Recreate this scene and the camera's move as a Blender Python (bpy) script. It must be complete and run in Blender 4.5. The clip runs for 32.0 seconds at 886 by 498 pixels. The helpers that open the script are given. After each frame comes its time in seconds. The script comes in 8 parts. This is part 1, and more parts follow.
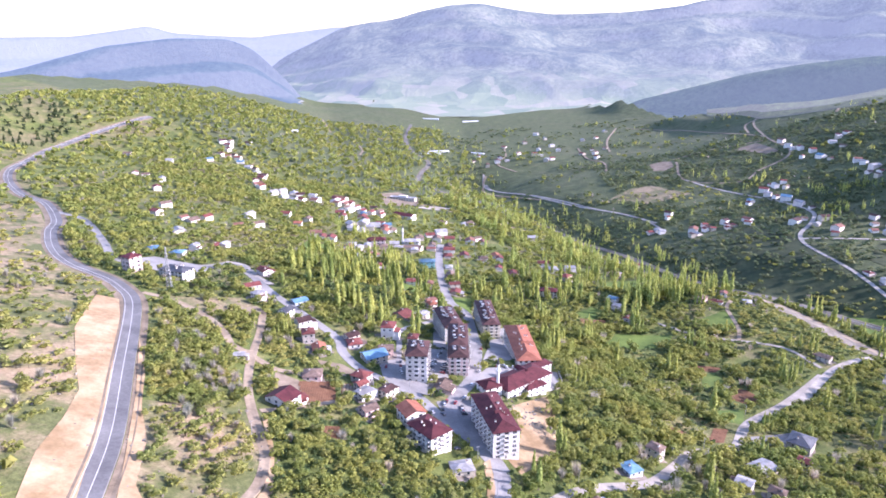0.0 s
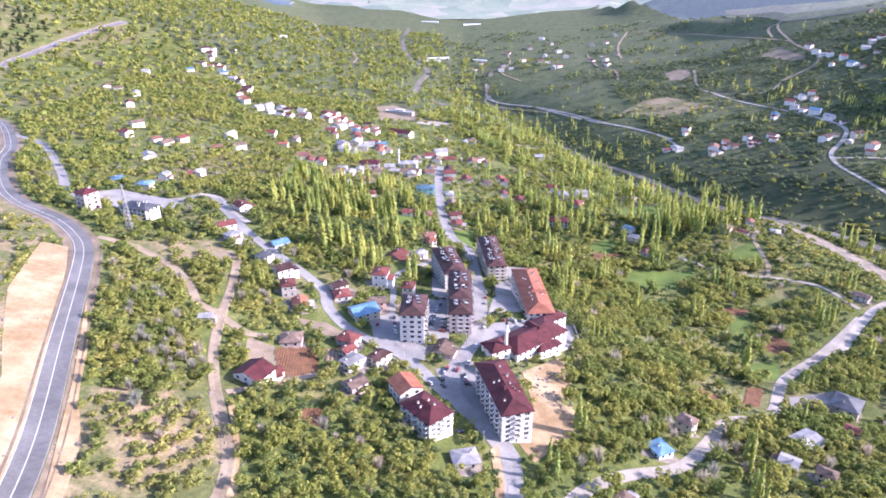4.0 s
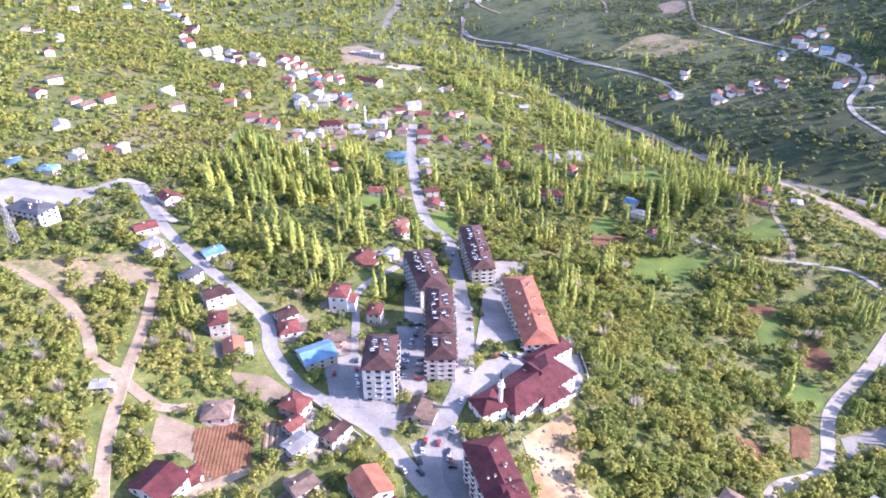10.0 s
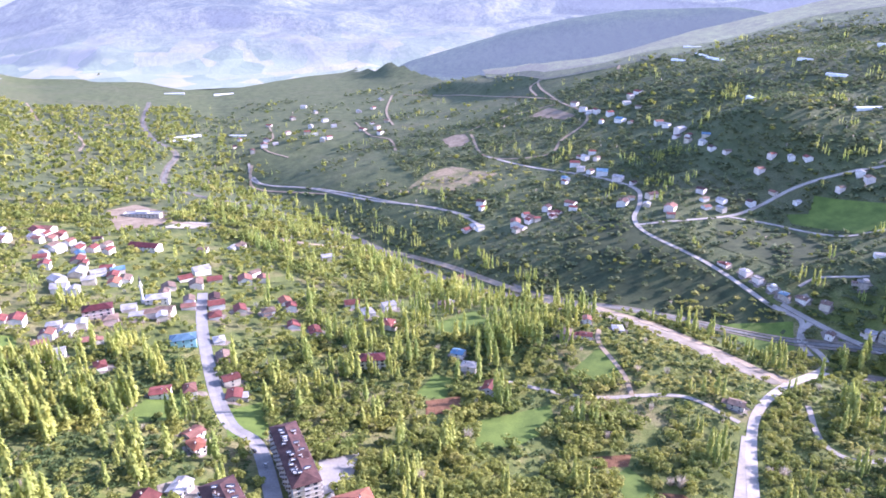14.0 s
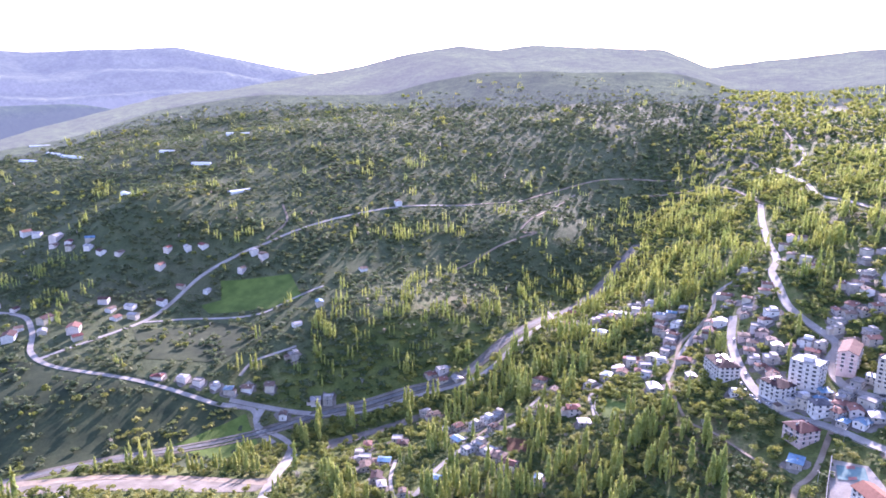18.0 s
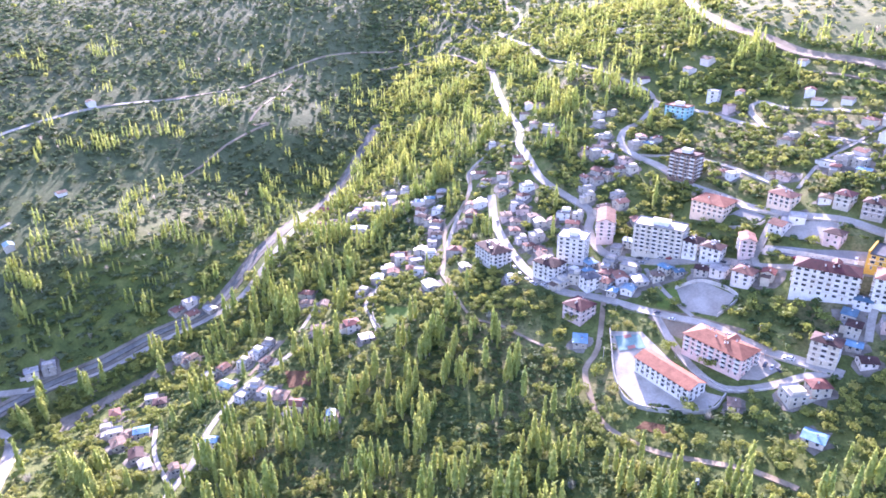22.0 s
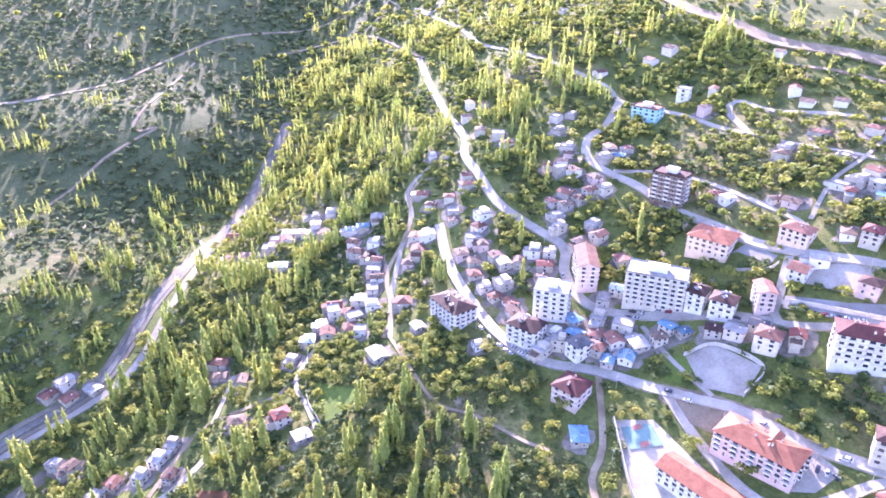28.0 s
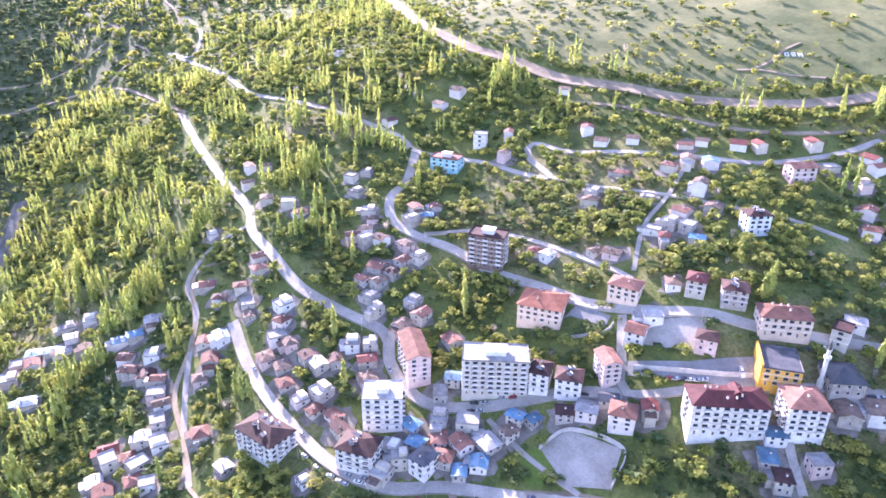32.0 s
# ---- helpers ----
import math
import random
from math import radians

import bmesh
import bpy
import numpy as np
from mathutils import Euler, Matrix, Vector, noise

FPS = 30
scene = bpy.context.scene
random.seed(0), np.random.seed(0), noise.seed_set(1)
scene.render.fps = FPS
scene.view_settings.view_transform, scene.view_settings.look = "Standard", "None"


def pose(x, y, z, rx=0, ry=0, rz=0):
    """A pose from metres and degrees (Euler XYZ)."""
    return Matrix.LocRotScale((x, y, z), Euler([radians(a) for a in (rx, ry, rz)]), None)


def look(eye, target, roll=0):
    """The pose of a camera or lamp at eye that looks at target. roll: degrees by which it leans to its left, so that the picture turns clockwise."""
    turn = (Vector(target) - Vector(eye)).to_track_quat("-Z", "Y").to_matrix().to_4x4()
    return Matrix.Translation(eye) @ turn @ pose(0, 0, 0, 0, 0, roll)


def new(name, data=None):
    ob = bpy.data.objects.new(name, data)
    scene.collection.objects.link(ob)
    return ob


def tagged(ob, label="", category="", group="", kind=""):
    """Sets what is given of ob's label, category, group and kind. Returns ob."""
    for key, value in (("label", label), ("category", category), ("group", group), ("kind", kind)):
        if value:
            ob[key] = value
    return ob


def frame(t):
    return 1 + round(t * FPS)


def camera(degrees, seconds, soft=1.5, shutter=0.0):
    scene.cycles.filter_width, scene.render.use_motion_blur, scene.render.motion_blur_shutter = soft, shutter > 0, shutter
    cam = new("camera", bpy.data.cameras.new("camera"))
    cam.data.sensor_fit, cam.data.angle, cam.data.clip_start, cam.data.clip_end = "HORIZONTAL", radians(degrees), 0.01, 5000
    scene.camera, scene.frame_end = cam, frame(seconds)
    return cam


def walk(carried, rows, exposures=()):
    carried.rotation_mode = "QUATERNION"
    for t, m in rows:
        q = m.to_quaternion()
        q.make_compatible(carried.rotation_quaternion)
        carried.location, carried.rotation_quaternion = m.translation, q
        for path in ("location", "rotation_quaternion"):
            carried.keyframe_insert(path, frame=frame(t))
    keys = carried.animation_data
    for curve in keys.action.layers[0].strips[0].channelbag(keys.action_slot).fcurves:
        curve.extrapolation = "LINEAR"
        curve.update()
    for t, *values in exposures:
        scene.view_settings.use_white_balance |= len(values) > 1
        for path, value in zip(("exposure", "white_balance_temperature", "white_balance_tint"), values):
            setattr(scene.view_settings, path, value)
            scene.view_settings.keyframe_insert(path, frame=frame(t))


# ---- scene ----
cam = camera(65.23, 32.0, 1.7)
# seconds, eye (metres), heading, tilt, roll (degrees)
PATH = [
    (0, 0.06, 0.04, 351.81, -0, -17.633, 0.14),
    (0.5, 0.31, 10.07, 349.79, 0.033, -17.464, 0.024),
    (1, 0.04, 18.35, 349.84, -0, -17.449, 0.029),
    (1.5, 0.15, 26.81, 349.47, -0.005, -17.39, 0.048),
    (2, -0, 35.07, 348.05, -0.035, -17.207, -0.059),
    (2.5, 0.31, 44.19, 347.48, -0.003, -17.167, -0.049),
    (3, 0.02, 52.79, 348.13, -0.05, -17.233, -0.025),
    (3.5, 0.4, 61.42, 347.96, -0.007, -18.942, -0.077),
    (4, 0.64, 71.46, 348.64, 0.043, -25.286, -0.075),
    (4.5, 0.41, 80.25, 348.3, 0.007, -30.533, -0.088),
    (6.5, -1.11, 116.03, 348.07, -0.306, -36.716, 0.046),
    (7, -0.46, 124.54, 347.49, -0.212, -36.643, -0.052),
    (7.5, 0.1, 132.91, 347.63, -0.149, -36.636, -0.091),
    (8, 0.22, 142.08, 346.83, -0.176, -35.684, -0.072),
    (8.5, 0.83, 150.49, 347.15, -0.523, -34.801, -0.042),
    (9, 0.87, 160, 347.67, -1.364, -33.975, 0.053),
    (9.5, 1.43, 168.54, 347.86, -1.447, -32.724, 0.076),
    (10, 2.08, 177.03, 347.5, -2.189, -31.193, 0.032),
    (10.5, 2.73, 186.58, 347.32, -2.437, -29.589, 0.037),
    (11, 3, 195.2, 346.93, -2.913, -28.191, 0.061),
    (11.5, 3.53, 204.38, 346.67, -3.081, -26.99, 0.082),
    (12, 4.22, 213.62, 347.52, -4.565, -25.844, 0.025),
    (12.5, 4.76, 222.91, 347.39, -5.498, -24.665, 0.157),
    (13, 6.74, 230.6, 346.35, -9.85, -23.267, 0.054),
    (13.5, 9.29, 240.17, 346.3, -14.66, -22.041, -0.069),
    (15.5, 17.94, 284.22, 337.29, -37.429, -15.94, 0.252),
    (16, 20.97, 293.64, 336.78, -44.412, -14.108, 0.334),
    (16.5, 26.83, 301.11, 336.9, -49.455, -12.892, 0.24),
    (17, 31.37, 309.3, 336.17, -57.315, -12.105, 0.331),
    (17.5, 36.13, 318.1, 336.98, -65.275, -12.077, 0.424),
    (18, 40.23, 326.09, 337.52, -69.582, -13.106, 0.42),
    (18.5, 47.35, 332.52, 338.26, -71.254, -14.339, 0.308),
    (19, 54.52, 335.4, 338.35, -74.945, -15.055, 0.178),
    (19.5, 62.06, 343.68, 339.95, -79.133, -15.831, 0.162),
    (20, 70.08, 347.73, 340.72, -80.521, -16.482, 0.128),
    (20.5, 79.08, 351.07, 341.02, -82.373, -17.077, -0),
    (21, 87.98, 352.91, 340.69, -86.762, -17.456, -0.171),
    (21.5, 96.94, 356.76, 339.95, -92.818, -18.148, -0.194),
    (22, 106.51, 359.12, 341.21, -92.824, -23.553, -0.472),
    (22.5, 117.15, 361.19, 342.91, -96.551, -29.445, -0.662),
    (23, 127.91, 363.83, 345.07, -97.053, -34.23, -0.727),
    (23.5, 135.9, 362.86, 342.94, -96.737, -35.684, -1.017),
    (24, 145.11, 365.21, 343.25, -97.046, -35.722, -0.862),
    (24.5, 154.37, 367.16, 344.06, -97.337, -35.799, -0.821),
    (26.5, 194.55, 373.02, 350.44, -98.632, -34.923, -0.058),
    (27, 205.85, 373.81, 353.32, -98.821, -32.984, -0.097),
    (27.5, 215.15, 373.18, 352.67, -98.885, -26.659, -0.061),
    (28, 225.04, 371.39, 352.51, -100.824, -26.744, 0.041),
    (28.5, 234.82, 371.96, 354, -106.988, -26.904, 0.284),
    (29, 244.36, 371, 354.93, -107.1, -26.968, 0.284),
    (29.5, 253.2, 369.1, 356.88, -113.058, -27.094, 0.477),
    (30, 263.55, 368.94, 358.28, -114.397, -27.247, 0.588),
    (30.5, 272.63, 366.67, 359.25, -114.423, -27.375, 0.595),
    (31, 281.54, 363.97, 359.8, -115.889, -27.444, 0.568),
    (31.5, 290.6, 361.38, 360.38, -115.928, -26.357, 0.48),
    (32, 296.9, 356.66, 360.32, -119.635, -24.929, 0.504),
]
walk(cam, [(t, pose(x, y, z, 90 + tilt, 0, head) @ pose(0, 0, 0, 0, 0, roll)) for t, x, y, z, head, tilt, roll in PATH],
     [(0, 1.75, 5800, 36), (4, 1.8, 5900, 36), (9, 1.95, 5900, 36), (12, 2.05, 5700, 38), (15.5, 2.05, 5700, 44), (18, 2.0, 5800, 48), (20, 2.4, 5800, 48), (22, 2.6, 5800, 44), (24, 2.75, 5900, 40), (27, 2.75, 5900, 44), (28.5, 2.9, 5900, 52), (29.5, 2.95, 5900, 54), (30.5, 2.85, 5900, 50), (31, 2.7, 6000, 44), (32, 2.55, 6000, 42)])

# ---- light ----
SUN_AZ, SUN_EL = 93.0, 22.0  # degrees: clockwise from +y, above the horizon
world = bpy.data.worlds.new("world")
scene.world = world
world.use_nodes = True
wn = world.node_tree.nodes
sky = wn.new("ShaderNodeTexSky")
sky.sky_type = "NISHITA"
sky.sun_disc = False
sky.sun_elevation = radians(SUN_EL)
sky.sun_rotation = radians(SUN_AZ)
sky.dust_density = 0.7
sky.air_density = 1.0
world.node_tree.links.new(sky.outputs["Color"], wn["Background"].inputs["Color"])
wn["Background"].inputs["Strength"].default_value = 0.15
sun = new("sun", bpy.data.lights.new("sun", "SUN"))
sun.data.energy = 4.0
sun.data.angle = radians(1.0)
sun.data.color = (1.0, 0.93, 0.82)
sun.matrix_world = look((0, 0, 500), (-math.sin(radians(SUN_AZ)) * 500, -math.cos(radians(SUN_AZ)) * 500, 500 - 500 * math.tan(radians(SUN_EL))))

# ---- materials ----
def material(name, rough=0.9, metal=0.0, spec=0.3):
    m = bpy.data.materials.new(name)
    m.use_nodes = True
    b = m.node_tree.nodes["Principled BSDF"]
    b.inputs["Roughness"].default_value = rough
    b.inputs["Metallic"].default_value = metal
    b.inputs["Specular IOR Level"].default_value = spec
    return m, m.node_tree.nodes, m.node_tree.links, b


def noise_tex(n, k, scale, detail=6.0, rough=0.6, dist=0.0):
    g = n.new("ShaderNodeNewGeometry")
    t = n.new("ShaderNodeTexNoise")
    t.inputs["Scale"].default_value = scale
    t.inputs["Detail"].default_value = detail
    t.inputs["Roughness"].default_value = rough
    t.inputs["Distortion"].default_value = dist
    k.new(g.outputs["Position"], t.inputs["Vector"])
    return t


def ramp(n, k, src, stops):
    r = n.new("ShaderNodeValToRGB")
    e = r.color_ramp.elements
    while len(e) < len(stops):
        e.new(0.5)
    for el, (p, c) in zip(e, stops):
        el.position = p
        el.color = (*c, 1)
    k.new(src, r.inputs["Fac"])
    return r


def mix(n, k, fac, a, b, kind="MIX"):
    m = n.new("ShaderNodeMix")
    m.data_type = "RGBA"
    m.blend_type = kind
    if isinstance(fac, float):
        m.inputs["Factor"].default_value = fac
    else:
        k.new(fac, m.inputs["Factor"])
    for i, v in ((6, a), (7, b)):
        if isinstance(v, tuple):
            m.inputs[i].default_value = (*v, 1)
        else:
            k.new(v, m.inputs[i])
    return m.outputs[2]


def bump(n, k, b, src, strength, dist):
    u = n.new("ShaderNodeBump")
    u.inputs["Strength"].default_value = strength
    u.inputs["Distance"].default_value = dist
    k.new(src, u.inputs["Height"])
    k.new(u.outputs["Normal"], b.inputs["Normal"])


def surface(name, dark, light, scale, fine=None, rough=0.9, metal=0.0, relief=0.3, spread=0.06, spec=0.3):
    """A weathered surface: two tones mixed by a coarse and a fine noise; each object a little lighter or darker."""
    m, n, k, b = material(name, rough, metal, spec)
    a = noise_tex(n, k, scale, 5.0)
    f = noise_tex(n, k, fine or scale * 9, 3.0)
    col = ramp(n, k, a.outputs["Fac"], ((0.35, dark), (0.65, light)))
    speck = ramp(n, k, f.outputs["Fac"], ((0.3, (0.78, 0.78, 0.78)), (0.7, (1.12, 1.12, 1.12))))
    col = mix(n, k, 0.8, col.outputs["Color"], speck.outputs["Color"], "MULTIPLY")
    oi = n.new("ShaderNodeObjectInfo")
    tone = ramp(n, k, oi.outputs["Random"], ((0.0, (1 - spread * 2,) * 3), (1.0, (1 + spread,) * 3)))
    col = mix(n, k, 1.0, col, tone.outputs["Color"], "MULTIPLY")
    k.new(col, b.inputs["Base Color"])
    if relief:
        bump(n, k, b, f.outputs["Fac"], relief, 0.3)
    return m


def ground_material():
    m, n, k, b = material("grass and earth", 0.95)
    big = noise_tex(n, k, 0.008, 4.0, 0.6, 0.4)
    mid = noise_tex(n, k, 0.05, 6.0, 0.65)
    fine = noise_tex(n, k, 0.5, 5.0, 0.7)
    grass = ramp(n, k, mid.outputs["Fac"], ((0.3, (0.058, 0.08, 0.02)), (0.5, (0.105, 0.13, 0.031)), (0.72, (0.18, 0.19, 0.055))))
    earth = ramp(n, k, fine.outputs["Fac"], ((0.3, (0.13, 0.1, 0.055)), (0.7, (0.26, 0.205, 0.125))))
    # drier, stonier soil to the west
    g = n.new("ShaderNodeNewGeometry")
    sep = n.new("ShaderNodeSeparateXYZ")
    k.new(g.outputs["Position"], sep.inputs["Vector"])
    dry = n.new("ShaderNodeMapRange")
    dry.inputs["From Min"].default_value, dry.inputs["From Max"].default_value = -60.0, -170.0
    dry.inputs["To Min"].default_value, dry.inputs["To Max"].default_value = 0.0, 0.05
    k.new(sep.outputs["X"], dry.inputs["Value"])
    both = n.new("ShaderNodeMath")
    k.new(big.outputs["Fac"], both.inputs[0])
    k.new(dry.outputs["Result"], both.inputs[1])
    half = n.new("ShaderNodeMath")
    half.operation = "MULTIPLY_ADD"
    k.new(mid.outputs["Fac"], half.inputs[0])
    half.inputs[1].default_value = 0.5
    k.new(both.outputs["Value"], half.inputs[2])
    fac = ramp(n, k, half.outputs["Value"], ((0.76, (0, 0, 0)), (0.98, (0.7, 0.7, 0.7))))
    col = mix(n, k, fac.outputs["Color"], grass.outputs["Color"], earth.outputs["Color"])
    # heath beyond the river, its colour darkened for the shade on that slope
    reach = n.new("ShaderNodeVectorMath")
    reach.operation = "DOT_PRODUCT"
    k.new(g.outputs["Position"], reach.inputs[0])
    reach.inputs[1].default_value = (0.72, 1.0, 0.0)
    heath = n.new("ShaderNodeMapRange")
    heath.inputs["From Min"].default_value, heath.inputs["From Max"].default_value = 1085.0, 1135.0
    heath.inputs["To Min"].default_value, heath.inputs["To Max"].default_value = 0.0, 0.75
    k.new(reach.outputs["Value"], heath.inputs["Value"])
    shaded_moor = ramp(n, k, mid.outputs["Fac"], ((0.3, (0.045, 0.062, 0.03)), (0.7, (0.095, 0.115, 0.055))))
    col = mix(n, k, heath.outputs["Result"], col, shaded_moor.outputs["Color"])
    sp = ramp(n, k, fine.outputs["Fac"], ((0.3, (0.6, 0.6, 0.6)), (0.7, (1.25, 1.25, 1.25))))
    col = mix(n, k, 1.0, col, sp.outputs["Color"], "MULTIPLY")
    k.new(col, b.inputs["Base Color"])
    bump(n, k, b, fine.outputs["Fac"], 0.6, 1.0)
    return m


def leaves(name, dark, mid, light, through_light=0.5):
    m, n, k, b = material(name, 0.75)
    g = n.new("ShaderNodeNewGeometry")
    r = ramp(n, k, g.outputs["Random Per Island"], ((0.0, dark), (0.5, mid), (1.0, light)))
    big = noise_tex(n, k, 0.035, 3.0)
    tint = ramp(n, k, big.outputs["Fac"], ((0.35, (0.75, 0.85, 0.8)), (0.65, (1.2, 1.1, 1.0))))
    col = mix(n, k, 1.0, r.outputs["Color"], tint.outputs["Color"], "MULTIPLY")
    k.new(col, b.inputs["Base Color"])
    t = n.new("ShaderNodeBsdfTranslucent")
    k.new(col, t.inputs["Color"])
    s = n.new("ShaderNodeMixShader")
    s.inputs["Fac"].default_value = through_light
    k.new(b.outputs["BSDF"], s.inputs[1])
    k.new(t.outputs["BSDF"], s.inputs[2])
    k.new(s.outputs["Shader"], n["Material Output"].inputs["Surface"])
    return m


def haze_material(name, dark, light, rock, haze_glow, strength, fields=0.0):
    """Mountains far behind the place: scrub, pale crags where it is steep, fields on the gentle foot; an even emission
    stands in for the haze of the air.
    """
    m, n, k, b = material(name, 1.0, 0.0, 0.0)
    a = noise_tex(n, k, 0.006, 9.0, 0.72, 0.5)
    f = noise_tex(n, k, 0.045, 6.0, 0.75)
    col = ramp(n, k, a.outputs["Fac"], ((0.38, dark), (0.62, light))).outputs["Color"]
    speck = ramp(n, k, f.outputs["Fac"], ((0.36, (0.55, 0.6, 0.6)), (0.64, (1.35, 1.3, 1.25))))
    col = mix(n, k, 1.0, col, speck.outputs["Color"], "MULTIPLY")
    g = n.new("ShaderNodeNewGeometry")
    sep = n.new("ShaderNodeSeparateXYZ")
    if fields:
        v = n.new("ShaderNodeTexVoronoi")
        v.inputs["Scale"].default_value = 0.011
        k.new(g.outputs["Position"], v.inputs["Vector"])
        plots = ramp(n, k, v.outputs["Color"], ((0.2, (0.09, 0.14, 0.05)), (0.5, (0.17, 0.21, 0.09)), (0.8, (0.26, 0.24, 0.15))))
        pos = n.new("ShaderNodeSeparateXYZ")
        k.new(g.outputs["Position"], pos.inputs["Vector"])
        low = n.new("ShaderNodeMapRange")
        low.inputs["From Min"].default_value, low.inputs["From Max"].default_value = 190.0, 70.0
        low.inputs["To Max"].default_value = fields
        k.new(pos.outputs["Z"], low.inputs["Value"])
        col = mix(n, k, low.outputs["Result"], col, plots.outputs["Color"])
    # bare crags where the slope is steep
    k.new(g.outputs["Normal"], sep.inputs["Vector"])
    steep = n.new("ShaderNodeMath")
    steep.operation = "MULTIPLY_ADD"
    k.new(f.outputs["Fac"], steep.inputs[0])
    steep.inputs[1].default_value = -0.35
    k.new(sep.outputs["Z"], steep.inputs[2])
    crag = ramp(n, k, steep.outputs["Value"], ((0.5, (0.5, 0.5, 0.5)), (0.66, (0, 0, 0))))
    col = mix(n, k, crag.outputs["Color"], col, rock)
    k.new(col, b.inputs["Base Color"])
    # air haze put in as emission; the rock itself gives no light
    b.inputs["Emission Color"].default_value = (*haze_glow, 1)
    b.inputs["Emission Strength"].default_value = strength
    bump(n, k, b, f.outputs["Fac"], 0.8, 14.0)
    return m


def dry_material():
    """Stony tan soil with thin yellow green grass."""
    m, n, k, b = material("dry stony slope", 0.95)
    a = noise_tex(n, k, 0.03, 6.0, 0.7, 0.3)
    f = noise_tex(n, k, 0.4, 5.0, 0.7)
    soil = ramp(n, k, f.outputs["Fac"], ((0.3, (0.19, 0.14, 0.083)), (0.7, (0.36, 0.28, 0.18))))
    grass = ramp(n, k, f.outputs["Fac"], ((0.3, (0.06, 0.075, 0.025)), (0.7, (0.14, 0.15, 0.055))))
    fac = ramp(n, k, a.outputs["Fac"], ((0.42, (0, 0, 0)), (0.6, (1, 1, 1))))
    k.new(mix(n, k, fac.outputs["Color"], grass.outputs["Color"], soil.outputs["Color"]), b.inputs["Base Color"])
    bump(n, k, b, f.outputs["Fac"], 0.8, 0.8)
    return m


GROUND = ground_material()
ASPHALT = surface("worn asphalt", (0.19, 0.185, 0.177), (0.285, 0.277, 0.265), 0.06, 0.9, 0.85, relief=0.15)
HIGHWAY = surface("highway asphalt", (0.115, 0.113, 0.112), (0.19, 0.186, 0.182), 0.05, 0.7, 0.85, relief=0.1)
CONCRETE = surface("pale concrete lane", (0.26, 0.236, 0.2), (0.39, 0.358, 0.31), 0.07, 0.8, 0.9, relief=0.2)
DIRT = surface("dirt track", (0.2, 0.155, 0.105), (0.33, 0.265, 0.185), 0.06, 0.6, 0.95, relief=0.5)
PAINT = surface("worn white road paint", (0.36, 0.36, 0.35), (0.55, 0.55, 0.53), 0.5, relief=0)
CUT = surface("cut earth bank", (0.24, 0.162, 0.083), (0.42, 0.312, 0.19), 0.05, 0.35, 0.95, relief=0.9)
PLOUGH = surface("ploughed red soil", (0.12, 0.058, 0.03), (0.2, 0.1, 0.052), 0.15, 1.2, 0.95, relief=1.0)
GRAVEL = surface("pale gravel", (0.15, 0.118, 0.08), (0.26, 0.208, 0.148), 0.08, 0.9, 0.95, relief=0.6)
MEADOW = surface("bright spring meadow", (0.066, 0.108, 0.018), (0.112, 0.165, 0.03), 0.06, 0.8, 0.95, relief=0.5)
YARD_EARTH = surface("trodden yard earth", (0.14, 0.12, 0.095), (0.3, 0.265, 0.22), 0.12, 0.9, 0.95, relief=0.6)
HILL = surface("thin hill grass", (0.075, 0.095, 0.03), (0.185, 0.185, 0.075), 0.025, 0.3, 0.95, relief=0.8)
DRY = dry_material()
# pasture green made very dark: the shade on the river slope is in the colour
SHADED_PASTURE = surface("shade-darkened grazed pasture", (0.026, 0.04, 0.017), (0.062, 0.078, 0.032), 0.035, 0.35, 0.95, relief=0.8)
MUD = surface("stony river bank", (0.12, 0.105, 0.08), (0.23, 0.205, 0.165), 0.08, 0.7, 0.95, relief=0.6)
WATER = surface("grey green river water", (0.1, 0.1, 0.09), (0.19, 0.185, 0.165), 0.05, 0.4, 0.8, relief=0.2, spec=0.15)
WALLS = {
    "white": surface("white render", (0.6, 0.575, 0.54), (0.76, 0.735, 0.7), 0.25),
    "cream": surface("cream render", (0.42, 0.38, 0.31), (0.56, 0.51, 0.43), 0.25),
    "rose": surface("rose render", (0.5, 0.37, 0.34), (0.64, 0.5, 0.46), 0.25),
    "pink": surface("salmon pink render", (0.6, 0.41, 0.37), (0.74, 0.54, 0.49), 0.2),
    "pinkish": surface("pale pink render", (0.58, 0.51, 0.47), (0.72, 0.645, 0.6), 0.2),
    "peach": surface("peach render", (0.62, 0.46, 0.34), (0.78, 0.6, 0.46), 0.2),
    "stone": surface("grey stone render", (0.3, 0.27, 0.24), (0.46, 0.42, 0.37), 0.4),
    "yellow": surface("orange yellow cladding", (0.62, 0.33, 0.05), (0.75, 0.43, 0.08), 0.2),
    "cyan": surface("turquoise render", (0.22, 0.46, 0.5), (0.34, 0.6, 0.63), 0.2),
    "blueband": surface("pale blue render", (0.5, 0.58, 0.66), (0.68, 0.74, 0.8), 0.2),
    "brownwall": surface("brown and beige cladding", (0.16, 0.1, 0.08), (0.26, 0.18, 0.14), 0.2),
}
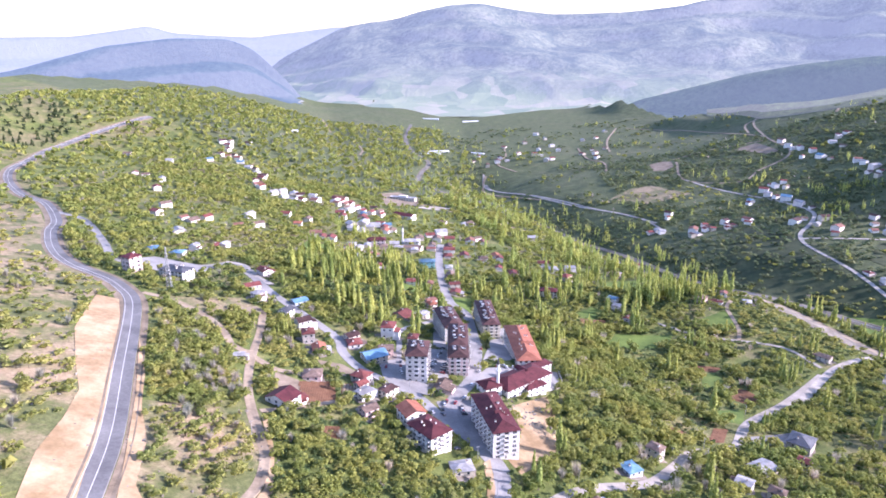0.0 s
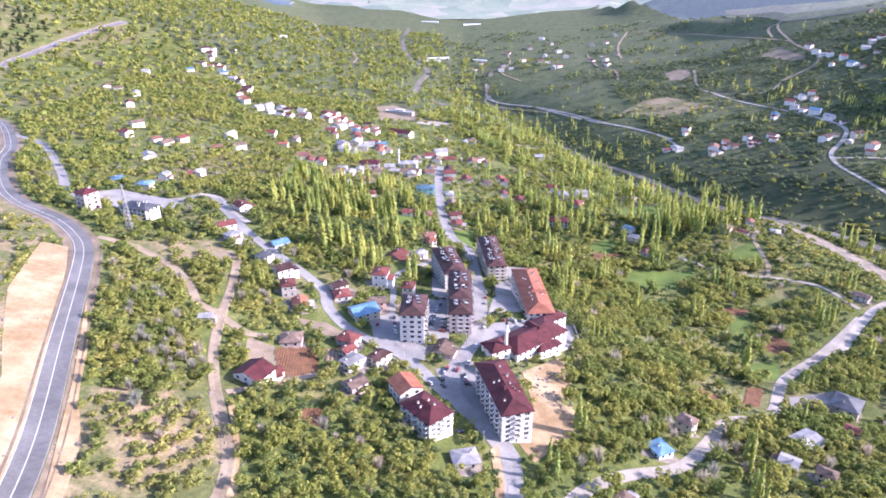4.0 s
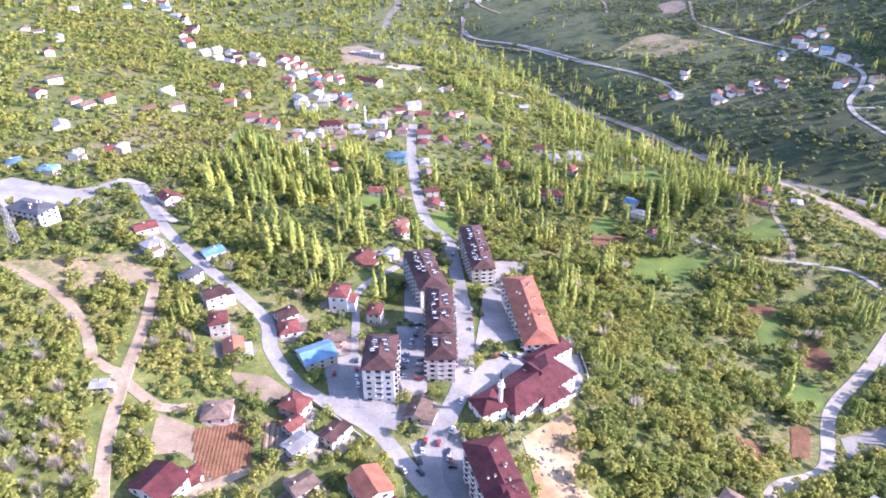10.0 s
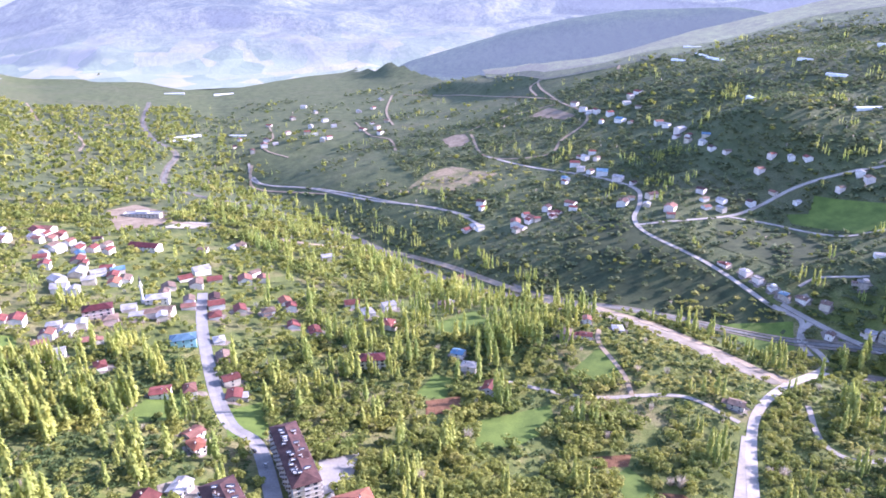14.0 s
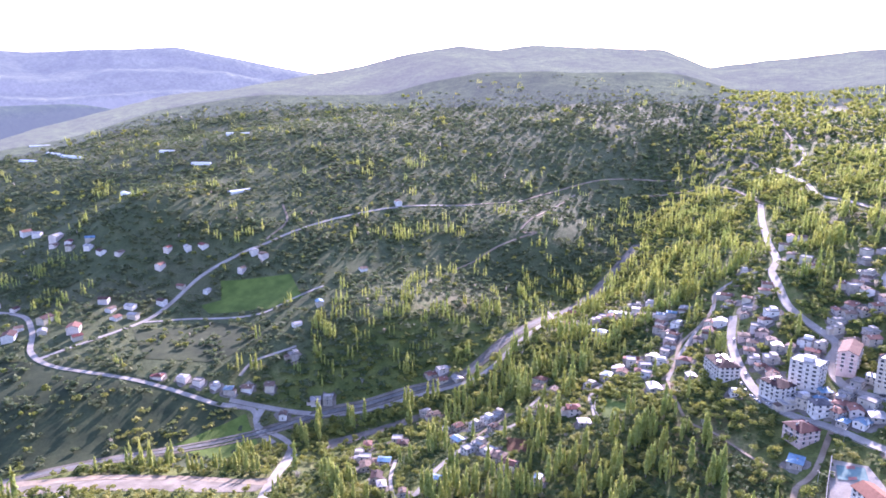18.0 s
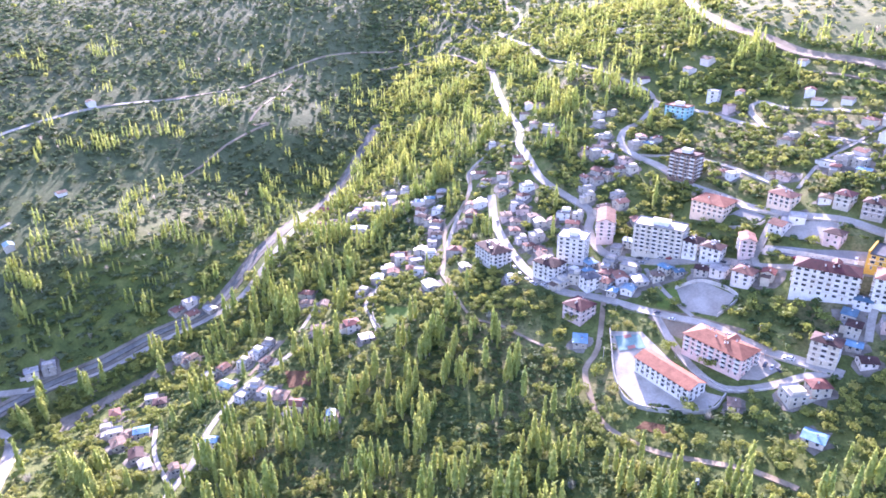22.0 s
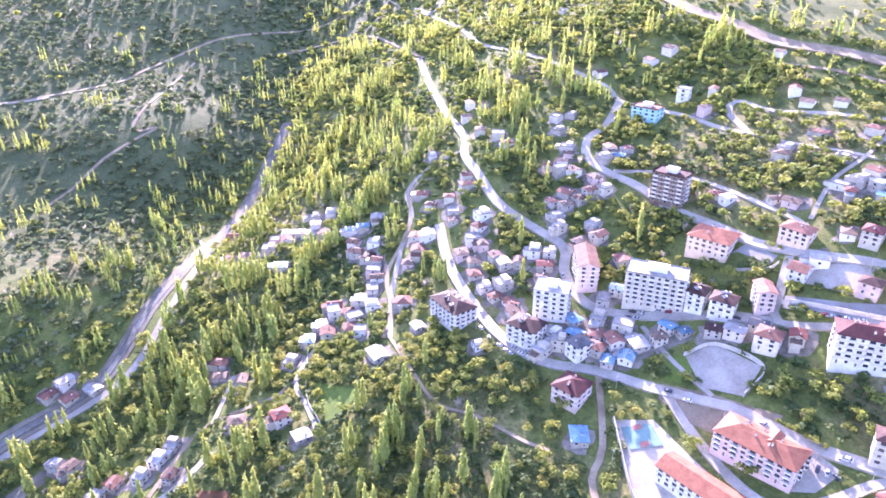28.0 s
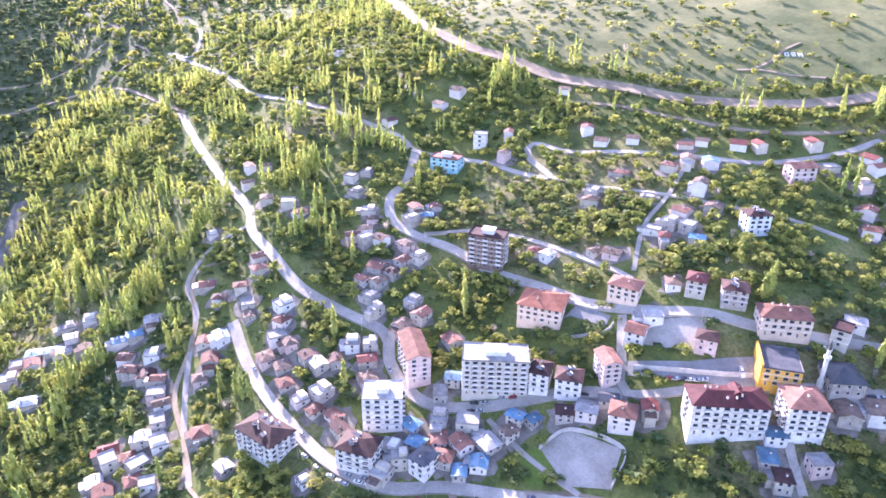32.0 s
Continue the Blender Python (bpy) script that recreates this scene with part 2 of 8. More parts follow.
ROOFS = {
    "maroon": surface("maroon roof tiles", (0.055, 0.011, 0.014), (0.11, 0.026, 0.03), 0.25, 2.0, 0.75, spread=0.12),
    "brown": surface("brown roof tiles", (0.04, 0.019, 0.018), (0.085, 0.042, 0.038), 0.25, 2.0, 0.8, spread=0.14),
    "orange": surface("orange roof tiles", (0.24, 0.085, 0.05), (0.35, 0.135, 0.082), 0.25, 2.0, 0.8, spread=0.1),
    "red": surface("red roof tiles", (0.12, 0.035, 0.03), (0.22, 0.07, 0.058), 0.25, 2.0, 0.8, spread=0.2),
    "rust": surface("weathered red tiles", (0.15, 0.068, 0.05), (0.26, 0.125, 0.095), 0.25, 2.0, 0.85, spread=0.18),
    "tin": surface("galvanised sheet roof", (0.24, 0.232, 0.225), (0.42, 0.41, 0.4), 0.2, 2.5, 0.6, 0.15, spread=0.15),
    "tinblue": surface("blue sheet roof", (0.07, 0.16, 0.24), (0.16, 0.29, 0.38), 0.2, 2.5, 0.55, 0.1, spread=0.2),
    "slate": surface("dark grey sheet roof", (0.05, 0.053, 0.062), (0.1, 0.103, 0.112), 0.2, 2.5, 0.55, 0.1, spread=0.15),
    "concrete": surface("pale concrete roof", (0.26, 0.25, 0.235), (0.42, 0.405, 0.385), 0.3, 2.0, 0.9, spread=0.2),
    "green": surface("faded green sheet roof", (0.07, 0.12, 0.1), (0.13, 0.2, 0.165), 0.2, 2.5, 0.6, spread=0.15),
    "old": surface("old patched clay roof", (0.11, 0.075, 0.058), (0.22, 0.155, 0.12), 0.4, 2.5, 0.9, spread=0.2),
}
GLASS = surface("dark window glass", (0.03, 0.035, 0.045), (0.06, 0.07, 0.085), 0.5, rough=0.12, relief=0, spec=0.6)
FRAME = surface("pale window frame", (0.6, 0.6, 0.6), (0.75, 0.75, 0.75), 1.0, relief=0)
METAL = surface("painted steel", (0.35, 0.36, 0.37), (0.5, 0.5, 0.5), 1.0, rough=0.5, metal=0.4, relief=0)
BARK = surface("tree bark", (0.1, 0.08, 0.06), (0.22, 0.18, 0.14), 1.0, 6.0)
PALEBARK = surface("pale poplar bark", (0.25, 0.22, 0.17), (0.42, 0.38, 0.3), 1.0, 6.0)
ROCK = surface("pale limestone", (0.16, 0.142, 0.115), (0.28, 0.252, 0.21), 0.2, 1.5, 0.95, relief=1.0)
POPLAR = leaves("poplar leaves", (0.29, 0.34, 0.085), (0.38, 0.425, 0.12), (0.47, 0.5, 0.165))
GREEN = leaves("broad leaves", (0.185, 0.21, 0.05), (0.25, 0.275, 0.068), (0.315, 0.335, 0.092), 0.46)
OLIVE = leaves("golden budding leaves", (0.21, 0.225, 0.06), (0.27, 0.28, 0.08), (0.34, 0.34, 0.115))
BARE = leaves("bare grey twigs", (0.3, 0.27, 0.23), (0.4, 0.37, 0.32), (0.52, 0.48, 0.42))
SCRUB = leaves("dry scrub leaves", (0.2, 0.225, 0.055), (0.3, 0.31, 0.085), (0.42, 0.41, 0.15))
UNDER = leaves("shrub leaves", (0.065, 0.1, 0.036), (0.092, 0.138, 0.048), (0.125, 0.172, 0.062), 0.4)
HEATH = leaves("grey green heath", (0.1, 0.13, 0.062), (0.13, 0.165, 0.08), (0.165, 0.2, 0.1), 0.45)
# last colour and number: emission painting in air haze, mostly stronger farther off
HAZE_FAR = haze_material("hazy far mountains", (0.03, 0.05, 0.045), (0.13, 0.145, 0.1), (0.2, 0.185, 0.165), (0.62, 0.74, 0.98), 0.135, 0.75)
HAZE_RANGE = haze_material("haze-blue ranges", (0.02, 0.03, 0.03), (0.04, 0.05, 0.05), (0.06, 0.06, 0.06), (0.7, 0.82, 1.0), 0.24)
HAZE_GORGE = haze_material("haze-blue wooded ridges", (0.015, 0.03, 0.03), (0.045, 0.06, 0.05), (0.09, 0.085, 0.08), (0.52, 0.7, 1.0), 0.14)
HAZE_SPUR = haze_material("hazy dark scrub hill", (0.02, 0.04, 0.018), (0.06, 0.085, 0.035), (0.1, 0.1, 0.07), (0.56, 0.72, 0.98), 0.1)
HAZE_SLOPE = haze_material("hazy green scrub slope", (0.04, 0.062, 0.026), (0.095, 0.125, 0.05), (0.12, 0.13, 0.08), (0.76, 0.84, 0.98), 0.06)
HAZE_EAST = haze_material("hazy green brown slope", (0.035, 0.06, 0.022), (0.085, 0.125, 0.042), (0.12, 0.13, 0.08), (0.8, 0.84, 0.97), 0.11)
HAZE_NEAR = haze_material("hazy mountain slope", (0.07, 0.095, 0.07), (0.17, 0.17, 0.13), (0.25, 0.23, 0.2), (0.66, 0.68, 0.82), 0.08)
PINE = leaves("dark pine needles", (0.035, 0.055, 0.025), (0.06, 0.085, 0.035), (0.1, 0.125, 0.055))

# ---- the lie of the land ----
RIVER = [(1500, 300), (1250, 350), (1050, 400), (900, 445), (800, 470), (728, 500), (640, 560), (560, 622), (470, 690), (385, 775), (300, 880), (245, 1000), (200, 1150), (150, 1320), (80, 1500), (40, 1700), (60, 2000)]
# heights of broad swells on a grid of 240 m, south to north in each row, west to east
SWELLS = [
    [23.6, 18.6, 9.4, -5.7, -26.0, -45.9, -53.2, -55.8, -54.2, -47.0],
    [-2.9, -1.6, -4.9, -17.9, -39.1, -52.0, -54.5, -60.4, -60.7, -61.5],
    [-25.2, -24.2, -21.5, -26.6, -44.6, -55.2, -67.8, -75.9, -74.5, -83.1],
    [-34.7, -49.2, -51.4, -49.4, -68.1, -72.6, -82.9, -90.0, -94.3, -111.1],
    [-24.5, -56.3, -68.2, -74.6, -91.7, -82.8, -90.5, -85.2, -90.5, -115.5],
    [-1.4, -37.4, -53.4, -69.6, -94.3, -71.7, -90.1, -84.4, -77.4, -95.7],
    [15.8, -3.7, -25.7, -68.0, -95.8, -60.7, -72.0, -72.0, -61.7, -75.3],
    [13.2, 0.4, -2.7, -42.7, -74.2, -43.6, -38.7, -41.1, -42.4, -56.5],
    [10.6, 0.6, -13.6, -42.0, -48.2, -27.0, -15.4, -14.7, -19.8, -29.8],
    [6.8, 0.9, -3.5, -2.9, -9.5, -14.1, -3.5, 4.3, 4.0, 0.3],
]
# knolls and hollows: x, y, height
KNOLLS = [(650, 600, 38.7), (60, 450, 19.0), (730, 510, 27.4), (650, 840, -27.8), (340, 720, 13.9), (940, 520, 31.9), (510, 80, 18.2), (710, 240, 15.0), (790, 1040, 36.0), (-100, 570, 12.8), (550, 300, 12.6), (520, 460, 13.6), (560, 540, -15.1), (900, 440, -19.1), (730, 80, -15.1), (530, 170, -8.5)]


def river_distance(x, y):
    best = np.full(np.shape(x), 1e9)
    for (ax, ay), (bx, by) in zip(RIVER, RIVER[1:]):
        dx, dy = bx - ax, by - ay
        u = np.clip(((x - ax) * dx + (y - ay) * dy) / (dx * dx + dy * dy), 0, 1)
        best = np.minimum(best, np.hypot(x - ax - u * dx, y - ay - u * dy))
    return best


def smooth(v, a, b):
    u = np.clip((v - a) / (b - a), 0, 1)
    return u * u * (3 - 2 * u)


# the slopes round the valley: bearing, height of the crest over the eye (degrees), distance of foot and crest
RIDGE = [(-180, 1.0, 900, 2200), (-90, 2.0, 900, 2000), (-45, -0.5, 1700, 3400), (-33, -0.8, 2300, 4500), (-20, -0.9, 2500, 4600), (-12, -3.9, 2600, 4600),
         (-5, -4.1, 2600, 4500), (0, -4.2, 2600, 4400), (8, -4.1, 2600, 4400), (13, -5.2, 2550, 2750), (18, -6.3, 2100, 2300), (24, -6.0, 1750, 1900), (28.5, -5.2, 1700, 1850), (33.2, -3.9, 1750, 1950), (38.0, -2.6, 1800, 2050),
         (42.2, -1.6, 1850, 2190), (44.7, -1.1, 1850, 2230), (50.6, -0.2, 1800, 2320), (58.1, 1.0, 1700, 2400), (61.7, 2.0, 1650, 2450), (65.7, 2.8, 1600, 2530), (68.8, 2.5, 1600, 2570), (71.8, 3.0, 1600, 2560),
         (81.3, 2.7, 1600, 2520), (84.7, 1.3, 1600, 2500), (89.4, 1.7, 1550, 2440), (94.2, 2.3, 1500, 2370), (100.5, 2.6, 1400, 2240), (112, 4.2, 1200, 2200), (125, 5.5, 1000, 2000), (150, 4.0, 1000, 2200), (180, 1.0, 900, 2200)]
# mountains behind them, each with the height of its foot: bearing, height of the crest (metres), distance of foot and crest
MASSIF = [(-17.2, -60, 3900, 4240), (-15.5, 85, 3500, 4230), (-13.6, 195, 3200, 4230), (-10.9, 285, 2900, 4230), (-8.7, 362, 2700, 4225), (-4.6, 407, 2600, 4220), (-2.8, 448, 2600, 4220), (-0.1, 489, 2600, 4215), (2.2, 501, 2600, 4215),
          (4.4, 469, 2600, 4210), (8, 434, 2600, 4210), (13.2, 445, 2600, 4205), (17.4, 473, 2600, 4200), (19.3, 507, 2600, 4200), (24, 550, 2650, 4450), (28.4, 552, 2700, 4460), (30.4, 595, 2700, 4460), (33.7, 512, 2700, 4450), (37.6, 500, 2700, 4450), (46.7, 550, 2750, 4430), (57.7, 400, 2900, 4400), (63, 300, 3000, 4400)]
RANGES = [(-46, 300, 4300, 4660), (-32.6, 308, 4300, 4660), (-28.2, 312, 4300, 4655), (-23.2, 369, 4300, 4650), (-21.7, 330, 4300, 4645), (-15.6, 302, 4300, 4640), (-9, 372, 4300, 4630), (-4, 300, 4300, 4630)]
GORGE = [(-46, 190, 2600, 3400), (-33.5, 177, 2700, 3360), (-30.3, 229, 2800, 3360), (-26.9, 283, 2800, 3350), (-22.2, 312, 2900, 3350), (-18.1, 304, 3000, 3340), (-16.1, 254, 3050, 3340), (-13.5, 100, 3100, 3330), (-12.5, 20, 3100, 3330)]
SPUR = [(12.5, 40, 2400, 2660), (14.7, 98, 2350, 2650), (19.8, 166, 2250, 2640), (22.5, 203, 2200, 2640), (26.5, 242, 2150, 2640), (31.1, 273, 2150, 2640), (38.4, 284, 2250, 2640), (40.4, 270, 2300, 2640), (46, 190, 2350, 2640)]


def land(x, y):
    """The height of the ground at x, y (numbers or arrays)."""
    x, y = np.asarray(x, float), np.asarray(y, float)
    z = np.full(np.shape(x), 304.39)
    gy = [np.exp(-(((y - (-420 + 240 * j)) / 230) ** 2)) for j in range(10)]
    for i, row in enumerate(SWELLS):
        gx = np.exp(-(((x - (-780 + 240 * i)) / 230) ** 2))
        for g, h in zip(gy, row):
            z = z + h * gx * g
    d = river_distance(x, y)
    z = z + -17.36 * np.exp(-((d / 60) ** 2)) + -18.56 * np.exp(-((d / 140) ** 2))
    for kx, ky, h in KNOLLS:
        z = z + h * np.exp(-((x - kx) ** 2 + (y - ky) ** 2) / 95**2)
    return z


def wide_land(x, y):
    """The ground with the slopes and mountains beyond the valley."""
    cx, cy = 60.0, 100.0
    r, a = np.hypot(x - cx, y - cy), np.degrees(np.arctan2(x - cx, y - cy))
    t = np.array(RIDGE)
    el, foot, top = (np.interp(a, t[:, 0], t[:, c]) for c in (1, 2, 3))
    near = land(x, y)
    start = np.where(foot >= 1400, 1350, foot * 0.65)
    w = smooth(r, start, start + 380)
    base = np.interp(a, [-180, -60, -33, -21, -16, -11, 0, 10, 17, 33, 50, 90, 130, 180], [200, 230, 215, 150, 110, 55, 25, 50, 80, 190, 255, 298, 310, 200])
    crest = 352 + top * np.tan(np.radians(el))
    u = np.clip((r - foot * 0.88) / (top - foot * 0.88), 0, 1.25)
    rise = np.where(u < 1, u ** 1.08, 1 - 0.8 * (u - 1))
    wob = 45 * np.sin(x / 260 + 1.3 * np.sin(y / 330)) * np.sin(y / 290 + 1.1 * np.sin(x / 410)) + 18 * np.sin(x / 83 + np.sin(y / 71)) * np.sin(y / 97)
    far = base + (crest - base) * rise + 0.4 * wob * smooth(u, 0.05, 0.4) * (1 - 0.75 * smooth(u, 0.85, 1.0))
    return near * (1 - w) + far * w


# ---- building helpers ----
def mesh_object(name, verts, faces, mat, parent=None, smooth_shade=False):
    me = bpy.data.meshes.new(name)
    me.from_pydata([tuple(v) for v in verts], [], [tuple(f) for f in faces])
    if mat is not None:
        me.materials.append(mat)
    if smooth_shade:
        me.polygons.foreach_set("use_smooth", [True] * len(me.polygons))
    me.update()
    ob = new(name, me)
    if parent is not None:
        ob.parent = parent
    return ob


def part(name, bm, mat, parent, label=""):
    me = bpy.data.meshes.new(name)
    bm.to_mesh(me)
    bm.free()
    me.materials.append(mat)
    ob = new(name, me)
    ob.parent = parent
    return tagged(ob, label)


def grid_sheet(name, xs, ys, height, mat, keep=None):
    gx, gy = np.meshgrid(xs, ys)
    z = height(gx, gy)
    verts = np.stack([gx, gy, z], -1).reshape(-1, 3)
    nx, ny = len(xs), len(ys)
    i = np.arange(nx * ny).reshape(ny, nx)
    faces = np.stack([i[:-1, :-1], i[:-1, 1:], i[1:, 1:], i[1:, :-1]], -1).reshape(-1, 4)
    if keep is not None:
        mid = verts[faces].mean(1)
        faces = faces[keep(mid[:, 0], mid[:, 1])]
    return mesh_object(name, verts.tolist(), faces.tolist(), mat, smooth_shade=True)


def spread_lines(lo, hi, step, far, grow):
    mid = list(np.arange(lo, hi + step, step))
    left, right, s = [], [], step
    a, b = lo, hi + step
    while a > -far or b < far:
        s *= grow
        a, b = a - s, b + s
        left.insert(0, a)
        right.append(b)
    return np.array(left + mid + right)


def bearing_foot(x, y):
    r, a = np.hypot(x - 60, y - 100), np.degrees(np.arctan2(x - 60, y - 100))
    t = np.array(RIDGE)
    return r, np.interp(a, t[:, 0], t[:, 2])


def in_ground(x, y):
    r, foot = bearing_foot(x, y)
    north = np.abs(np.degrees(np.arctan2(x - 60, y - 100)) + 1) < 12
    return r < foot * np.where(north, 1.15, 1.02)


ground = grid_sheet("ground", spread_lines(-430, 1020, 10, 2700, 1.06), spread_lines(-180, 1250, 10, 2700, 1.06), wide_land, GROUND, in_ground)
tagged(ground, "green and earthy valley land with grass and bare soil", "ground", kind="structure")


def crags(x, y):
    """Spurs and gullies of the mountains."""
    z, s, amp = 0.0, 420.0, 38.0
    for k in range(6):
        c, d = math.cos(1.1 * k), math.sin(1.1 * k)
        p, q = (x * c - y * d) / s, (x * d + y * c) / s
        z = z + amp * (0.6 - np.abs(np.sin(p + 1.3 * np.sin(q * 0.7 + k)) * np.cos(q * 0.8 + 1.1 * np.sin(p * 0.9))) ** 0.7)
        s, amp = s * 0.55, amp * 0.52
    return z


def polar_sheet(name, az, r, z, mat, label):
    x, y = 60 + r * np.sin(np.radians(az)), 100 + r * np.cos(np.radians(az))
    verts = np.stack([x, y, z(x, y)], -1).reshape(-1, 3)
    m, n = r.shape
    i = np.arange(m * n).reshape(m, n)
    faces = np.stack([i[:-1, :-1], i[:-1, 1:], i[1:, 1:], i[1:, :-1]], -1).reshape(-1, 4)
    return tagged(mesh_object(name, verts.tolist(), faces.tolist(), mat, smooth_shade=True), label, "mountain", kind="structure")


def backdrop(name, a0, a1, mat, label, rough, rows=60, step=0.5, lo=-0.05, hi=1.15):
    t = np.array(RIDGE)
    az = np.arange(a0, a1 + 0.01, step)
    foot, top = np.interp(az, t[:, 0], t[:, 2]), np.interp(az, t[:, 0], t[:, 3])
    u = np.linspace(lo, hi, rows)[:, None]
    r = foot + (top - foot) * u
    return polar_sheet(name, az, r, lambda x, y: wide_land(x, y) - 4.0 + 6.5 * smooth(u, lo, lo + 0.07) + rough * crags(x, y) * smooth(u, 0.35, 0.7), mat, label)


def mountain(name, table, floor, mat, label, terraces, rough, rows=90, step=0.25):
    """A mountain flank in rock steps, from its foot to its crest and a little down behind."""
    t = np.array(table)
    az = np.arange(t[0, 0], t[-1, 0] + 0.01, step)
    crest, foot, top = (np.interp(az, t[:, 0], t[:, c]) for c in (1, 2, 3))
    foot, top = (np.convolve(np.pad(v, 12, "edge"), np.ones(25) / 25, "valid") for v in (foot, top))
    crest = np.convolve(np.pad(crest, 2, "edge"), np.ones(5) / 5, "valid")
    u = np.linspace(0, 1.12, rows)[:, None]
    r = foot + (top - foot) * u

    def height(x, y):
        h = np.clip(u, 0, 1) ** 1.5
        warp = 0.1 * np.sin(x / 390 + 1.4 * np.sin(y / 520)) + 0.05 * np.sin(x / 140 + y / 210)
        q = (h + warp * smooth(h, 0.03, 0.3) * (1 - smooth(h, 0.8, 1.0))) * terraces
        stepped = (np.floor(q) + smooth(q - np.floor(q), 0.45, 0.95)) / terraces
        h = np.where(u < 1, 0.4 * h + 0.6 * stepped, 1.0)
        z = floor + (crest - floor) * h - np.maximum(u - 1, 0) * 900
        return z + rough * crags(x, y) * smooth(u, 0.03, 0.3) * (1 - 0.8 * smooth(u, 0.75, 1.0))
    return polar_sheet(name, az, r, height, mat, label)


mountain("backdrop_ranges", RANGES, 40, HAZE_RANGE, "mountain ranges at the horizon, pale blue with haze", 2, 0.5, 24)
mountain("backdrop_gorge", GORGE, 20, HAZE_GORGE, "wooded ridges above a dark river gorge, blue with haze", 2, 0.8, 60)
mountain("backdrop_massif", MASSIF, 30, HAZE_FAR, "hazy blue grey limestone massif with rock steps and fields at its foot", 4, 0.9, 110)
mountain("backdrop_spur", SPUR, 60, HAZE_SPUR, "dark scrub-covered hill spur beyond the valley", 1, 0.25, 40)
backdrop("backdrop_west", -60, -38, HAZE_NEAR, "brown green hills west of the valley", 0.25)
backdrop("backdrop_slope", 20, 140, HAZE_SLOPE, "hazy green scrub slope rising beyond the town", 0.0, 30, 0.4, -0.05, 0.33)
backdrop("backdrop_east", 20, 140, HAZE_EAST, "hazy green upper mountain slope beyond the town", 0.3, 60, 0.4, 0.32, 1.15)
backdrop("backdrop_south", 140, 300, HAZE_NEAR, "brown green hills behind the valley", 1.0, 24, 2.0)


# ---- roads and open ground ----
def flow(points, step=6.0):
    """A smooth line through the points, cut into even steps."""
    p = [Vector(q) for q in points]
    p = [p[0] * 2 - p[1]] + p + [p[-1] * 2 - p[-2]]
    out = []
    for a, b, c, d in zip(p, p[1:], p[2:], p[3:]):
        n = max(1, int((c - b).length / step))
        for i in range(n):
            u = i / n
            out.append(0.5 * (2 * b + (c - a) * u + (2 * a - 5 * b + 4 * c - d) * u * u + (3 * b - a - 3 * c + d) * u**3))
    return out + [p[-2]]


ROAD_CELLS = {}  # where roads, yards and houses stand, for the planting
lift_count = [0]


def occupy(x, y, r):
    c = 4.0
    for i in range(int((x - r) // c), int((x + r) // c) + 1):
        for j in range(int((y - r) // c), int((y + r) // c) + 1):
            if (i * c + 2 - x) ** 2 + (j * c + 2 - y) ** 2 < (r + 1.5) ** 2:
                ROAD_CELLS[(i, j)] = True


def strip(name, line, offset, width, lift, mat, cols=3):
    pts = np.array([(p.x, p.y) for p in line])
    t = np.gradient(pts, axis=0)
    t /= np.maximum(np.linalg.norm(t, axis=1, keepdims=True), 1e-6)
    nrm = np.stack([-t[:, 1], t[:, 0]], 1)
    u = np.linspace(-0.5, 0.5, cols)
    xy = pts[:, None] + nrm[:, None] * (offset + u[None, :, None] * width)
    z = wide_land(xy[..., 0], xy[..., 1]) + lift
    z = 0.35 * z + 0.65 * z.mean(1, keepdims=True)
    z = np.maximum(z, wide_land(xy[..., 0], xy[..., 1]) + lift * 0.6)
    top = np.dstack([xy, z])
    low = top[:, [0, -1]].copy()
    low[..., 2] -= 1.2
    n = len(pts)
    verts = np.concatenate([top.reshape(-1, 3), low.reshape(-1, 3)])
    faces = []
    for i in range(n - 1):
        for j in range(cols - 1):
            a = i * cols + j
            faces.append((a, a + cols, a + cols + 1, a + 1)[::-1])
        a, b = n * cols + 2 * i, n * cols + 2 * i + 2
        faces.append((i * cols, (i + 1) * cols, b, a))
        faces.append((i * cols + cols - 1, a + 1, b + 1, (i + 1) * cols + cols - 1))
    return mesh_object(name, verts.tolist(), faces, mat)


def road(kind, width, points):
    line = flow(points)
    lift_count[0] += 1
    lift = 0.3 + 0.006 * lift_count[0]
    mat = {"highway": HIGHWAY, "asphalt": ASPHALT, "lane": CONCRETE, "dirt": DIRT}[kind]
    ob = strip("road" if kind != "dirt" else "track", line, 0, width, lift, mat)
    label = {"highway": "two-lane grey asphalt highway with white edge lines", "asphalt": "worn grey asphalt village road",
             "lane": "pale concrete lane between gardens and houses", "dirt": "sandy beige dirt track through the fields"}[kind]
    tagged(ob, label, "road" if kind != "dirt" else "track", kind="structure")
    for p in line[::1]:
        occupy(p.x, p.y, width / 2 + 1.0)
    if kind == "highway":
        for off in (-width / 2 + 0.8, 0, width / 2 - 0.8):
            s = strip("lane_line", line, off, 0.35, lift + 0.06, PAINT, 2)
            s.parent = ob
        for off, w in ((-width / 2 - 2.2, 4.0), (width / 2 + 2.6, 5.0)):
            tagged(strip("verge", line, off, w, lift - 0.2, GRAVEL), "pale gravel verge beside the highway", "verge", kind="structure")
        for p in line:
            occupy(p.x, p.y, width / 2 + 6)


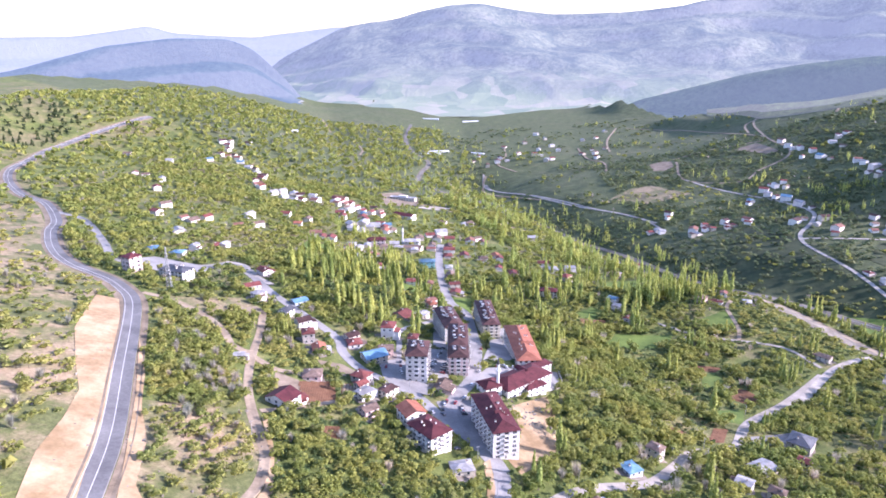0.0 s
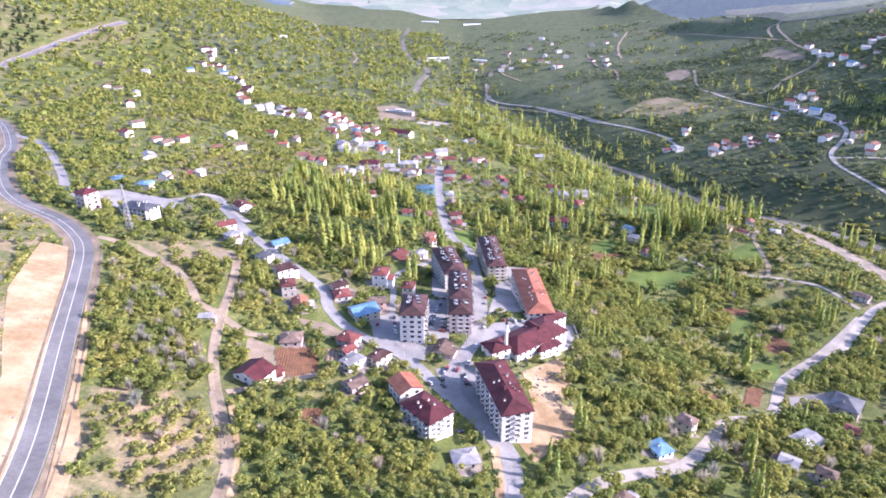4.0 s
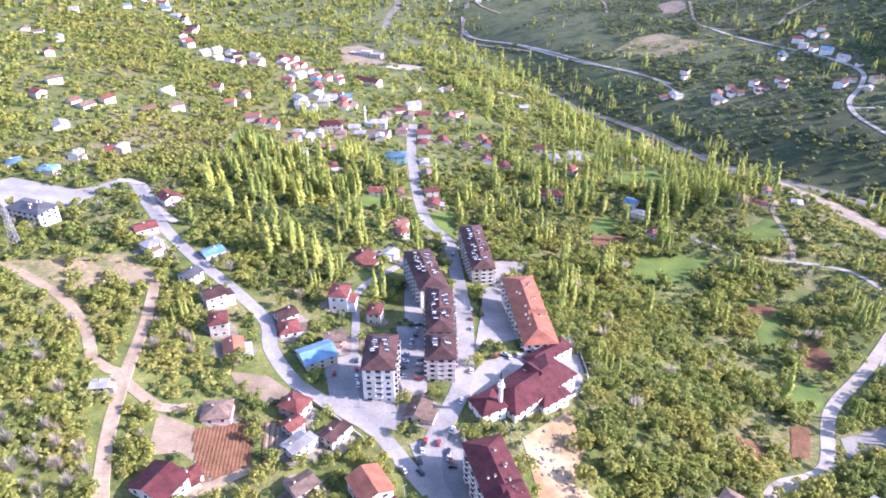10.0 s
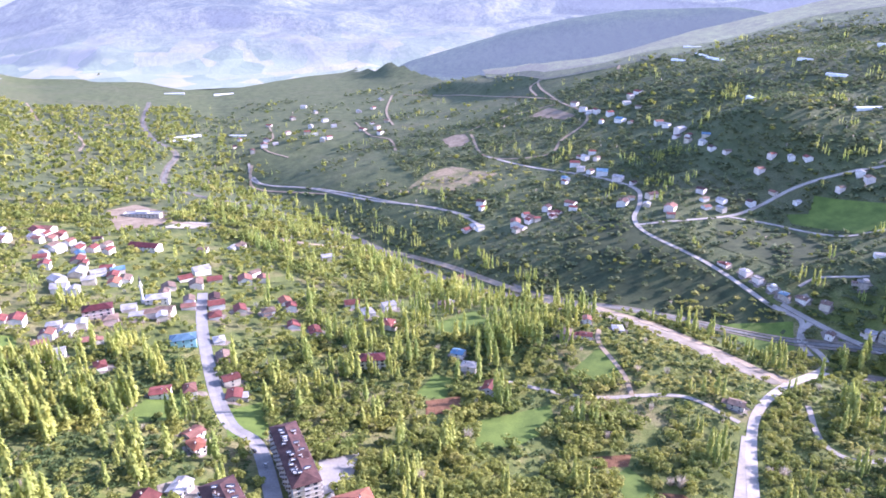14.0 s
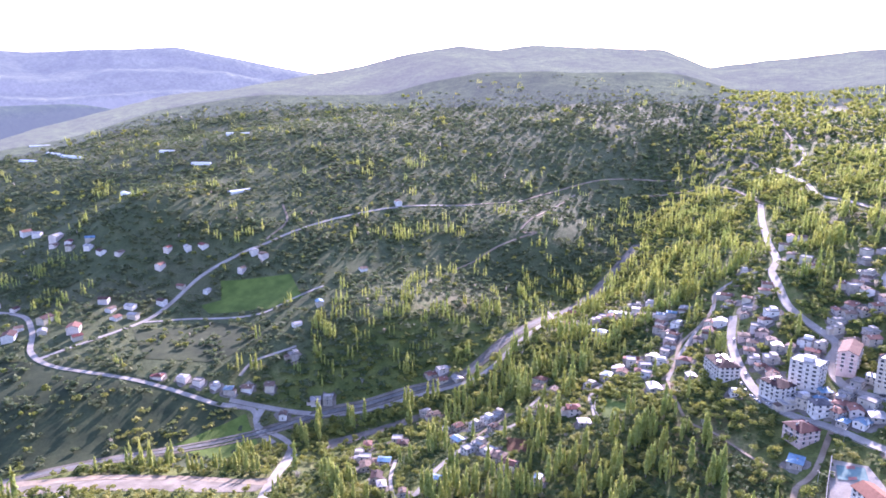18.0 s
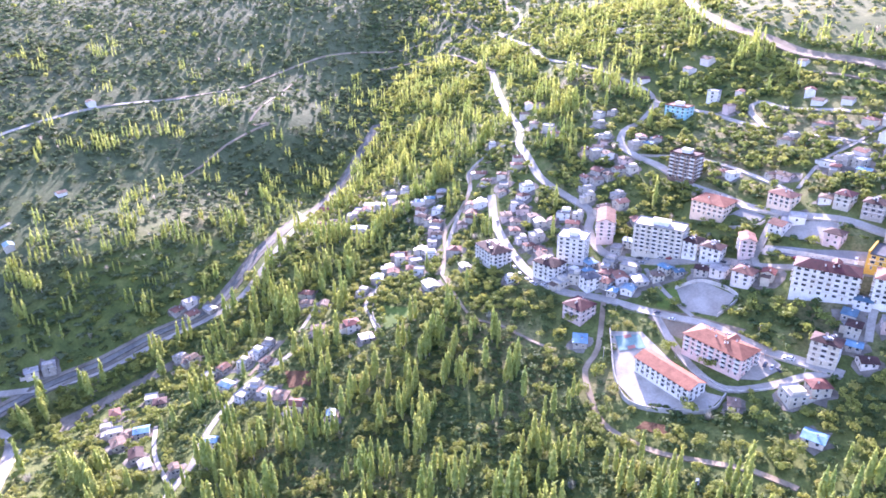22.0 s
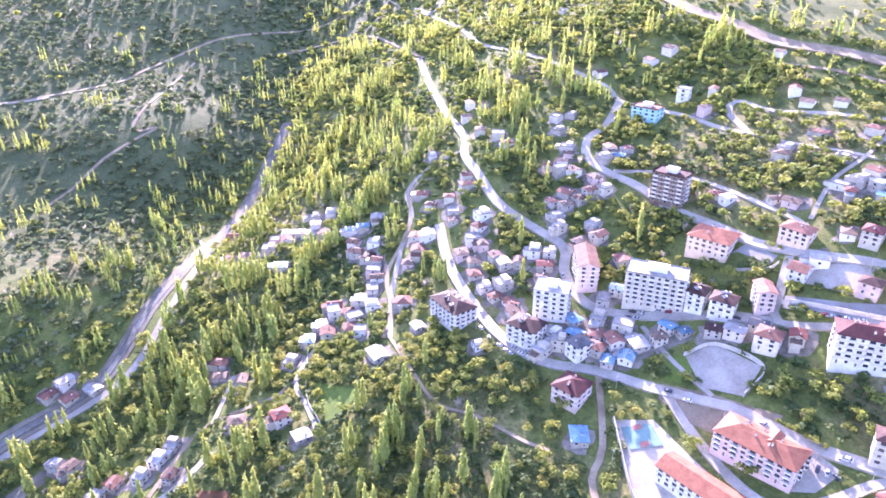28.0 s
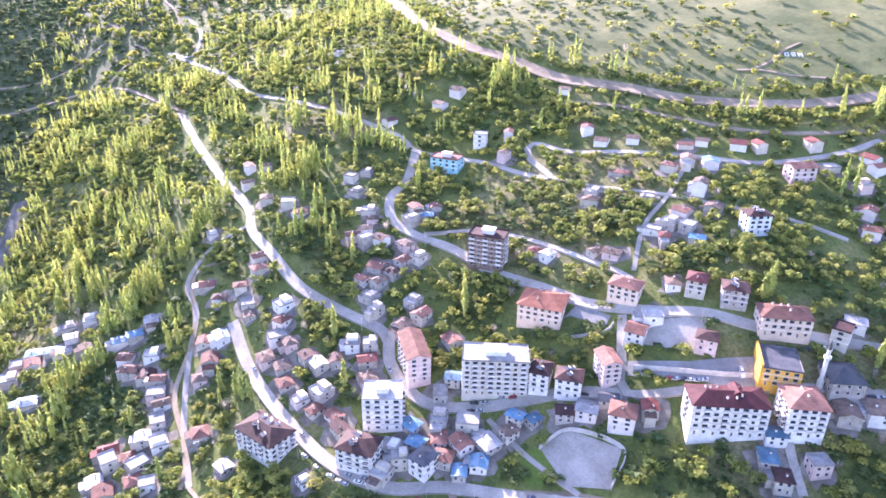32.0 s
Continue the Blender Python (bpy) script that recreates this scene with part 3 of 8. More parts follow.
road("highway", 11, [(-136, 220), (-149, 271), (-174, 340), (-201, 412), (-218, 452), (-233, 474), (-256, 497), (-298, 524), (-335, 568), (-377, 639), (-406, 702), (-472, 800), (-524, 842), (-593, 928), (-637, 1008), (-656, 1084), (-680, 1190), (-684, 1290), (-667, 1401), (-640, 1530)])
road("asphalt", 7, [(-434, 751), (-385, 718), (-317, 619), (-286, 569), (-255, 554), (-220, 582)])
road("asphalt", 7, [(-226, 581), (-212, 580), (-195, 612), (-171, 574), (-144, 532), (-121, 505), (-96, 481), (-75, 456), (-69, 434), (-54, 410), (-35, 396), (-18, 384), (-5, 366), (4, 354)])
road("asphalt", 9, [(22, 253), (28, 279), (31, 303), (30, 319), (19, 338), (7, 354), (5, 375), (14, 400), (21, 422), (25, 472), (25, 542), (22, 603), (9, 627), (2, 670), (-3, 743), (-5, 814), (-3, 880)])
road("asphalt", 4, [(-27, 397), (-30, 425), (-32, 466), (-33, 500), (-8, 550)])
road("dirt", 5, [(-221, 476), (-204, 473), (-187, 465), (-162, 446), (-145, 424), (-137, 408), (-128, 402), (-121, 401)])
road("dirt", 5, [(-135, 481), (-127, 441), (-122, 406), (-116, 373), (-109, 346), (-101, 324), (-91, 301)])
road("dirt", 5, [(-102, 324), (-95, 308), (-84, 283), (-81, 260), (-84, 241)])
road("dirt", 5, [(-125, 400), (-102, 383), (-90, 387)])
road("dirt", 4, [(-97, 325), (-87, 333), (-62, 356)])
road("lane", 7, [(33, 256), (44, 276), (62, 301), (85, 317), (115, 330), (137, 353), (160, 381), (193, 398), (225, 447), (278, 495), (338, 554)])
road("lane", 7, [(286, 492), (342, 554), (376, 582), (422, 604), (486, 623)])
road("lane", 4, [(210, 663), (242, 637), (267, 624), (328, 608), (346, 570)])
road("dirt", 4, [(290, 619), (300, 646), (305, 690), (319, 713)])
road("dirt", 9, [(-48, 1181), (24, 1142), (120, 1078), (212, 1089), (275, 992), (317, 884), (352, 821), (376, 756), (396, 699), (415, 650), (426, 608)])
road("lane", 5, [(97, 1643), (101, 1540), (177, 1398), (244, 1257), (314, 1158), (349, 1091)])
road("lane", 4, [(99, 1572), (116, 1506), (190, 1376), (268, 1226), (332, 1123), (350, 1043)])
road("dirt", 4.8, [(493, 1453), (465, 1309), (544, 1247), (596, 1291), (683, 1356), (699, 1495), (755, 1698), (826, 1732)])
road("lane", 5.6, [(465, 1309), (494, 1228), (546, 1115), (561, 1024), (536, 972), (500, 930), (488, 881), (500, 797), (511, 724), (525, 691), (508, 673), (500, 652)])
road("lane", 4.8, [(492, 913), (542, 894), (600, 886), (695, 890), (755, 865), (780, 848), (830, 823), (897, 781), (964, 723), (1012, 643)])
road("lane", 4, [(600, 886), (639, 846), (660, 776), (686, 756), (723, 729)])
road("lane", 3.2, [(550, 722), (575, 721), (606, 694)])
road("lane", 5.5, [(522, 713), (532, 685), (556, 620), (580, 580), (599, 555), (622, 518), (643, 502), (681, 490), (732, 477), (774, 467)])
road("lane", 5.6, [(531, 684), (513, 678), (503, 638), (438, 610), (409, 599)])
road("dirt", 4, [(961, 730), (1006, 657), (1055, 584), (1093, 559), (1160, 503), (1193, 455), (1246, 324), (1258, 305), (1286, 266), (1336, 277)])
road("dirt", 3.2, [(827, 607), (857, 588), (893, 569), (942, 526), (938, 548), (1044, 530), (1118, 508)])
road("dirt", 3.2, [(881, 885), (838, 852), (789, 852)])
road("dirt", 3.2, [(1229, 201), (1309, 195), (1495, 212)])
road("lane", 6.6, [(670, 289), (626, 291), (582, 286), (543, 276), (518, 259), (504, 236), (484, 214), (464, 192), (453, 182), (427, 167), (408, 150), (396, 139)])
road("lane", 2.7, [(524, 201), (495, 197), (467, 190)])
road("lane", 4.8, [(482, 209), (452, 208), (424, 204), (406, 195), (401, 175), (401, 154), (397, 139)])
road("dirt", 3.4, [(501, 235), (459, 249), (444, 260), (423, 262), (402, 261), (385, 251), (373, 239), (364, 224), (353, 205), (338, 190)])
road("dirt", 2, [(576, 337), (541, 329), (512, 320), (497, 303), (474, 283), (465, 273)])
road("lane", 3.4, [(576, 337), (621, 330), (664, 318), (697, 305), (730, 303), (748, 281), (746, 258)])
road("lane", 2.7, [(597, 373), (597, 383), (570, 395), (541, 388), (523, 384)])
road("lane", 2.7, [(602, 435), (562, 444)])
road("dirt", 2.7, [(577, 395), (564, 406), (562, 444), (552, 457), (517, 474)])
road("lane", 3.4, [(774, 467), (796, 476), (806, 484)])
road("lane", 4.1, [(413, 574), (385, 539), (378, 518), (386, 504), (414, 498), (434, 491), (467, 488), (506, 473), (516, 459), (534, 442)])
road("lane", 2.7, [(418, 499), (452, 519), (486, 530)])
road("lane", 6.6, [(986, 253), (914, 255), (850, 254), (819, 253), (766, 250), (737, 256), (704, 253), (664, 248), (633, 235), (603, 220), (584, 226), (563, 226), (546, 219), (531, 198), (512, 164), (492, 145)])
road("lane", 6.6, [(749, 124), (719, 147), (706, 166), (682, 176), (659, 169), (637, 157), (605, 148), (573, 134), (545, 124), (518, 106), (498, 87), (478, 73), (458, 52), (438, 28)])
road("dirt", 4.1, [(979, 249), (1093, 278), (1146, 301)])
road("dirt", 3.4, [(1146, 301), (1176, 278), (1184, 247), (1225, 256)])
road("dirt", 4.1, [(1146, 301), (1180, 353), (1164, 409)])
road("lane", 4.1, [(1161, 229), (1125, 211), (1186, 186), (1259, 187)])
road("lane", 4.8, [(1161, 229), (1036, 201), (951, 195), (889, 172), (811, 141), (772, 125), (751, 124), (727, 105), (704, 89), (671, 78), (654, 69), (687, 64), (698, 52), (667, 42), (639, 20), (596, -14), (571, -38), (551, -84), (544, -119)])
road("lane", 3.4, [(658, 70), (623, 58), (582, 34), (553, 17), (523, -7), (496, -22)])
road("dirt", 13, [(1086, -17), (948, 18), (855, 20), (804, 5), (748, -8), (701, -32), (660, -51), (624, -81), (594, -121), (573, -165)])
road("dirt", 3.0, [(660, -111), (647, -126), (630, -135), (612, -152)])
road("dirt", 2.4, [(654, -119), (653, -139), (659, -163), (659, -181)])
road("dirt", 4.1, [(721, 7), (681, -16), (642, -33), (594, -65), (548, -129)])
road("lane", 2.7, [(596, 6), (580, 36), (568, 65), (544, 94)])
road("lane", 3.4, [(659, 165), (639, 134), (605, 115), (551, 100), (538, 99)])
road("dirt", 2.7, [(726, 278), (731, 298), (682, 310), (646, 330), (600, 333), (578, 341)])
road("lane", 4.1, [(460, 79), (441, 95), (428, 107), (412, 118)])
road("lane", 4.8, [(526, 117), (506, 134), (491, 143), (469, 115), (450, 89), (436, 67), (423, 50)])
road("dirt", 5, [(-204, 1685), (-213, 1813), (-272, 2003)])
road("dirt", 5, [(-332, 2054), (-402, 2328)])
road("dirt", 7, [(-222, 2002), (-126, 2066)])
road("dirt", 5, [(411, 1702), (450, 1902), (528, 2130)])
road("dirt", 5, [(351, 1470), (369, 1580), (347, 1662), (358, 1836)])
road("dirt", 4, [(173, 1618), (135, 1703), (163, 1794), (171, 1939)])
road("dirt", 5, [(702, 1513), (675, 1732), (633, 1946), (552, 2102)])
road("dirt", 5, [(495, 1476), (554, 1501), (621, 1498), (690, 1478)])
road("dirt", 5, [(876, 1566), (922, 1613), (985, 1604)])
road("dirt", 5, [(102, 1630), (93, 1570), (101, 1496), (197, 1340)])
road("dirt", 5, [(702, 1599), (732, 1689), (772, 1706), (803, 1708)])
road("lane", 5, [(-144, 545), (-162, 566), (-185, 606), (-202, 610)])


def drape(name, outline, lift, mat, step=7.0):
    """A piece of open ground laid over the land inside an outline."""
    from mathutils.geometry import delaunay_2d_cdt
    pts = [Vector(p) for p in outline]
    ring = []
    for a, b in zip(pts, pts[1:] + pts[:1]):
        n = max(1, int((b - a).length / step))
        ring += [a + (b - a) * (i / n) for i in range(n)]
    xs, ys = [p.x for p in pts], [p.y for p in pts]
    inner = []
    for gx in np.arange(min(xs) + step / 2, max(xs), step):
        for gy in np.arange(min(ys) + step / 2, max(ys), step):
            if inside(gx, gy, outline) and min((Vector((gx, gy)) - r).length for r in ring) > step * 0.4:
                inner.append(Vector((gx, gy)))
    n = len(ring)
    verts, _, faces, *_ = delaunay_2d_cdt(ring + inner, [], [list(range(n))], 1, 1e-4)
    x, y = np.array([v.x for v in verts]), np.array([v.y for v in verts])
    z = wide_land(x, y) + lift
    return mesh_object(name, np.stack([x, y, z], 1).tolist(), [tuple(f) for f in faces], mat)


def inside(x, y, outline):
    x, y = np.asarray(x, float), np.asarray(y, float)
    hit = np.zeros(np.shape(x), bool)
    for (ax, ay), (bx, by) in zip(outline, outline[1:] + outline[:1]):
        if ay != by:
            hit ^= ((ay > y) != (by > y)) & (x < (bx - ax) * (y - ay) / (by - ay) + ax)
    return hit


PLANTING = []
yard_count = [0]
YARDS = {
    "cut": ("earth_bank", CUT, "orange tan cut earth bank beside the road"),
    "plough": ("ploughed_field", PLOUGH, "freshly ploughed red brown field"),
    "rows": ("vegetable_plot", PLOUGH, "vegetable plot with pale rows beside the field"),
    "gravel": ("gravel_yard", GRAVEL, "pale sandy gravel yard"),
    "asphalt": ("asphalt_yard", ASPHALT, "grey asphalt yard for parking"),
    "concrete": ("concrete_yard", CONCRETE, "pale concrete yard"),
    "meadow": ("meadow", MEADOW, "bright green spring meadow"),
    "brownfield": ("tilled_field", PLOUGH, "brown tilled field between trees"),
    "dry": ("dry_slope", DRY, "dry stony slope with thin yellow grass"),
    "hill": ("hill_grass", HILL, "hillside of thin olive yellow grass and scrub"),
    "pasture": ("pasture", SHADED_PASTURE, "grazed pasture beside the river, darkened for its shade"),
    "riverbed": ("river_bank", MUD, "damp stony bank along the river"),
}


def area(kind, outline):
    if kind not in YARDS:
        PLANTING.append((kind, outline))
        return
    yard_count[0] += 1
    name, mat, label = YARDS[kind]
    ob = drape(name, outline, 0.3 if kind in ("riverbed", "pasture") else 0.1 + 0.004 * yard_count[0] if kind != "asphalt" and kind != "concrete" else 0.2 + 0.004 * yard_count[0], mat)
    tagged(ob, label, "field" if kind in ("pasture", "plough", "rows", "meadow", "brownfield") else "yard", kind="structure")
    if kind in ("plough", "rows", "brownfield"):
        (ax, ay), (bx, by) = outline[0], outline[1]
        furrows(outline, math.degrees(math.atan2(by - ay, bx - ax)) + 70, 2.2 if kind == "rows" else 1.3, 0.3 if kind == "rows" else 0.07, GRAVEL if kind == "rows" else PLOUGH, "furrows", "ridges of turned red brown earth" if kind != "rows" else "pale earth ridges of a vegetable plot")
    PLANTING.append(({"dry": "open", "hill": "open", "pasture": "pasture"}.get(kind, "none"), outline))


def furrows(outline, turn, gap, high, mat, name, label):
    """Straight ridges of earth across a field."""
    c, s = math.cos(radians(turn)), math.sin(radians(turn))
    flat = [(c * x + s * y, -s * x + c * y) for x, y in outline]
    us, vs = [p[0] for p in flat], [p[1] for p in flat]
    verts, faces = [], []
    for v in np.arange(min(vs) + gap, max(vs), gap):
        u = np.arange(min(us), max(us), 2.0)
        ok = inside(c * u - s * v, s * u + c * v, outline)
        u = u[ok]
        if len(u) < 3:
            continue
        n = len(verts)
        for a in u:
            z0 = 0.0
            for dv, dz in ((-gap * 0.42, 0.0), (0.0, high), (gap * 0.42, 0.0)):
                verts.append((c * a - s * (v + dv), s * a + c * (v + dv), dz))
        for i in range(len(u) - 1):
            for j in range(2):
                k = n + i * 3 + j
                faces.append((k, k + 3, k + 4, k + 1))
    if not faces:
        return
    p = np.array(verts)
    p[:, 2] += wide_land(p[:, 0], p[:, 1]) + 0.42
    tagged(mesh_object(name, p.tolist(), faces, mat), label, "field", kind="stuff")


def stream(points, width):
    ob = strip("water", flow(points), 0, width, 0.5, WATER, 3)
    tagged(ob, "shallow grey river between stony banks", "river", kind="structure")
    for off in (-width / 2 - 1.6, width / 2 + 1.6):
        tagged(strip("bank", flow(points), off, 3.6, 0.42, MUD), "damp stony bank along the river", "river bank", kind="structure")
    for p in flow(points):
        occupy(p.x, p.y, width / 2 + 4)


stream([(1000, 400), (900, 432), (821, 458), (768, 478), (734, 488), (692, 503), (655, 514), (625, 530), (600, 568), (575, 600), (545, 640), (470, 700), (385, 780), (300, 882), (245, 1000), (200, 1140), (130, 1250), (61, 1303), (-9, 1369), (-53, 1467), (-52, 1601), (-37, 1706), (-83, 1854), (-113, 2079), (-112, 2415)], 5)
area("poplar", [(-146, 611), (-101, 774), (-15, 711), (-16, 578), (-54, 541), (-100, 550)])
area("poplar", [(87, 812), (251, 937), (280, 718), (219, 674), (109, 686)])
area("poplar", [(506, 514), (537, 431), (528, 349), (453, 260), (397, 275), (367, 249), (331, 173), (352, 144), (282, 187), (362, 495)])
area("poplar", [(665, 424), (859, 374), (865, 317), (797, 268), (713, 296), (659, 330), (648, 382)])
area("poplar", [(836, 411), (788, 345), (819, 284), (815, 254), (721, 306), (675, 327), (758, 357)])
area("poplar", [(849, 211), (787, 128), (737, 147), (727, 187), (779, 229)])
area("poplar", [(601, 554), (659, 497), (640, 442), (699, 402), (617, 402), (561, 457), (565, 535)])
area("poplar", [(83, 586), (113, 546), (98, 449), (84, 475)])
area("poplar", [(-92, 406), (-110, 420), (-114, 399), (-86, 394)])
area("poplar", [(673, 726), (738, 615), (655, 580), (610, 633), (609, 700)])
area("dry", [(-152, 308), (-96, 325), (-73, 232), (-123, 220)])
area("dry", [(-213, 473), (-158, 504), (-132, 481), (-149, 474), (-175, 453)])
area("open", [(-201, 436), (-187, 449), (-177, 406), (-180, 395)])
area("open", [(441, 799), (504, 745), (514, 667), (475, 651), (446, 724)])
# grass sheets whose dark colour stands in for shade on this slope
area("pasture", [(461, 1011), (491, 905), (516, 715), (506, 676), (445, 659), (355, 857)])
area("pasture", [(580, 880), (640, 820), (622, 737), (556, 752), (532, 818)])
area("hill", [(1078, -30), (679, -330), (585, -190), (640, -85), (751, -26), (874, 2)])
area("open", [(348, 1262), (468, 1275), (528, 1194), (432, 1147)])
area("dry", [(-509, 774), (-457, 760), (-322, 549), (-247, 469), (-230, 398), (-176, 299), (-157, 226), (-167, 215)])
area("bare", [(-153, 369), (-131, 390), (-112, 337), (-130, 323)])
area("bare", [(-132, 300), (-121, 297), (-128, 313), (-137, 311)])
area("bare", [(131, 352), (172, 352), (153, 318), (112, 305)])
area("bare", [(356, 318), (348, 269), (304, 234), (325, 319)])
area("orchard", [(316, 674), (392, 702), (434, 627), (388, 596), (340, 617), (300, 638)])
area("orchard", [(-118, 412), (-89, 437), (-81, 400), (-103, 385)])
area("orchard", [(321, 697), (373, 687), (413, 614), (372, 595), (300, 627)])
area("orchard", [(404, 534), (409, 510), (389, 502), (384, 520)])
area("orchard", [(-150, 308), (-105, 323), (-92, 281), (-129, 266)])
area("plough", [(-88, 373), (-67, 383), (-62, 358), (-77, 345), (-82, 357)])
area("rows", [(-63, 382), (-57, 385), (-52, 364), (-59, 360)])
area("gravel", [(-102, 380), (-87, 375), (-80, 355), (-88, 360), (-98, 356)])
area("gravel", [(-83, 413), (-66, 413), (-53, 402), (-63, 394), (-77, 403)])
area("asphalt", [(-44, 428), (-29, 438), (-11, 403), (-6, 386), (-18, 384), (-38, 400)])
area("asphalt", [(-11, 464), (3, 466), (4, 408), (-8, 406)])
area("asphalt", [(-4, 378), (18, 391), (29, 336), (37, 314), (23, 321), (4, 354)])
area("asphalt", [(40, 526), (56, 550), (51, 473), (67, 472), (28, 445), (35, 486)])
area("asphalt", [(31, 436), (59, 451), (84, 456), (82, 428), (62, 410), (23, 406), (24, 422)])
area("asphalt", [(54, 585), (79, 592), (66, 555), (48, 544)])
area("asphalt", [(-8, 528), (0, 515), (4, 467), (-7, 472)])
area("cut", [(44, 387), (69, 408), (71, 385), (62, 366), (70, 360), (60, 336), (42, 315), (36, 327), (47, 355)])
area("cut", [(46, 357), (68, 364), (65, 340), (45, 319), (39, 331)])
area("asphalt", [(216, 423), (255, 438), (246, 415), (211, 408)])
area("gravel", [(-153, 478), (-142, 491), (-133, 482), (-141, 469)])
area("asphalt", [(-272, 570), (-260, 593), (-218, 585), (-200, 601), (-205, 561), (-216, 550), (-242, 544)])
area("meadow", [(204, 465), (234, 475), (221, 445), (198, 446)])
area("meadow", [(6, 648), (29, 660), (31, 616), (14, 602)])
area("brownfield", [(242, 521), (255, 515), (260, 496), (243, 485), (232, 494)])
area("brownfield", [(192, 429), (204, 432), (190, 406), (177, 401)])
area("brownfield", [(155, 415), (168, 410), (159, 391), (152, 402)])
area("brownfield", [(-66, 323), (-51, 329), (-51, 313), (-60, 314)])
area("brownfield", [(140, 651), (167, 653), (160, 634), (134, 632)])
area("brownfield", [(224, 564), (250, 560), (240, 549), (218, 553)])
area("meadow", [(6, 648), (28, 650), (25, 611), (6, 612)])
area("meadow", [(150, 586), (170, 620), (227, 627), (216, 600), (183, 587)])
area("meadow", [(226, 543), (240, 549), (242, 528), (236, 511), (215, 511)])
area("meadow", [(260, 660), (299, 683), (308, 656), (280, 635)])
area("meadow", [(133, 658), (159, 687), (174, 675), (154, 651)])
area("meadow", [(-54, 624), (-40, 663), (-14, 676), (-16, 637)])
area("meadow", [(190, 778), (239, 803), (238, 760), (190, 745)])
area("meadow", [(-161, 778), (-131, 776), (-125, 746), (-158, 728)])
area("meadow", [(563, 384), (540, 357), (527, 372), (526, 380)])
area("meadow", [(500, 198), (492, 179), (480, 200), (485, 206)])
area("concrete", [(472, 239), (465, 221), (439, 214), (406, 204), (401, 198), (393, 209), (407, 240), (428, 246)])
area("concrete", [(497, 190), (495, 174), (472, 162), (461, 178), (474, 192)])
area("concrete", [(424, 187), (425, 167), (410, 162), (406, 177), (411, 188)])
area("asphalt", [(555, 158), (546, 135), (527, 127), (530, 121), (549, 128), (548, 137)])
area("asphalt", [(504, 132), (464, 91), (450, 89), (449, 93), (498, 137)])
area("concrete", [(513, 110), (497, 88), (481, 103), (507, 122)])
area("gravel", [(-118, 1240), (-85, 1280), (-40, 1230), (-43, 1164), (-96, 1131)])
area("concrete", [(-50, 1144), (-20, 1177), (14, 1172), (-9, 1141)])
area("gravel", [(613, 1457), (666, 1475), (673, 1380), (650, 1378)])
area("dry", [(307, 1250), (357, 1295), (398, 1300), (447, 1221), (368, 1191)])
area("gravel", [(442, 1470), (472, 1480), (487, 1464), (475, 1412), (453, 1395), (432, 1406)])
area("gravel", [(485, 210), (470, 191), (456, 179), (444, 168), (440, 174), (446, 187), (448, 200), (459, 208), (477, 214)])
area("asphalt", [(510, 143), (483, 124), (455, 93), (454, 81), (465, 83), (487, 116)])
for grove in ([(873, 339), (904, 297), (835, 275), (753, 280), (693, 302), (728, 337), (807, 352)],
              [(876, 202), (832, 126), (753, 125), (745, 163), (755, 216)],
              [(758, 238), (721, 192), (675, 210), (677, 238)],
              [(710, 398), (694, 358), (647, 354), (633, 370), (666, 401)]):
    PLANTING.append(("poplar", grove))
for wood in ([(695, 153), (703, 17), (571, -101), (477, 6), (536, 96), (585, 140), (649, 154)],
             [(586, 314), (509, 233), (463, 250), (509, 322)]):
    PLANTING.append(("wood", wood))
PLANTING.append(("lawn", [(392, 130), (520, 130), (525, 262), (400, 264), (380, 215)]))
area("brownfield", [(396, 240), (388, 227), (384, 234), (393, 246)])
area("brownfield", [(509, 449), (500, 429), (483, 425), (487, 441)])
area("meadow", [(663, 859), (715, 804), (707, 756), (670, 784), (654, 840)])
area("meadow", [(706, 862), (736, 782), (696, 741), (670, 770), (673, 837)])
area("meadow", [(454, 722), (518, 693), (493, 663), (456, 672)])
area("riverbed", [(321, 898), (356, 802), (386, 710), (418, 644), (440, 607), (413, 608), (368, 688), (320, 805)])
area("riverbed", [(520, 610), (558, 566), (574, 545), (562, 543), (534, 578), (495, 600)])
area("pine", [(-848, 1343), (-835, 1433), (-758, 1432), (-708, 1373), (-695, 1171), (-729, 1135)])
area("pine", [(28, 442), (37, 492), (44, 542), (39, 538), (32, 485), (26, 444)])
area("cut", [(-242, 451), (-226, 450), (-210, 416), (-187, 359), (-168, 311), (-155, 274), (-144, 236), (-139, 219), (-157, 212), (-168, 247), (-172, 276), (-179, 304), (-196, 334), (-220, 380)])
area("cut", [(-184, 384), (-162, 339), (-148, 301), (-134, 273), (-125, 240), (-116, 228), (-126, 224), (-138, 261), (-155, 311)])
area("cut", [(-82, 230), (-78, 257), (-81, 282), (-94, 317), (-93, 322), (-81, 289), (-74, 258), (-74, 232)])
area("cut", [(22, 319), (26, 324), (27, 298), (24, 273), (20, 272), (23, 297)])
area("village", [(-172, 930), (-188, 1156), (0, 1178), (100, 910), (70, 751), (-10, 713), (-42, 785), (-112, 721)])
area("village", [(-550, 1176), (-321, 952), (-221, 872), (-245, 750), (-295, 676)])
area("village", [(-472, 1418), (-270, 1096), (-201, 1072), (-122, 1122), (-115, 1058), (-264, 1026), (-403, 1240)])
area("village", [(538, 1046), (630, 940), (752, 903), (837, 828), (732, 792), (598, 853), (504, 924)])
area("village", [(502, 818), (544, 800), (571, 688), (548, 683), (520, 717), (490, 786)])


# ---- houses ----
rng = random.Random(7)


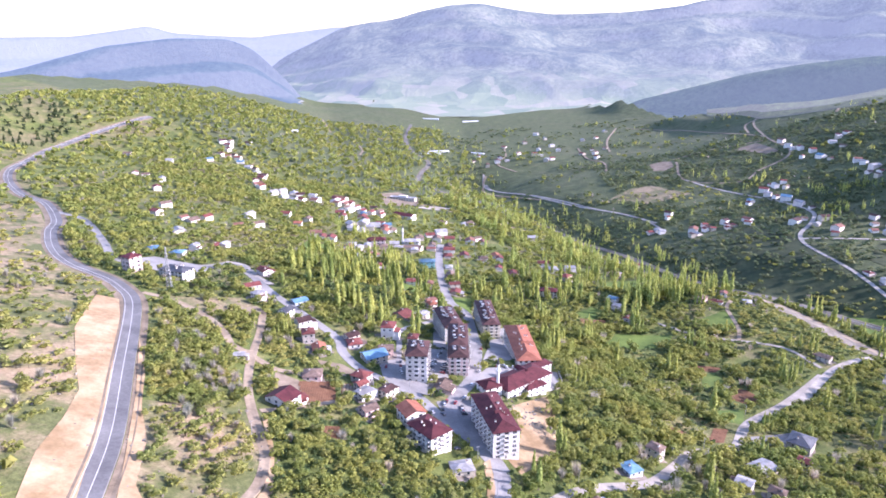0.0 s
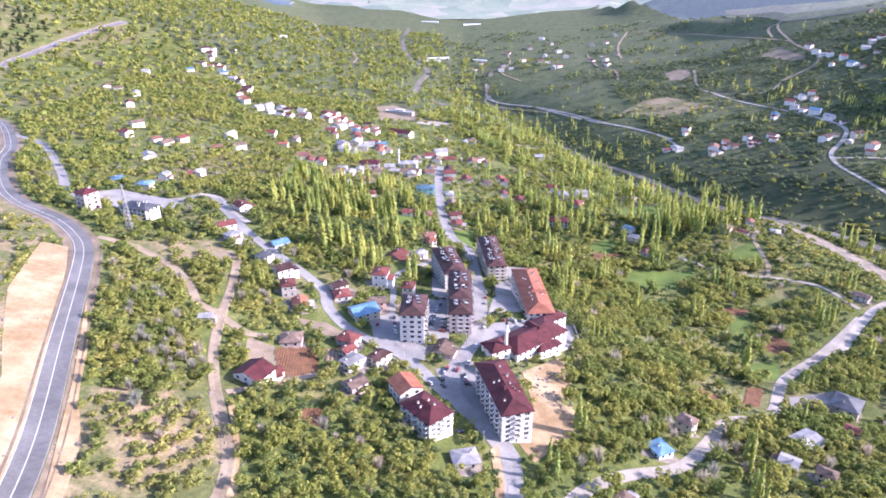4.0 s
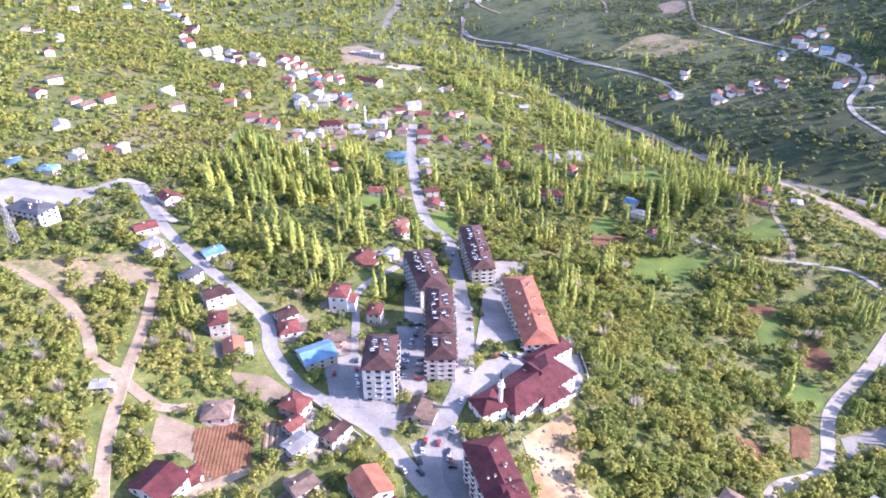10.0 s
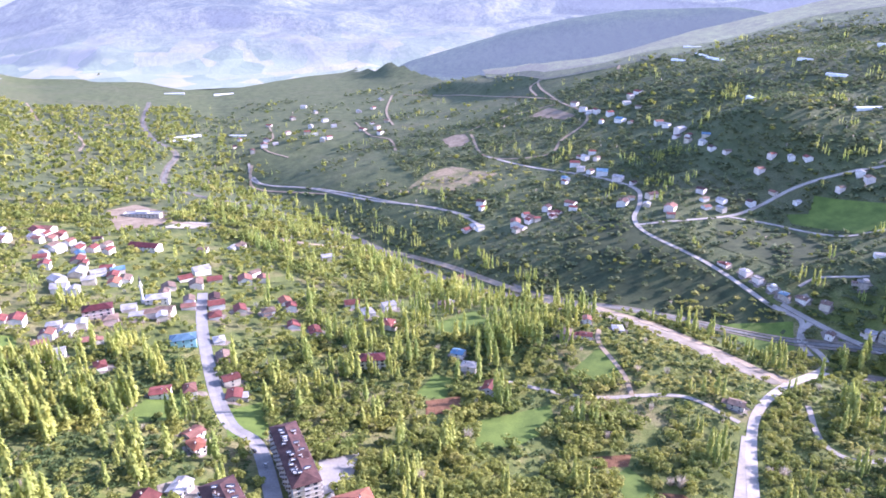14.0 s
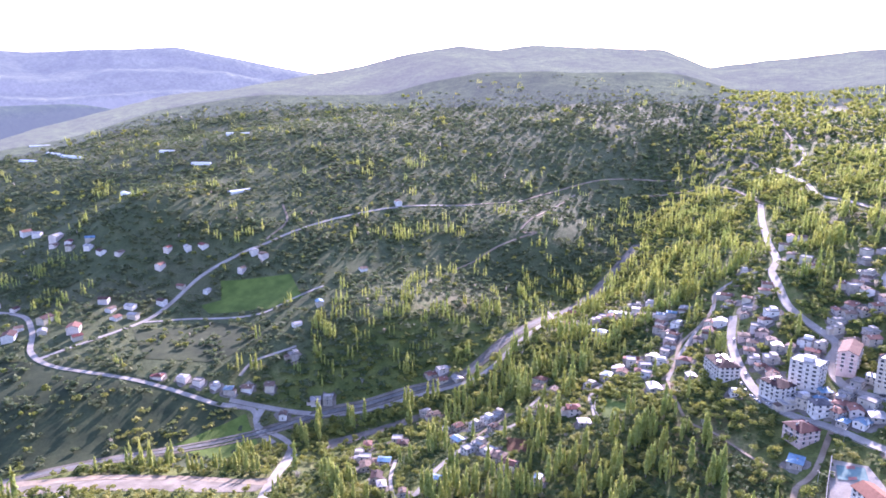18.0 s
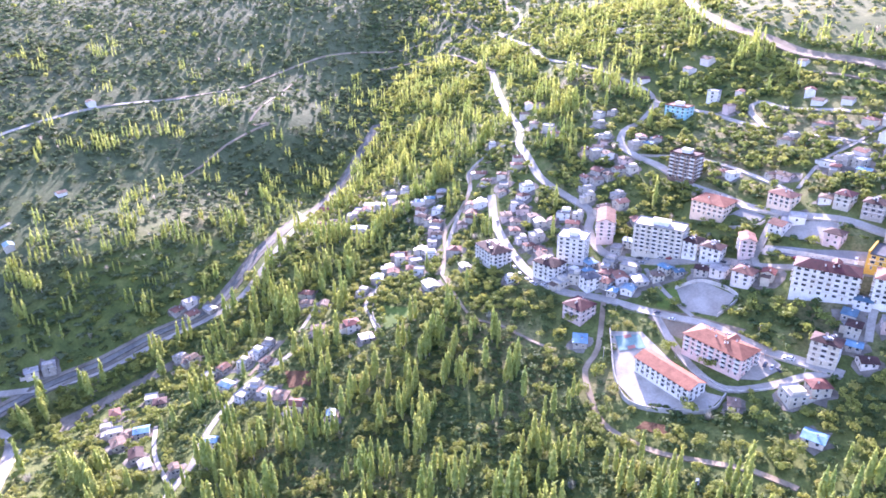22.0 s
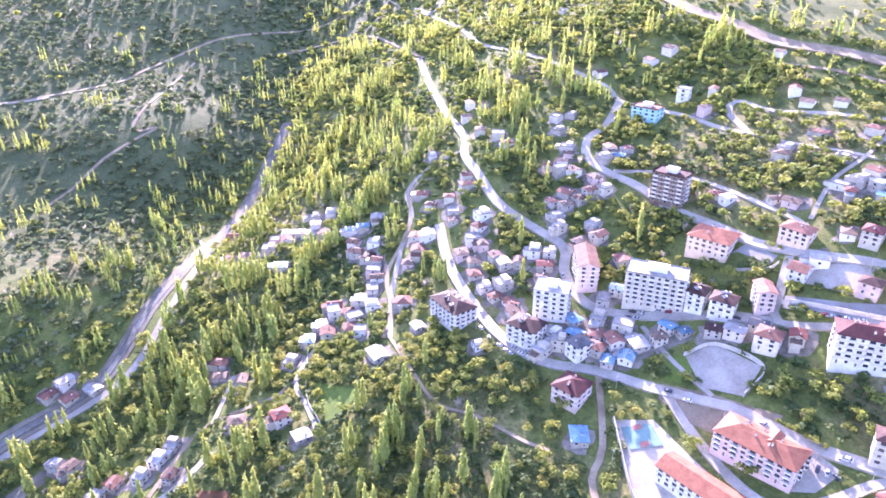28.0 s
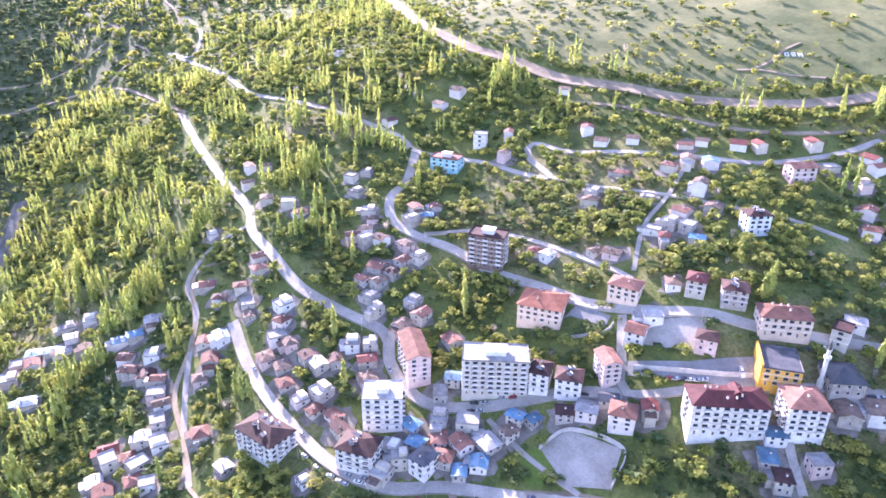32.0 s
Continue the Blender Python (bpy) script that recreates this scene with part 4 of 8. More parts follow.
def box(bm, x0, y0, z0, x1, y1, z1):
    v = [bm.verts.new(p) for p in ((x0, y0, z0), (x1, y0, z0), (x1, y1, z0), (x0, y1, z0), (x0, y0, z1), (x1, y0, z1), (x1, y1, z1), (x0, y1, z1))]
    for f in ((0, 3, 2, 1), (4, 5, 6, 7), (0, 1, 5, 4), (1, 2, 6, 5), (2, 3, 7, 6), (3, 0, 4, 7)):
        bm.faces.new([v[i] for i in f])


def box_mesh(name, boxes, mats):
    """Boxes, each with the number of its material, in one mesh."""
    bm = bmesh.new()
    for m, b in boxes:
        n = len(bm.faces)
        box(bm, *b)
        bm.faces.ensure_lookup_table()
        for f in bm.faces[n:]:
            f.material_index = m
    me = bpy.data.meshes.new(name)
    bm.to_mesh(me)
    bm.free()
    for m in mats:
        me.materials.append(m)
    return me


def child(name, me, parent, m, label=""):
    ob = new(name, me)
    ob.parent = parent
    ob.matrix_local = m
    return tagged(ob, label)




def framed(name, w, h, depth, edge, sink, mats, side=(0, 1, 0)):
    """One plate whose outer face is set back inside a rim: a window with its frame, or a hollow tub."""
    bm = bmesh.new()
    box(bm, -w / 2, -0.1 if side[1] else 0, -h / 2 if side[1] else 0, w / 2, depth if side[1] else h, h / 2 if side[1] else depth)
    bm.normal_update()
    face = max(bm.faces, key=lambda f: f.normal.dot(Vector(side)))
    bmesh.ops.inset_region(bm, faces=[face], thickness=edge, depth=0)
    bmesh.ops.translate(bm, verts=face.verts, vec=Vector(side) * -sink)
    face.material_index = 1
    me = bpy.data.meshes.new(name)
    bm.to_mesh(me)
    bm.free()
    for m in mats:
        me.materials.append(m)
    return me


WIDE = framed("window", 2.3, 1.75, 0.09, 0.12, 0.07, (FRAME, GLASS))
GLAZED = framed("balcony_door", 2.5, 2.2, 0.08, 0.1, 0.06, (FRAME, GLASS))
WINDOW = framed("window", 1.5, 1.6, 0.09, 0.1, 0.06, (FRAME, GLASS))
MULLION = box_mesh("mullion", [(0, (-0.035, 0.02, -0.72, 0.035, 0.08, 0.72)), (0, (-0.67, 0.02, 0.2, -0.035, 0.07, 0.26)), (0, (0.035, 0.02, 0.2, 0.67, 0.07, 0.26))], (FRAME,))
DOOR = box_mesh("door", [(0, (-0.55, -0.04, 0, 0.55, 0.07, 2.2)), (1, (-0.45, 0.07, 0.1, 0.45, 0.09, 2.1))], (FRAME, BARK))
CHIMNEY = box_mesh("chimney", [(0, (-0.35, -0.35, -1.2, 0.35, 0.35, 1.1)), (1, (-0.45, -0.45, 1.1, 0.45, 0.45, 1.3))], (WALLS["white"], ROOFS["old"]))
BALCONY = framed("balcony", 3.0, 1.3, 1.05, 0.1, 0.95, (WALLS["white"], ROOFS["old"]), (0, 0, 1))
HEATER = box_mesh("solar_heater", [(0, (-1.5, -1.7, 0.35, 1.5, 0.5, 0.5)), (1, (-0.9, 0.5, 0.75, 0.9, 0.9, 1.15)), (2, (-1.0, 0.5, -0.6, -0.9, 0.6, 0.8)), (2, (0.9, 0.5, -0.6, 1.0, 0.6, 0.8))],
                  (GLASS, WALLS["white"], METAL))


def roof_mesh(kind, length, width, rise, over, thick=0.25):
    """A gable, hip or flat roof over a plan of that size, eaves at height 0."""
    l, w = length / 2 + over, width / 2 + over
    bm = bmesh.new()
    if kind == "flat":
        box(bm, -l, -w, -0.05, l, w, 0.9)
        bm.normal_update()
        face = max(bm.faces, key=lambda f: f.normal.z)
        bmesh.ops.inset_region(bm, faces=[face], thickness=0.4, depth=0)
        bmesh.ops.translate(bm, verts=face.verts, vec=(0, 0, -0.65))
    else:
        ridge = l if kind == "gable" else max(l - w * 0.95, 0.3)
        p = [(-l, -w, -0.2), (l, -w, -0.2), (l, w, -0.2), (-l, w, -0.2), (-ridge, 0, rise), (ridge, 0, rise)]
        top = [bm.verts.new((x, y, z + thick)) for x, y, z in p]
        low = [bm.verts.new(q) for q in p]
        for f in ((0, 1, 5, 4), (2, 3, 4, 5), (1, 2, 5), (3, 0, 4)):
            if kind == "hip" or len(f) == 4:
                bm.faces.new([top[i] for i in f])
                bm.faces.new([low[i] for i in reversed(f)])
        if kind == "hip":
            for a, b in ((0, 1), (1, 2), (2, 3), (3, 0)):
                bm.faces.new((low[a], low[b], top[b], top[a]))
        else:
            for ring in ((0, 4, 3), (1, 5, 2)):
                for a, b in zip(ring, ring[1:]):
                    bm.faces.new((low[a], low[b], top[b], top[a]))
            for a, b in ((0, 1), (3, 2)):
                bm.faces.new((low[a], low[b], top[b], top[a]))
        bmesh.ops.recalc_face_normals(bm, faces=bm.faces)
    return bm


def wall_mesh(length, width, height, rise, gable, deep):
    l, w = length / 2, width / 2
    bm = bmesh.new()
    box(bm, -l, -w, -deep, l, w, height)
    if gable:
        for s in (-1, 1):
            a = [bm.verts.new(q) for q in ((s * (l - 0.01), -w, height), (s * (l - 0.01), w, height), (s * (l - 0.01), 0, height + rise * 0.96))]
            b = [bm.verts.new(q) for q in ((s * (l - 0.3), -w, height), (s * (l - 0.3), w, height), (s * (l - 0.3), 0, height + rise * 0.96))]
            bm.faces.new(a)
            bm.faces.new(b[::-1])
            for i, j in ((0, 2), (2, 1)):
                bm.faces.new((a[i], b[i], b[j], a[j]))
        bmesh.ops.recalc_face_normals(bm, faces=bm.faces)
    return bm


def sides(length, width):
    """The four walls: way out (degrees), length, distance from the middle."""
    return ((0, width, length / 2), (90, length, width / 2), (180, width, length / 2), (270, length, width / 2))


def faces_path(x, y, out):
    """Whether a wall looks towards the line of flight."""
    for px, py in ((0, 60), (10, 250), (120, 350), (290, 350)):
        if math.cos(out) * (px - x) + math.sin(out) * (py - y) > 2:
            if not (px == 0 and x > 300):
                return True
    return False


def from_path(x, y):
    """Distance in plan from the line of flight."""
    line = ((0, 0), (9, 285), (90, 345), (297, 357))
    best = np.full(np.shape(x), 1e9)
    for (ax, ay), (bx, by) in zip(line, line[1:]):
        dx, dy = bx - ax, by - ay
        u = np.clip(((x - ax) * dx + (y - ay) * dy) / (dx * dx + dy * dy), 0, 1)
        best = np.minimum(best, np.hypot(x - ax - u * dx, y - ay - u * dy))
    return best


def from_view(x, y):
    """Distance from the line of flight, for the stretches north and east of it; the ground just under its first leg counts as far."""
    under = (np.asarray(y) < 235) & (np.asarray(x) < 300)
    return from_path(x, y) + np.where(under, 700.0, 0.0)


def stand(x, y, length, width, turn):
    """The ground under a footprint: at its middle, and how far the lowest corner lies below that."""
    c, s = math.cos(radians(turn)), math.sin(radians(turn))
    px = np.array([x + c * a * length / 2 - s * b * width / 2 for a in (-1, 1) for b in (-1, 1)])
    py = np.array([y + s * a * length / 2 + c * b * width / 2 for a in (-1, 1) for b in (-1, 1)])
    z = float(wide_land(np.array([x]), np.array([y]))[0])
    return z, max(1.0, z - float(wide_land(px, py).min()) + 0.6)


ROOF_WORDS = {"maroon": "maroon tile roof", "brown": "dark brown tile roof", "orange": "orange tile roof", "red": "red tile roof", "rust": "faded red tile roof",
              "tin": "pale galvanised sheet roof", "tinblue": "blue sheet metal roof", "slate": "dark grey sheet roof", "old": "old patched brown roof", "concrete": "flat concrete roof", "green": "faded green sheet roof"}
WALL_WORDS = {"white": "white", "cream": "cream", "rose": "rose pink", "pink": "salmon pink", "pinkish": "pale pink", "peach": "peach", "stone": "grey stone", "yellow": "bright orange yellow",
              "cyan": "turquoise", "blueband": "pale blue", "brownwall": "brown and beige"}


def block(x, y, length, width, turn, height, roof, wall, tiles, minaret=False):
    z, deep = stand(x, y, length, width, turn)
    floors = max(1, round(height / 3.0))
    e = new("mosque" if minaret else "apartment_block" if floors >= 3 else "village_hall")
    tagged(e, "%s building of %s floors with a %s" % (WALL_WORDS[wall], ("one", "two", "three", "four", "five", "six", "seven", "eight")[floors - 1], "flat white roof" if roof == "flat" else ROOF_WORDS[tiles]),
           "mosque" if minaret else "apartment building" if floors >= 3 else "public building")
    e.matrix_world = pose(x, y, z, 0, 0, turn)
    rise = 0 if roof == "flat" else width * 0.2
    part("wall", wall_mesh(length, width, height, rise, roof == "gable", deep), WALLS[wall], e)
    part("roof", roof_mesh(roof, length, width, rise, 0.7 if roof != "flat" else 0.2), ROOFS[tiles], e, ROOF_WORDS[tiles]).matrix_local = pose(0, 0, height)
    far = float(from_path(x, y))
    step = 3.7 if far < 420 else 4.6
    for out, run, dist in sides(length, width):
        if not faces_path(x, y, radians(out + turn)):
            continue
        n = max(1, int((run - 1.0) / step))
        for f in range(floors):
            for i in range(n):
                u = (i - (n - 1) / 2) * (run - 1.0) / n
                place = Matrix.Rotation(radians(out - 90), 4, "Z") @ pose(u, dist, (f + 0.55) * height / floors)
                if floors >= 4 and run > 12 and i % 2 == n // 2 % 2 and f > 0 and far < 480:
                    child("balcony", BALCONY, e, place @ pose(0, 0, -1.35))
                    child("balcony_door", GLAZED, e, place @ pose(0, 0, -0.15))
                elif f or i % 2 == 0 or floors < 3:
                    pane = child("window", WIDE if floors >= 3 and (i + f) % 3 else WINDOW, e, place)
                    if far < 60:
                        child("mullion", MULLION, pane, Matrix())
                else:
                    child("door", DOOR, e, Matrix.Rotation(radians(out - 90), 4, "Z") @ pose(u, dist, 0.0))
    if floors >= 3 and far < 640:
        for f in range(1, floors):
            bm = bmesh.new()
            l, w, q = length / 2 + 0.14, width / 2 + 0.14, 0.3
            for r in ((-l, -w, l, -w + q), (-l, w - q, l, w), (-l, -w + q, -l + q, w - q), (l - q, -w + q, l, w - q)):
                box(bm, r[0], r[1], -0.12, r[2], r[3], 0.14)
            part("string_course", bm, WALLS["cream" if wall == "white" else "white"], e).matrix_local = pose(0, 0, f * height / floors)
    if floors >= 3 and roof == "hip" and far < 460:
        for i in range(int(length / (1.7 if tiles == "brown" else 4.0))):
            u = (rng.random() - 0.5) * (length - width * 0.9)
            v = (rng.choice((-1, 1))) * width * rng.uniform(0.12, 0.3)
            top = height + rise * (1 - abs(v) / (width / 2 + 0.7)) + 0.2
            if tiles == "brown" and i % 3:
                child("solar_heater", HEATER, e, pose(u, v, top + 0.15, 0, 0, -turn + 180 + rng.uniform(-10, 10)))
            else:
                child("chimney", CHIMNEY, e, pose(u, v, top))
    if roof == "hip" and length > 30 and far < 460:
        bm = roof_mesh("gable", width * 0.5, 5.0, 1.4, 0.4)
        part("dormer_roof", bm, ROOFS[tiles], e).matrix_local = pose(length * 0.12, width * 0.16, height + rise * 0.72, 0, 0, 90)
        bm = bmesh.new()
        box(bm, -2.4, -width * 0.23, -1.6, 2.4, width * 0.23, 0.0)
        part("dormer_wall", bm, WALLS["white"], e).matrix_local = pose(length * 0.12, width * 0.16, height + rise * 0.72)
    if wall == "yellow":
        bm = bmesh.new()
        box(bm, -length / 2 - 0.6, -width / 2 - 0.3, -deep, -length / 2 + 0.4, width / 2 + 0.3, height + 2.0)
        part("sign_wall", bm, WALLS["yellow"], e, "tall orange yellow end wall")
    elif roof == "flat" and length > 14:
        bm = bmesh.new()
        box(bm, -length * 0.16, -width * 0.2, 0.2, length * 0.16, width * 0.2, 3.0)
        box(bm, -length * 0.18, -width * 0.22, 3.0, length * 0.18, width * 0.22, 3.25)
        part("roof_housing", bm, WALLS["white"], e).matrix_local = pose(0, 0, height)
    if minaret:
        c, s = math.cos(radians(turn)), math.sin(radians(turn))
        mx, my = x - c * (length / 2 + 2) - s * (-width * 0.1), y - s * (length / 2 + 2) + c * (-width * 0.1)
        mz = float(wide_land(np.array([mx]), np.array([my]))[0])
        m = new("minaret")
        m.location = (mx, my, mz)
        tagged(m, "slender white minaret with a grey pointed cap beside the mosque", "minaret")
        for name, mat, rings in (("shaft", WALLS["white"], ((1.5, -1.5), (1.5, 4), (0.95, 5.5), (0.95, 15.5))), ("balcony", WALLS["white"], ((0.95, 15.5), (1.7, 16.2), (1.7, 17.2), (0.85, 17.2), (0.85, 21))),
                                 ("cap", ROOFS["slate"], ((1.0, 21), (0.5, 23.5), (0.03, 26)))):
            part(name, lathe(rings, 12), mat, m)
    occupy(x, y, min(length, width) * 0.5)
    c, s = math.cos(radians(turn)), math.sin(radians(turn))
    for k in np.arange(-length / 2, length / 2 + 1, 4.0):
        occupy(x + c * k, y + s * k, width * 0.5 + 1)


def lathe(rings, n):
    bm = bmesh.new()
    loops = [[bm.verts.new((r * math.cos(math.tau * i / n), r * math.sin(math.tau * i / n), z)) for i in range(n)] for r, z in rings]
    for a, b in zip(loops, loops[1:]):
        for i in range(n):
            bm.faces.new((a[i], a[(i + 1) % n], b[(i + 1) % n], b[i]))
    bm.faces.new(loops[-1])
    bm.faces.new(loops[0][::-1])
    return bm


FAR_HOUSES = {"walls": [], "roofs": []}
HOUSE_YARDS = []


def far_house(x, y, length, width, turn, height, tiles):
    """A house so far off that it is only one of many: walls and a gabled roof, gathered into one mesh."""
    length, width, height = length * 1.05, width * 1.05, height * 1.12
    z, deep = stand(x, y, length, width, turn)
    if width > length:
        length, width, turn = width, length, turn + 90
    m = pose(x, y, z, 0, 0, turn)
    for key, bm, mat, up in (("walls", wall_mesh(length, width, height, width * 0.2, True, deep), WALLS[rng.choice(("white", "white", "cream", "pinkish"))], 0), ("roofs", roof_mesh("gable", length, width, width * 0.2, 0.6), ROOFS[tiles], height)):
        bm.verts.index_update()
        FAR_HOUSES[key].append(([m @ Vector((v.co.x, v.co.y, v.co.z + up)) for v in bm.verts], [[v.index for v in f.verts] for f in bm.faces], mat))
        bm.free()
    occupy(x, y, max(length, width) * 0.5 + 5.0)


def bare_yards():
    """Trodden earth and paving round the houses, uneven in outline, laid over the land."""
    verts, faces = [], []
    for i, (x, y, r) in enumerate(HOUSE_YARDS):
        a = np.arange(14) * math.tau / 14
        rim = r * np.array([rng.uniform(0.7, 1.25) for _ in a])
        n = len(verts)
        px = np.concatenate([[x], x + 0.5 * rim * np.cos(a), x + rim * np.cos(a)])
        py = np.concatenate([[y], y + 0.5 * rim * np.sin(a), y + rim * np.sin(a)])
        pz = wide_land(px, py) + 0.14 + 0.005 * (i % 24)
        verts += np.stack([px, py, pz], 1).tolist()
        for k in range(14):
            q = (k + 1) % 14
            faces += [(n, n + 1 + k, n + 1 + q), (n + 1 + k, n + 15 + k, n + 15 + q, n + 1 + q)]
    tagged(mesh_object("bare_yards", verts, faces, YARD_EARTH), "trodden grey brown earth yards round the houses", "yards", kind="stuff")


def gather_far_houses():
    verts, faces, index, mats = [], [], [], []
    for vs, fs, mat in FAR_HOUSES["walls"] + FAR_HOUSES["roofs"]:
        if mat not in mats:
            mats.append(mat)
        faces += [[i + len(verts) for i in f] for f in fs]
        index += [mats.index(mat)] * len(fs)
        verts += vs
    ob = mesh_object("far_houses", verts, faces, None)
    for mat in mats:
        ob.data.materials.append(mat)
    ob.data.polygons.foreach_set("material_index", index)
    tagged(ob, "scattered far village houses with tile and sheet roofs", "houses", kind="stuff")


def lean_to(walls, roofs, length, width, height, deep, end):
    """A lower side wing under a single sloping roof, against one long wall or one end."""
    l, w, h = length / 2, width / 2, height * 0.62
    if end:
        x0, x1, y0, y1 = l, l + length * 0.42, -w * 0.8, w * 0.55
    else:
        x0, x1, y0, y1 = -l * 0.9, l * 0.35, -w - width * 0.4, -w
    box(walls, x0, y0, -deep, x1, y1, h)
    o, up = 0.35, 0.7
    if end:
        p = [(x0, y0 - o, h + up), (x1 + o, y0 - o, h), (x1 + o, y1 + o, h), (x0, y1 + o, h + up)]
    else:
        p = [(x0 - o, y0 - o, h), (x1 + o, y0 - o, h), (x1 + o, y1, h + up), (x0 - o, y1, h + up)]
    lo = [roofs.verts.new((a, b, c - height + 0.02)) for a, b, c in p]
    hi = [roofs.verts.new((a, b, c - height + 0.24)) for a, b, c in p]
    roofs.faces.new(hi)
    roofs.faces.new(lo[::-1])
    for a in range(4):
        b = (a + 1) % 4
        roofs.faces.new((lo[a], lo[b], hi[b], hi[a]))


def house(x, y, length, width, turn, height, tiles):
    z, deep = stand(x, y, length, width, turn)
    far = float(from_path(x, y))
    town = x > 330
    wall = rng.choice(("white", "white", "white", "cream", "cream", "pinkish", "stone", "blueband" if tiles == "tinblue" else "white"))
    if town:
        wall = rng.choice(("cream", "stone", "stone", "white", "cream", "pinkish"))
        if tiles in ("red", "orange"):
            tiles = rng.choice(("red", "rust", "old", "old", "tin", "brown"))
    if tiles == "old":
        wall = rng.choice(("stone", "cream", "white", "rose"))
    roof = rng.choice(("hip", "gable")) if tiles in ("red", "orange", "old") else rng.choice(("gable", "gable", "hip"))
    if town and tiles in ("tin", "old", "brown") and rng.random() < 0.45:
        roof, tiles = "flat", "concrete"
    if width > length:
        length, width, turn = width, length, turn + 90
    e = new("house")
    wing = rng.random() < 0.5
    shape = "" if roof == "flat" else "hipped " if roof == "hip" else "gabled "
    tagged(e, "%s house with %s%s%s" % (WALL_WORDS[wall], shape, ROOF_WORDS[tiles], " and side wing" if wing else ""), "house", group="village houses")
    e.matrix_world = pose(x, y, z, 0, 0, turn)
    rise = 0 if roof == "flat" else width * rng.uniform(0.13, 0.22) * (0.7 if tiles.startswith("tin") else 1)
    walls = wall_mesh(length, width, height, rise, roof == "gable", deep)
    roofs = roof_mesh(roof, length, width, rise, 0.15 if roof == "flat" else 0.6)
    if wing:
        shed = bmesh.new()
        lean_to(walls, shed, length, width, height, deep + 1.0, rng.random() < 0.5)
        part("wing_roof", shed, ROOFS[rng.choice((tiles, "tin", "old"))], e).matrix_local = pose(0, 0, height)
    if roof == "flat" and rng.random() < 0.5:
        box(walls, -length * 0.4, -width * 0.38, height + 0.25, length * 0.05, width * 0.38, height + 2.6)
    part("wall", walls, WALLS[wall], e)
    part("roof", roofs, ROOFS[tiles], e, ROOF_WORDS[tiles]).matrix_local = pose(0, 0, height)
    if far < 480 and roof != "flat":
        child("chimney", CHIMNEY, e, pose(length * rng.uniform(-0.3, 0.3), width * 0.12, height + rise * 0.8))
    HOUSE_YARDS.append((x, y, max(length, width) * 0.5 + rng.uniform(2.0, 5.0)))
    floors = 1 if height < 4.5 else 2
    if far < 400:
        first = True
        for out, run, dist in sides(length, width):
            if not faces_path(x, y, radians(out + turn)):
                continue
            n = 2 if far < 300 else 1
            for f in range(floors):
                for i in range(n):
                    u = (i - (n - 1) / 2) * run * 0.45
                    spot = Matrix.Rotation(radians(out - 90), 4, "Z")
                    if first and f == 0:
                        child("door", DOOR, e, spot @ pose(u, dist, 0.0))
                        first = False
                    else:
                        child("window", WINDOW, e, spot @ pose(u, dist, (f + 0.55) * height / floors))
    occupy(x, y, max(length, width) * 0.5 + 3.0)


block(-16.4, 414.3, 23.2, 13.5, -93, 19, "hip", "white", "brown")
block(29.7, 348.2, 42.8, 15, -76, 17, "hip", "white", "maroon")
block(-17.8, 347.8, 13.2, 12, -61, 9, "gable", "white", "orange")
block(-7.2, 328.4, 20.4, 14, -49, 11, "hip", "white", "maroon")
block(4.5, 508.8, 41.3, 15, -77, 17, "hip", "white", "brown")
block(11.2, 461.3, 37.8, 13, -91, 15, "hip", "cream", "brown")
block(10.7, 427.6, 17.8, 13, -91, 14, "hip", "rose", "brown")
block(38.8, 564.9, 55.2, 14, -85, 17, "hip", "cream", "brown")
block(60, 480, 61.6, 17, -86, 12, "hip", "white", "orange")
block(51.8, 415.6, 40.6, 19, 39, 7, "hip", "white", "maroon", minaret=True)
block(30.2, 400.5, 11.9, 12, 27, 6, "hip", "white", "maroon")
block(60, 410.5, 15.7, 9, 33, 6, "hip", "white", "maroon")
block(65.2, 445.4, 25.7, 8, 34, 5, "hip", "white", "maroon")
block(-88.2, 340.4, 12, 15, 63, 5, "gable", "white", "maroon")
block(-217.1, 532.4, 24.3, 13, -23, 8, "hip", "white", "slate")
block(-252.9, 532.8, 11.4, 11, -33, 13, "hip", "rose", "maroon")
block(-46.8, 428.7, 15.3, 12, 29, 5, "gable", "cream", "tinblue")
block(539, 188, 32.9, 16, -123, 20, "flat", "cream", "tin")
block(523.8, 170.2, 9.6, 12, -139, 11, "hip", "white", "brown")
block(512, 161.9, 12.7, 11, -135, 10, "hip", "white", "brown")
block(505.6, 143.8, 13.3, 9, 160, 11, "gable", "rose", "rust")
block(429, 189.4, 35.7, 17, -146, 11, "hip", "pink", "orange")
block(420.7, 220, 38, 13, -152, 8, "gable", "white", "orange")
block(491.4, 253.4, 14.6, 15, -142, 9, "hip", "rose", "maroon")
block(558.8, 144, 23.9, 20, -140, 9, "hip", "peach", "orange")
block(612, 146, 21.6, 13, -140, 20, "flat", "brownwall", "brown")
block(452.9, 121.8, 33.3, 15, -124, 16, "hip", "white", "maroon")
block(434.2, 95.6, 16.4, 17, -127, 15, "hip", "white", "rust")
block(455.6, 85, 17.3, 20, -135, 9, "flat", "yellow", "slate")
block(436.8, 64.5, 14.8, 17, -125, 7, "hip", "stone", "slate", minaret=True)
block(552.6, 244.5, 19.3, 15, -118, 18, "flat", "white", "tin")
block(537.5, 264, 17.9, 14, -138, 11, "hip", "white", "brown")
block(572.3, 298.7, 25.1, 16, -156, 11, "hip", "white", "brown")
block(573.8, 216.2, 27.3, 12, 164, 14, "gable", "rose", "rust")
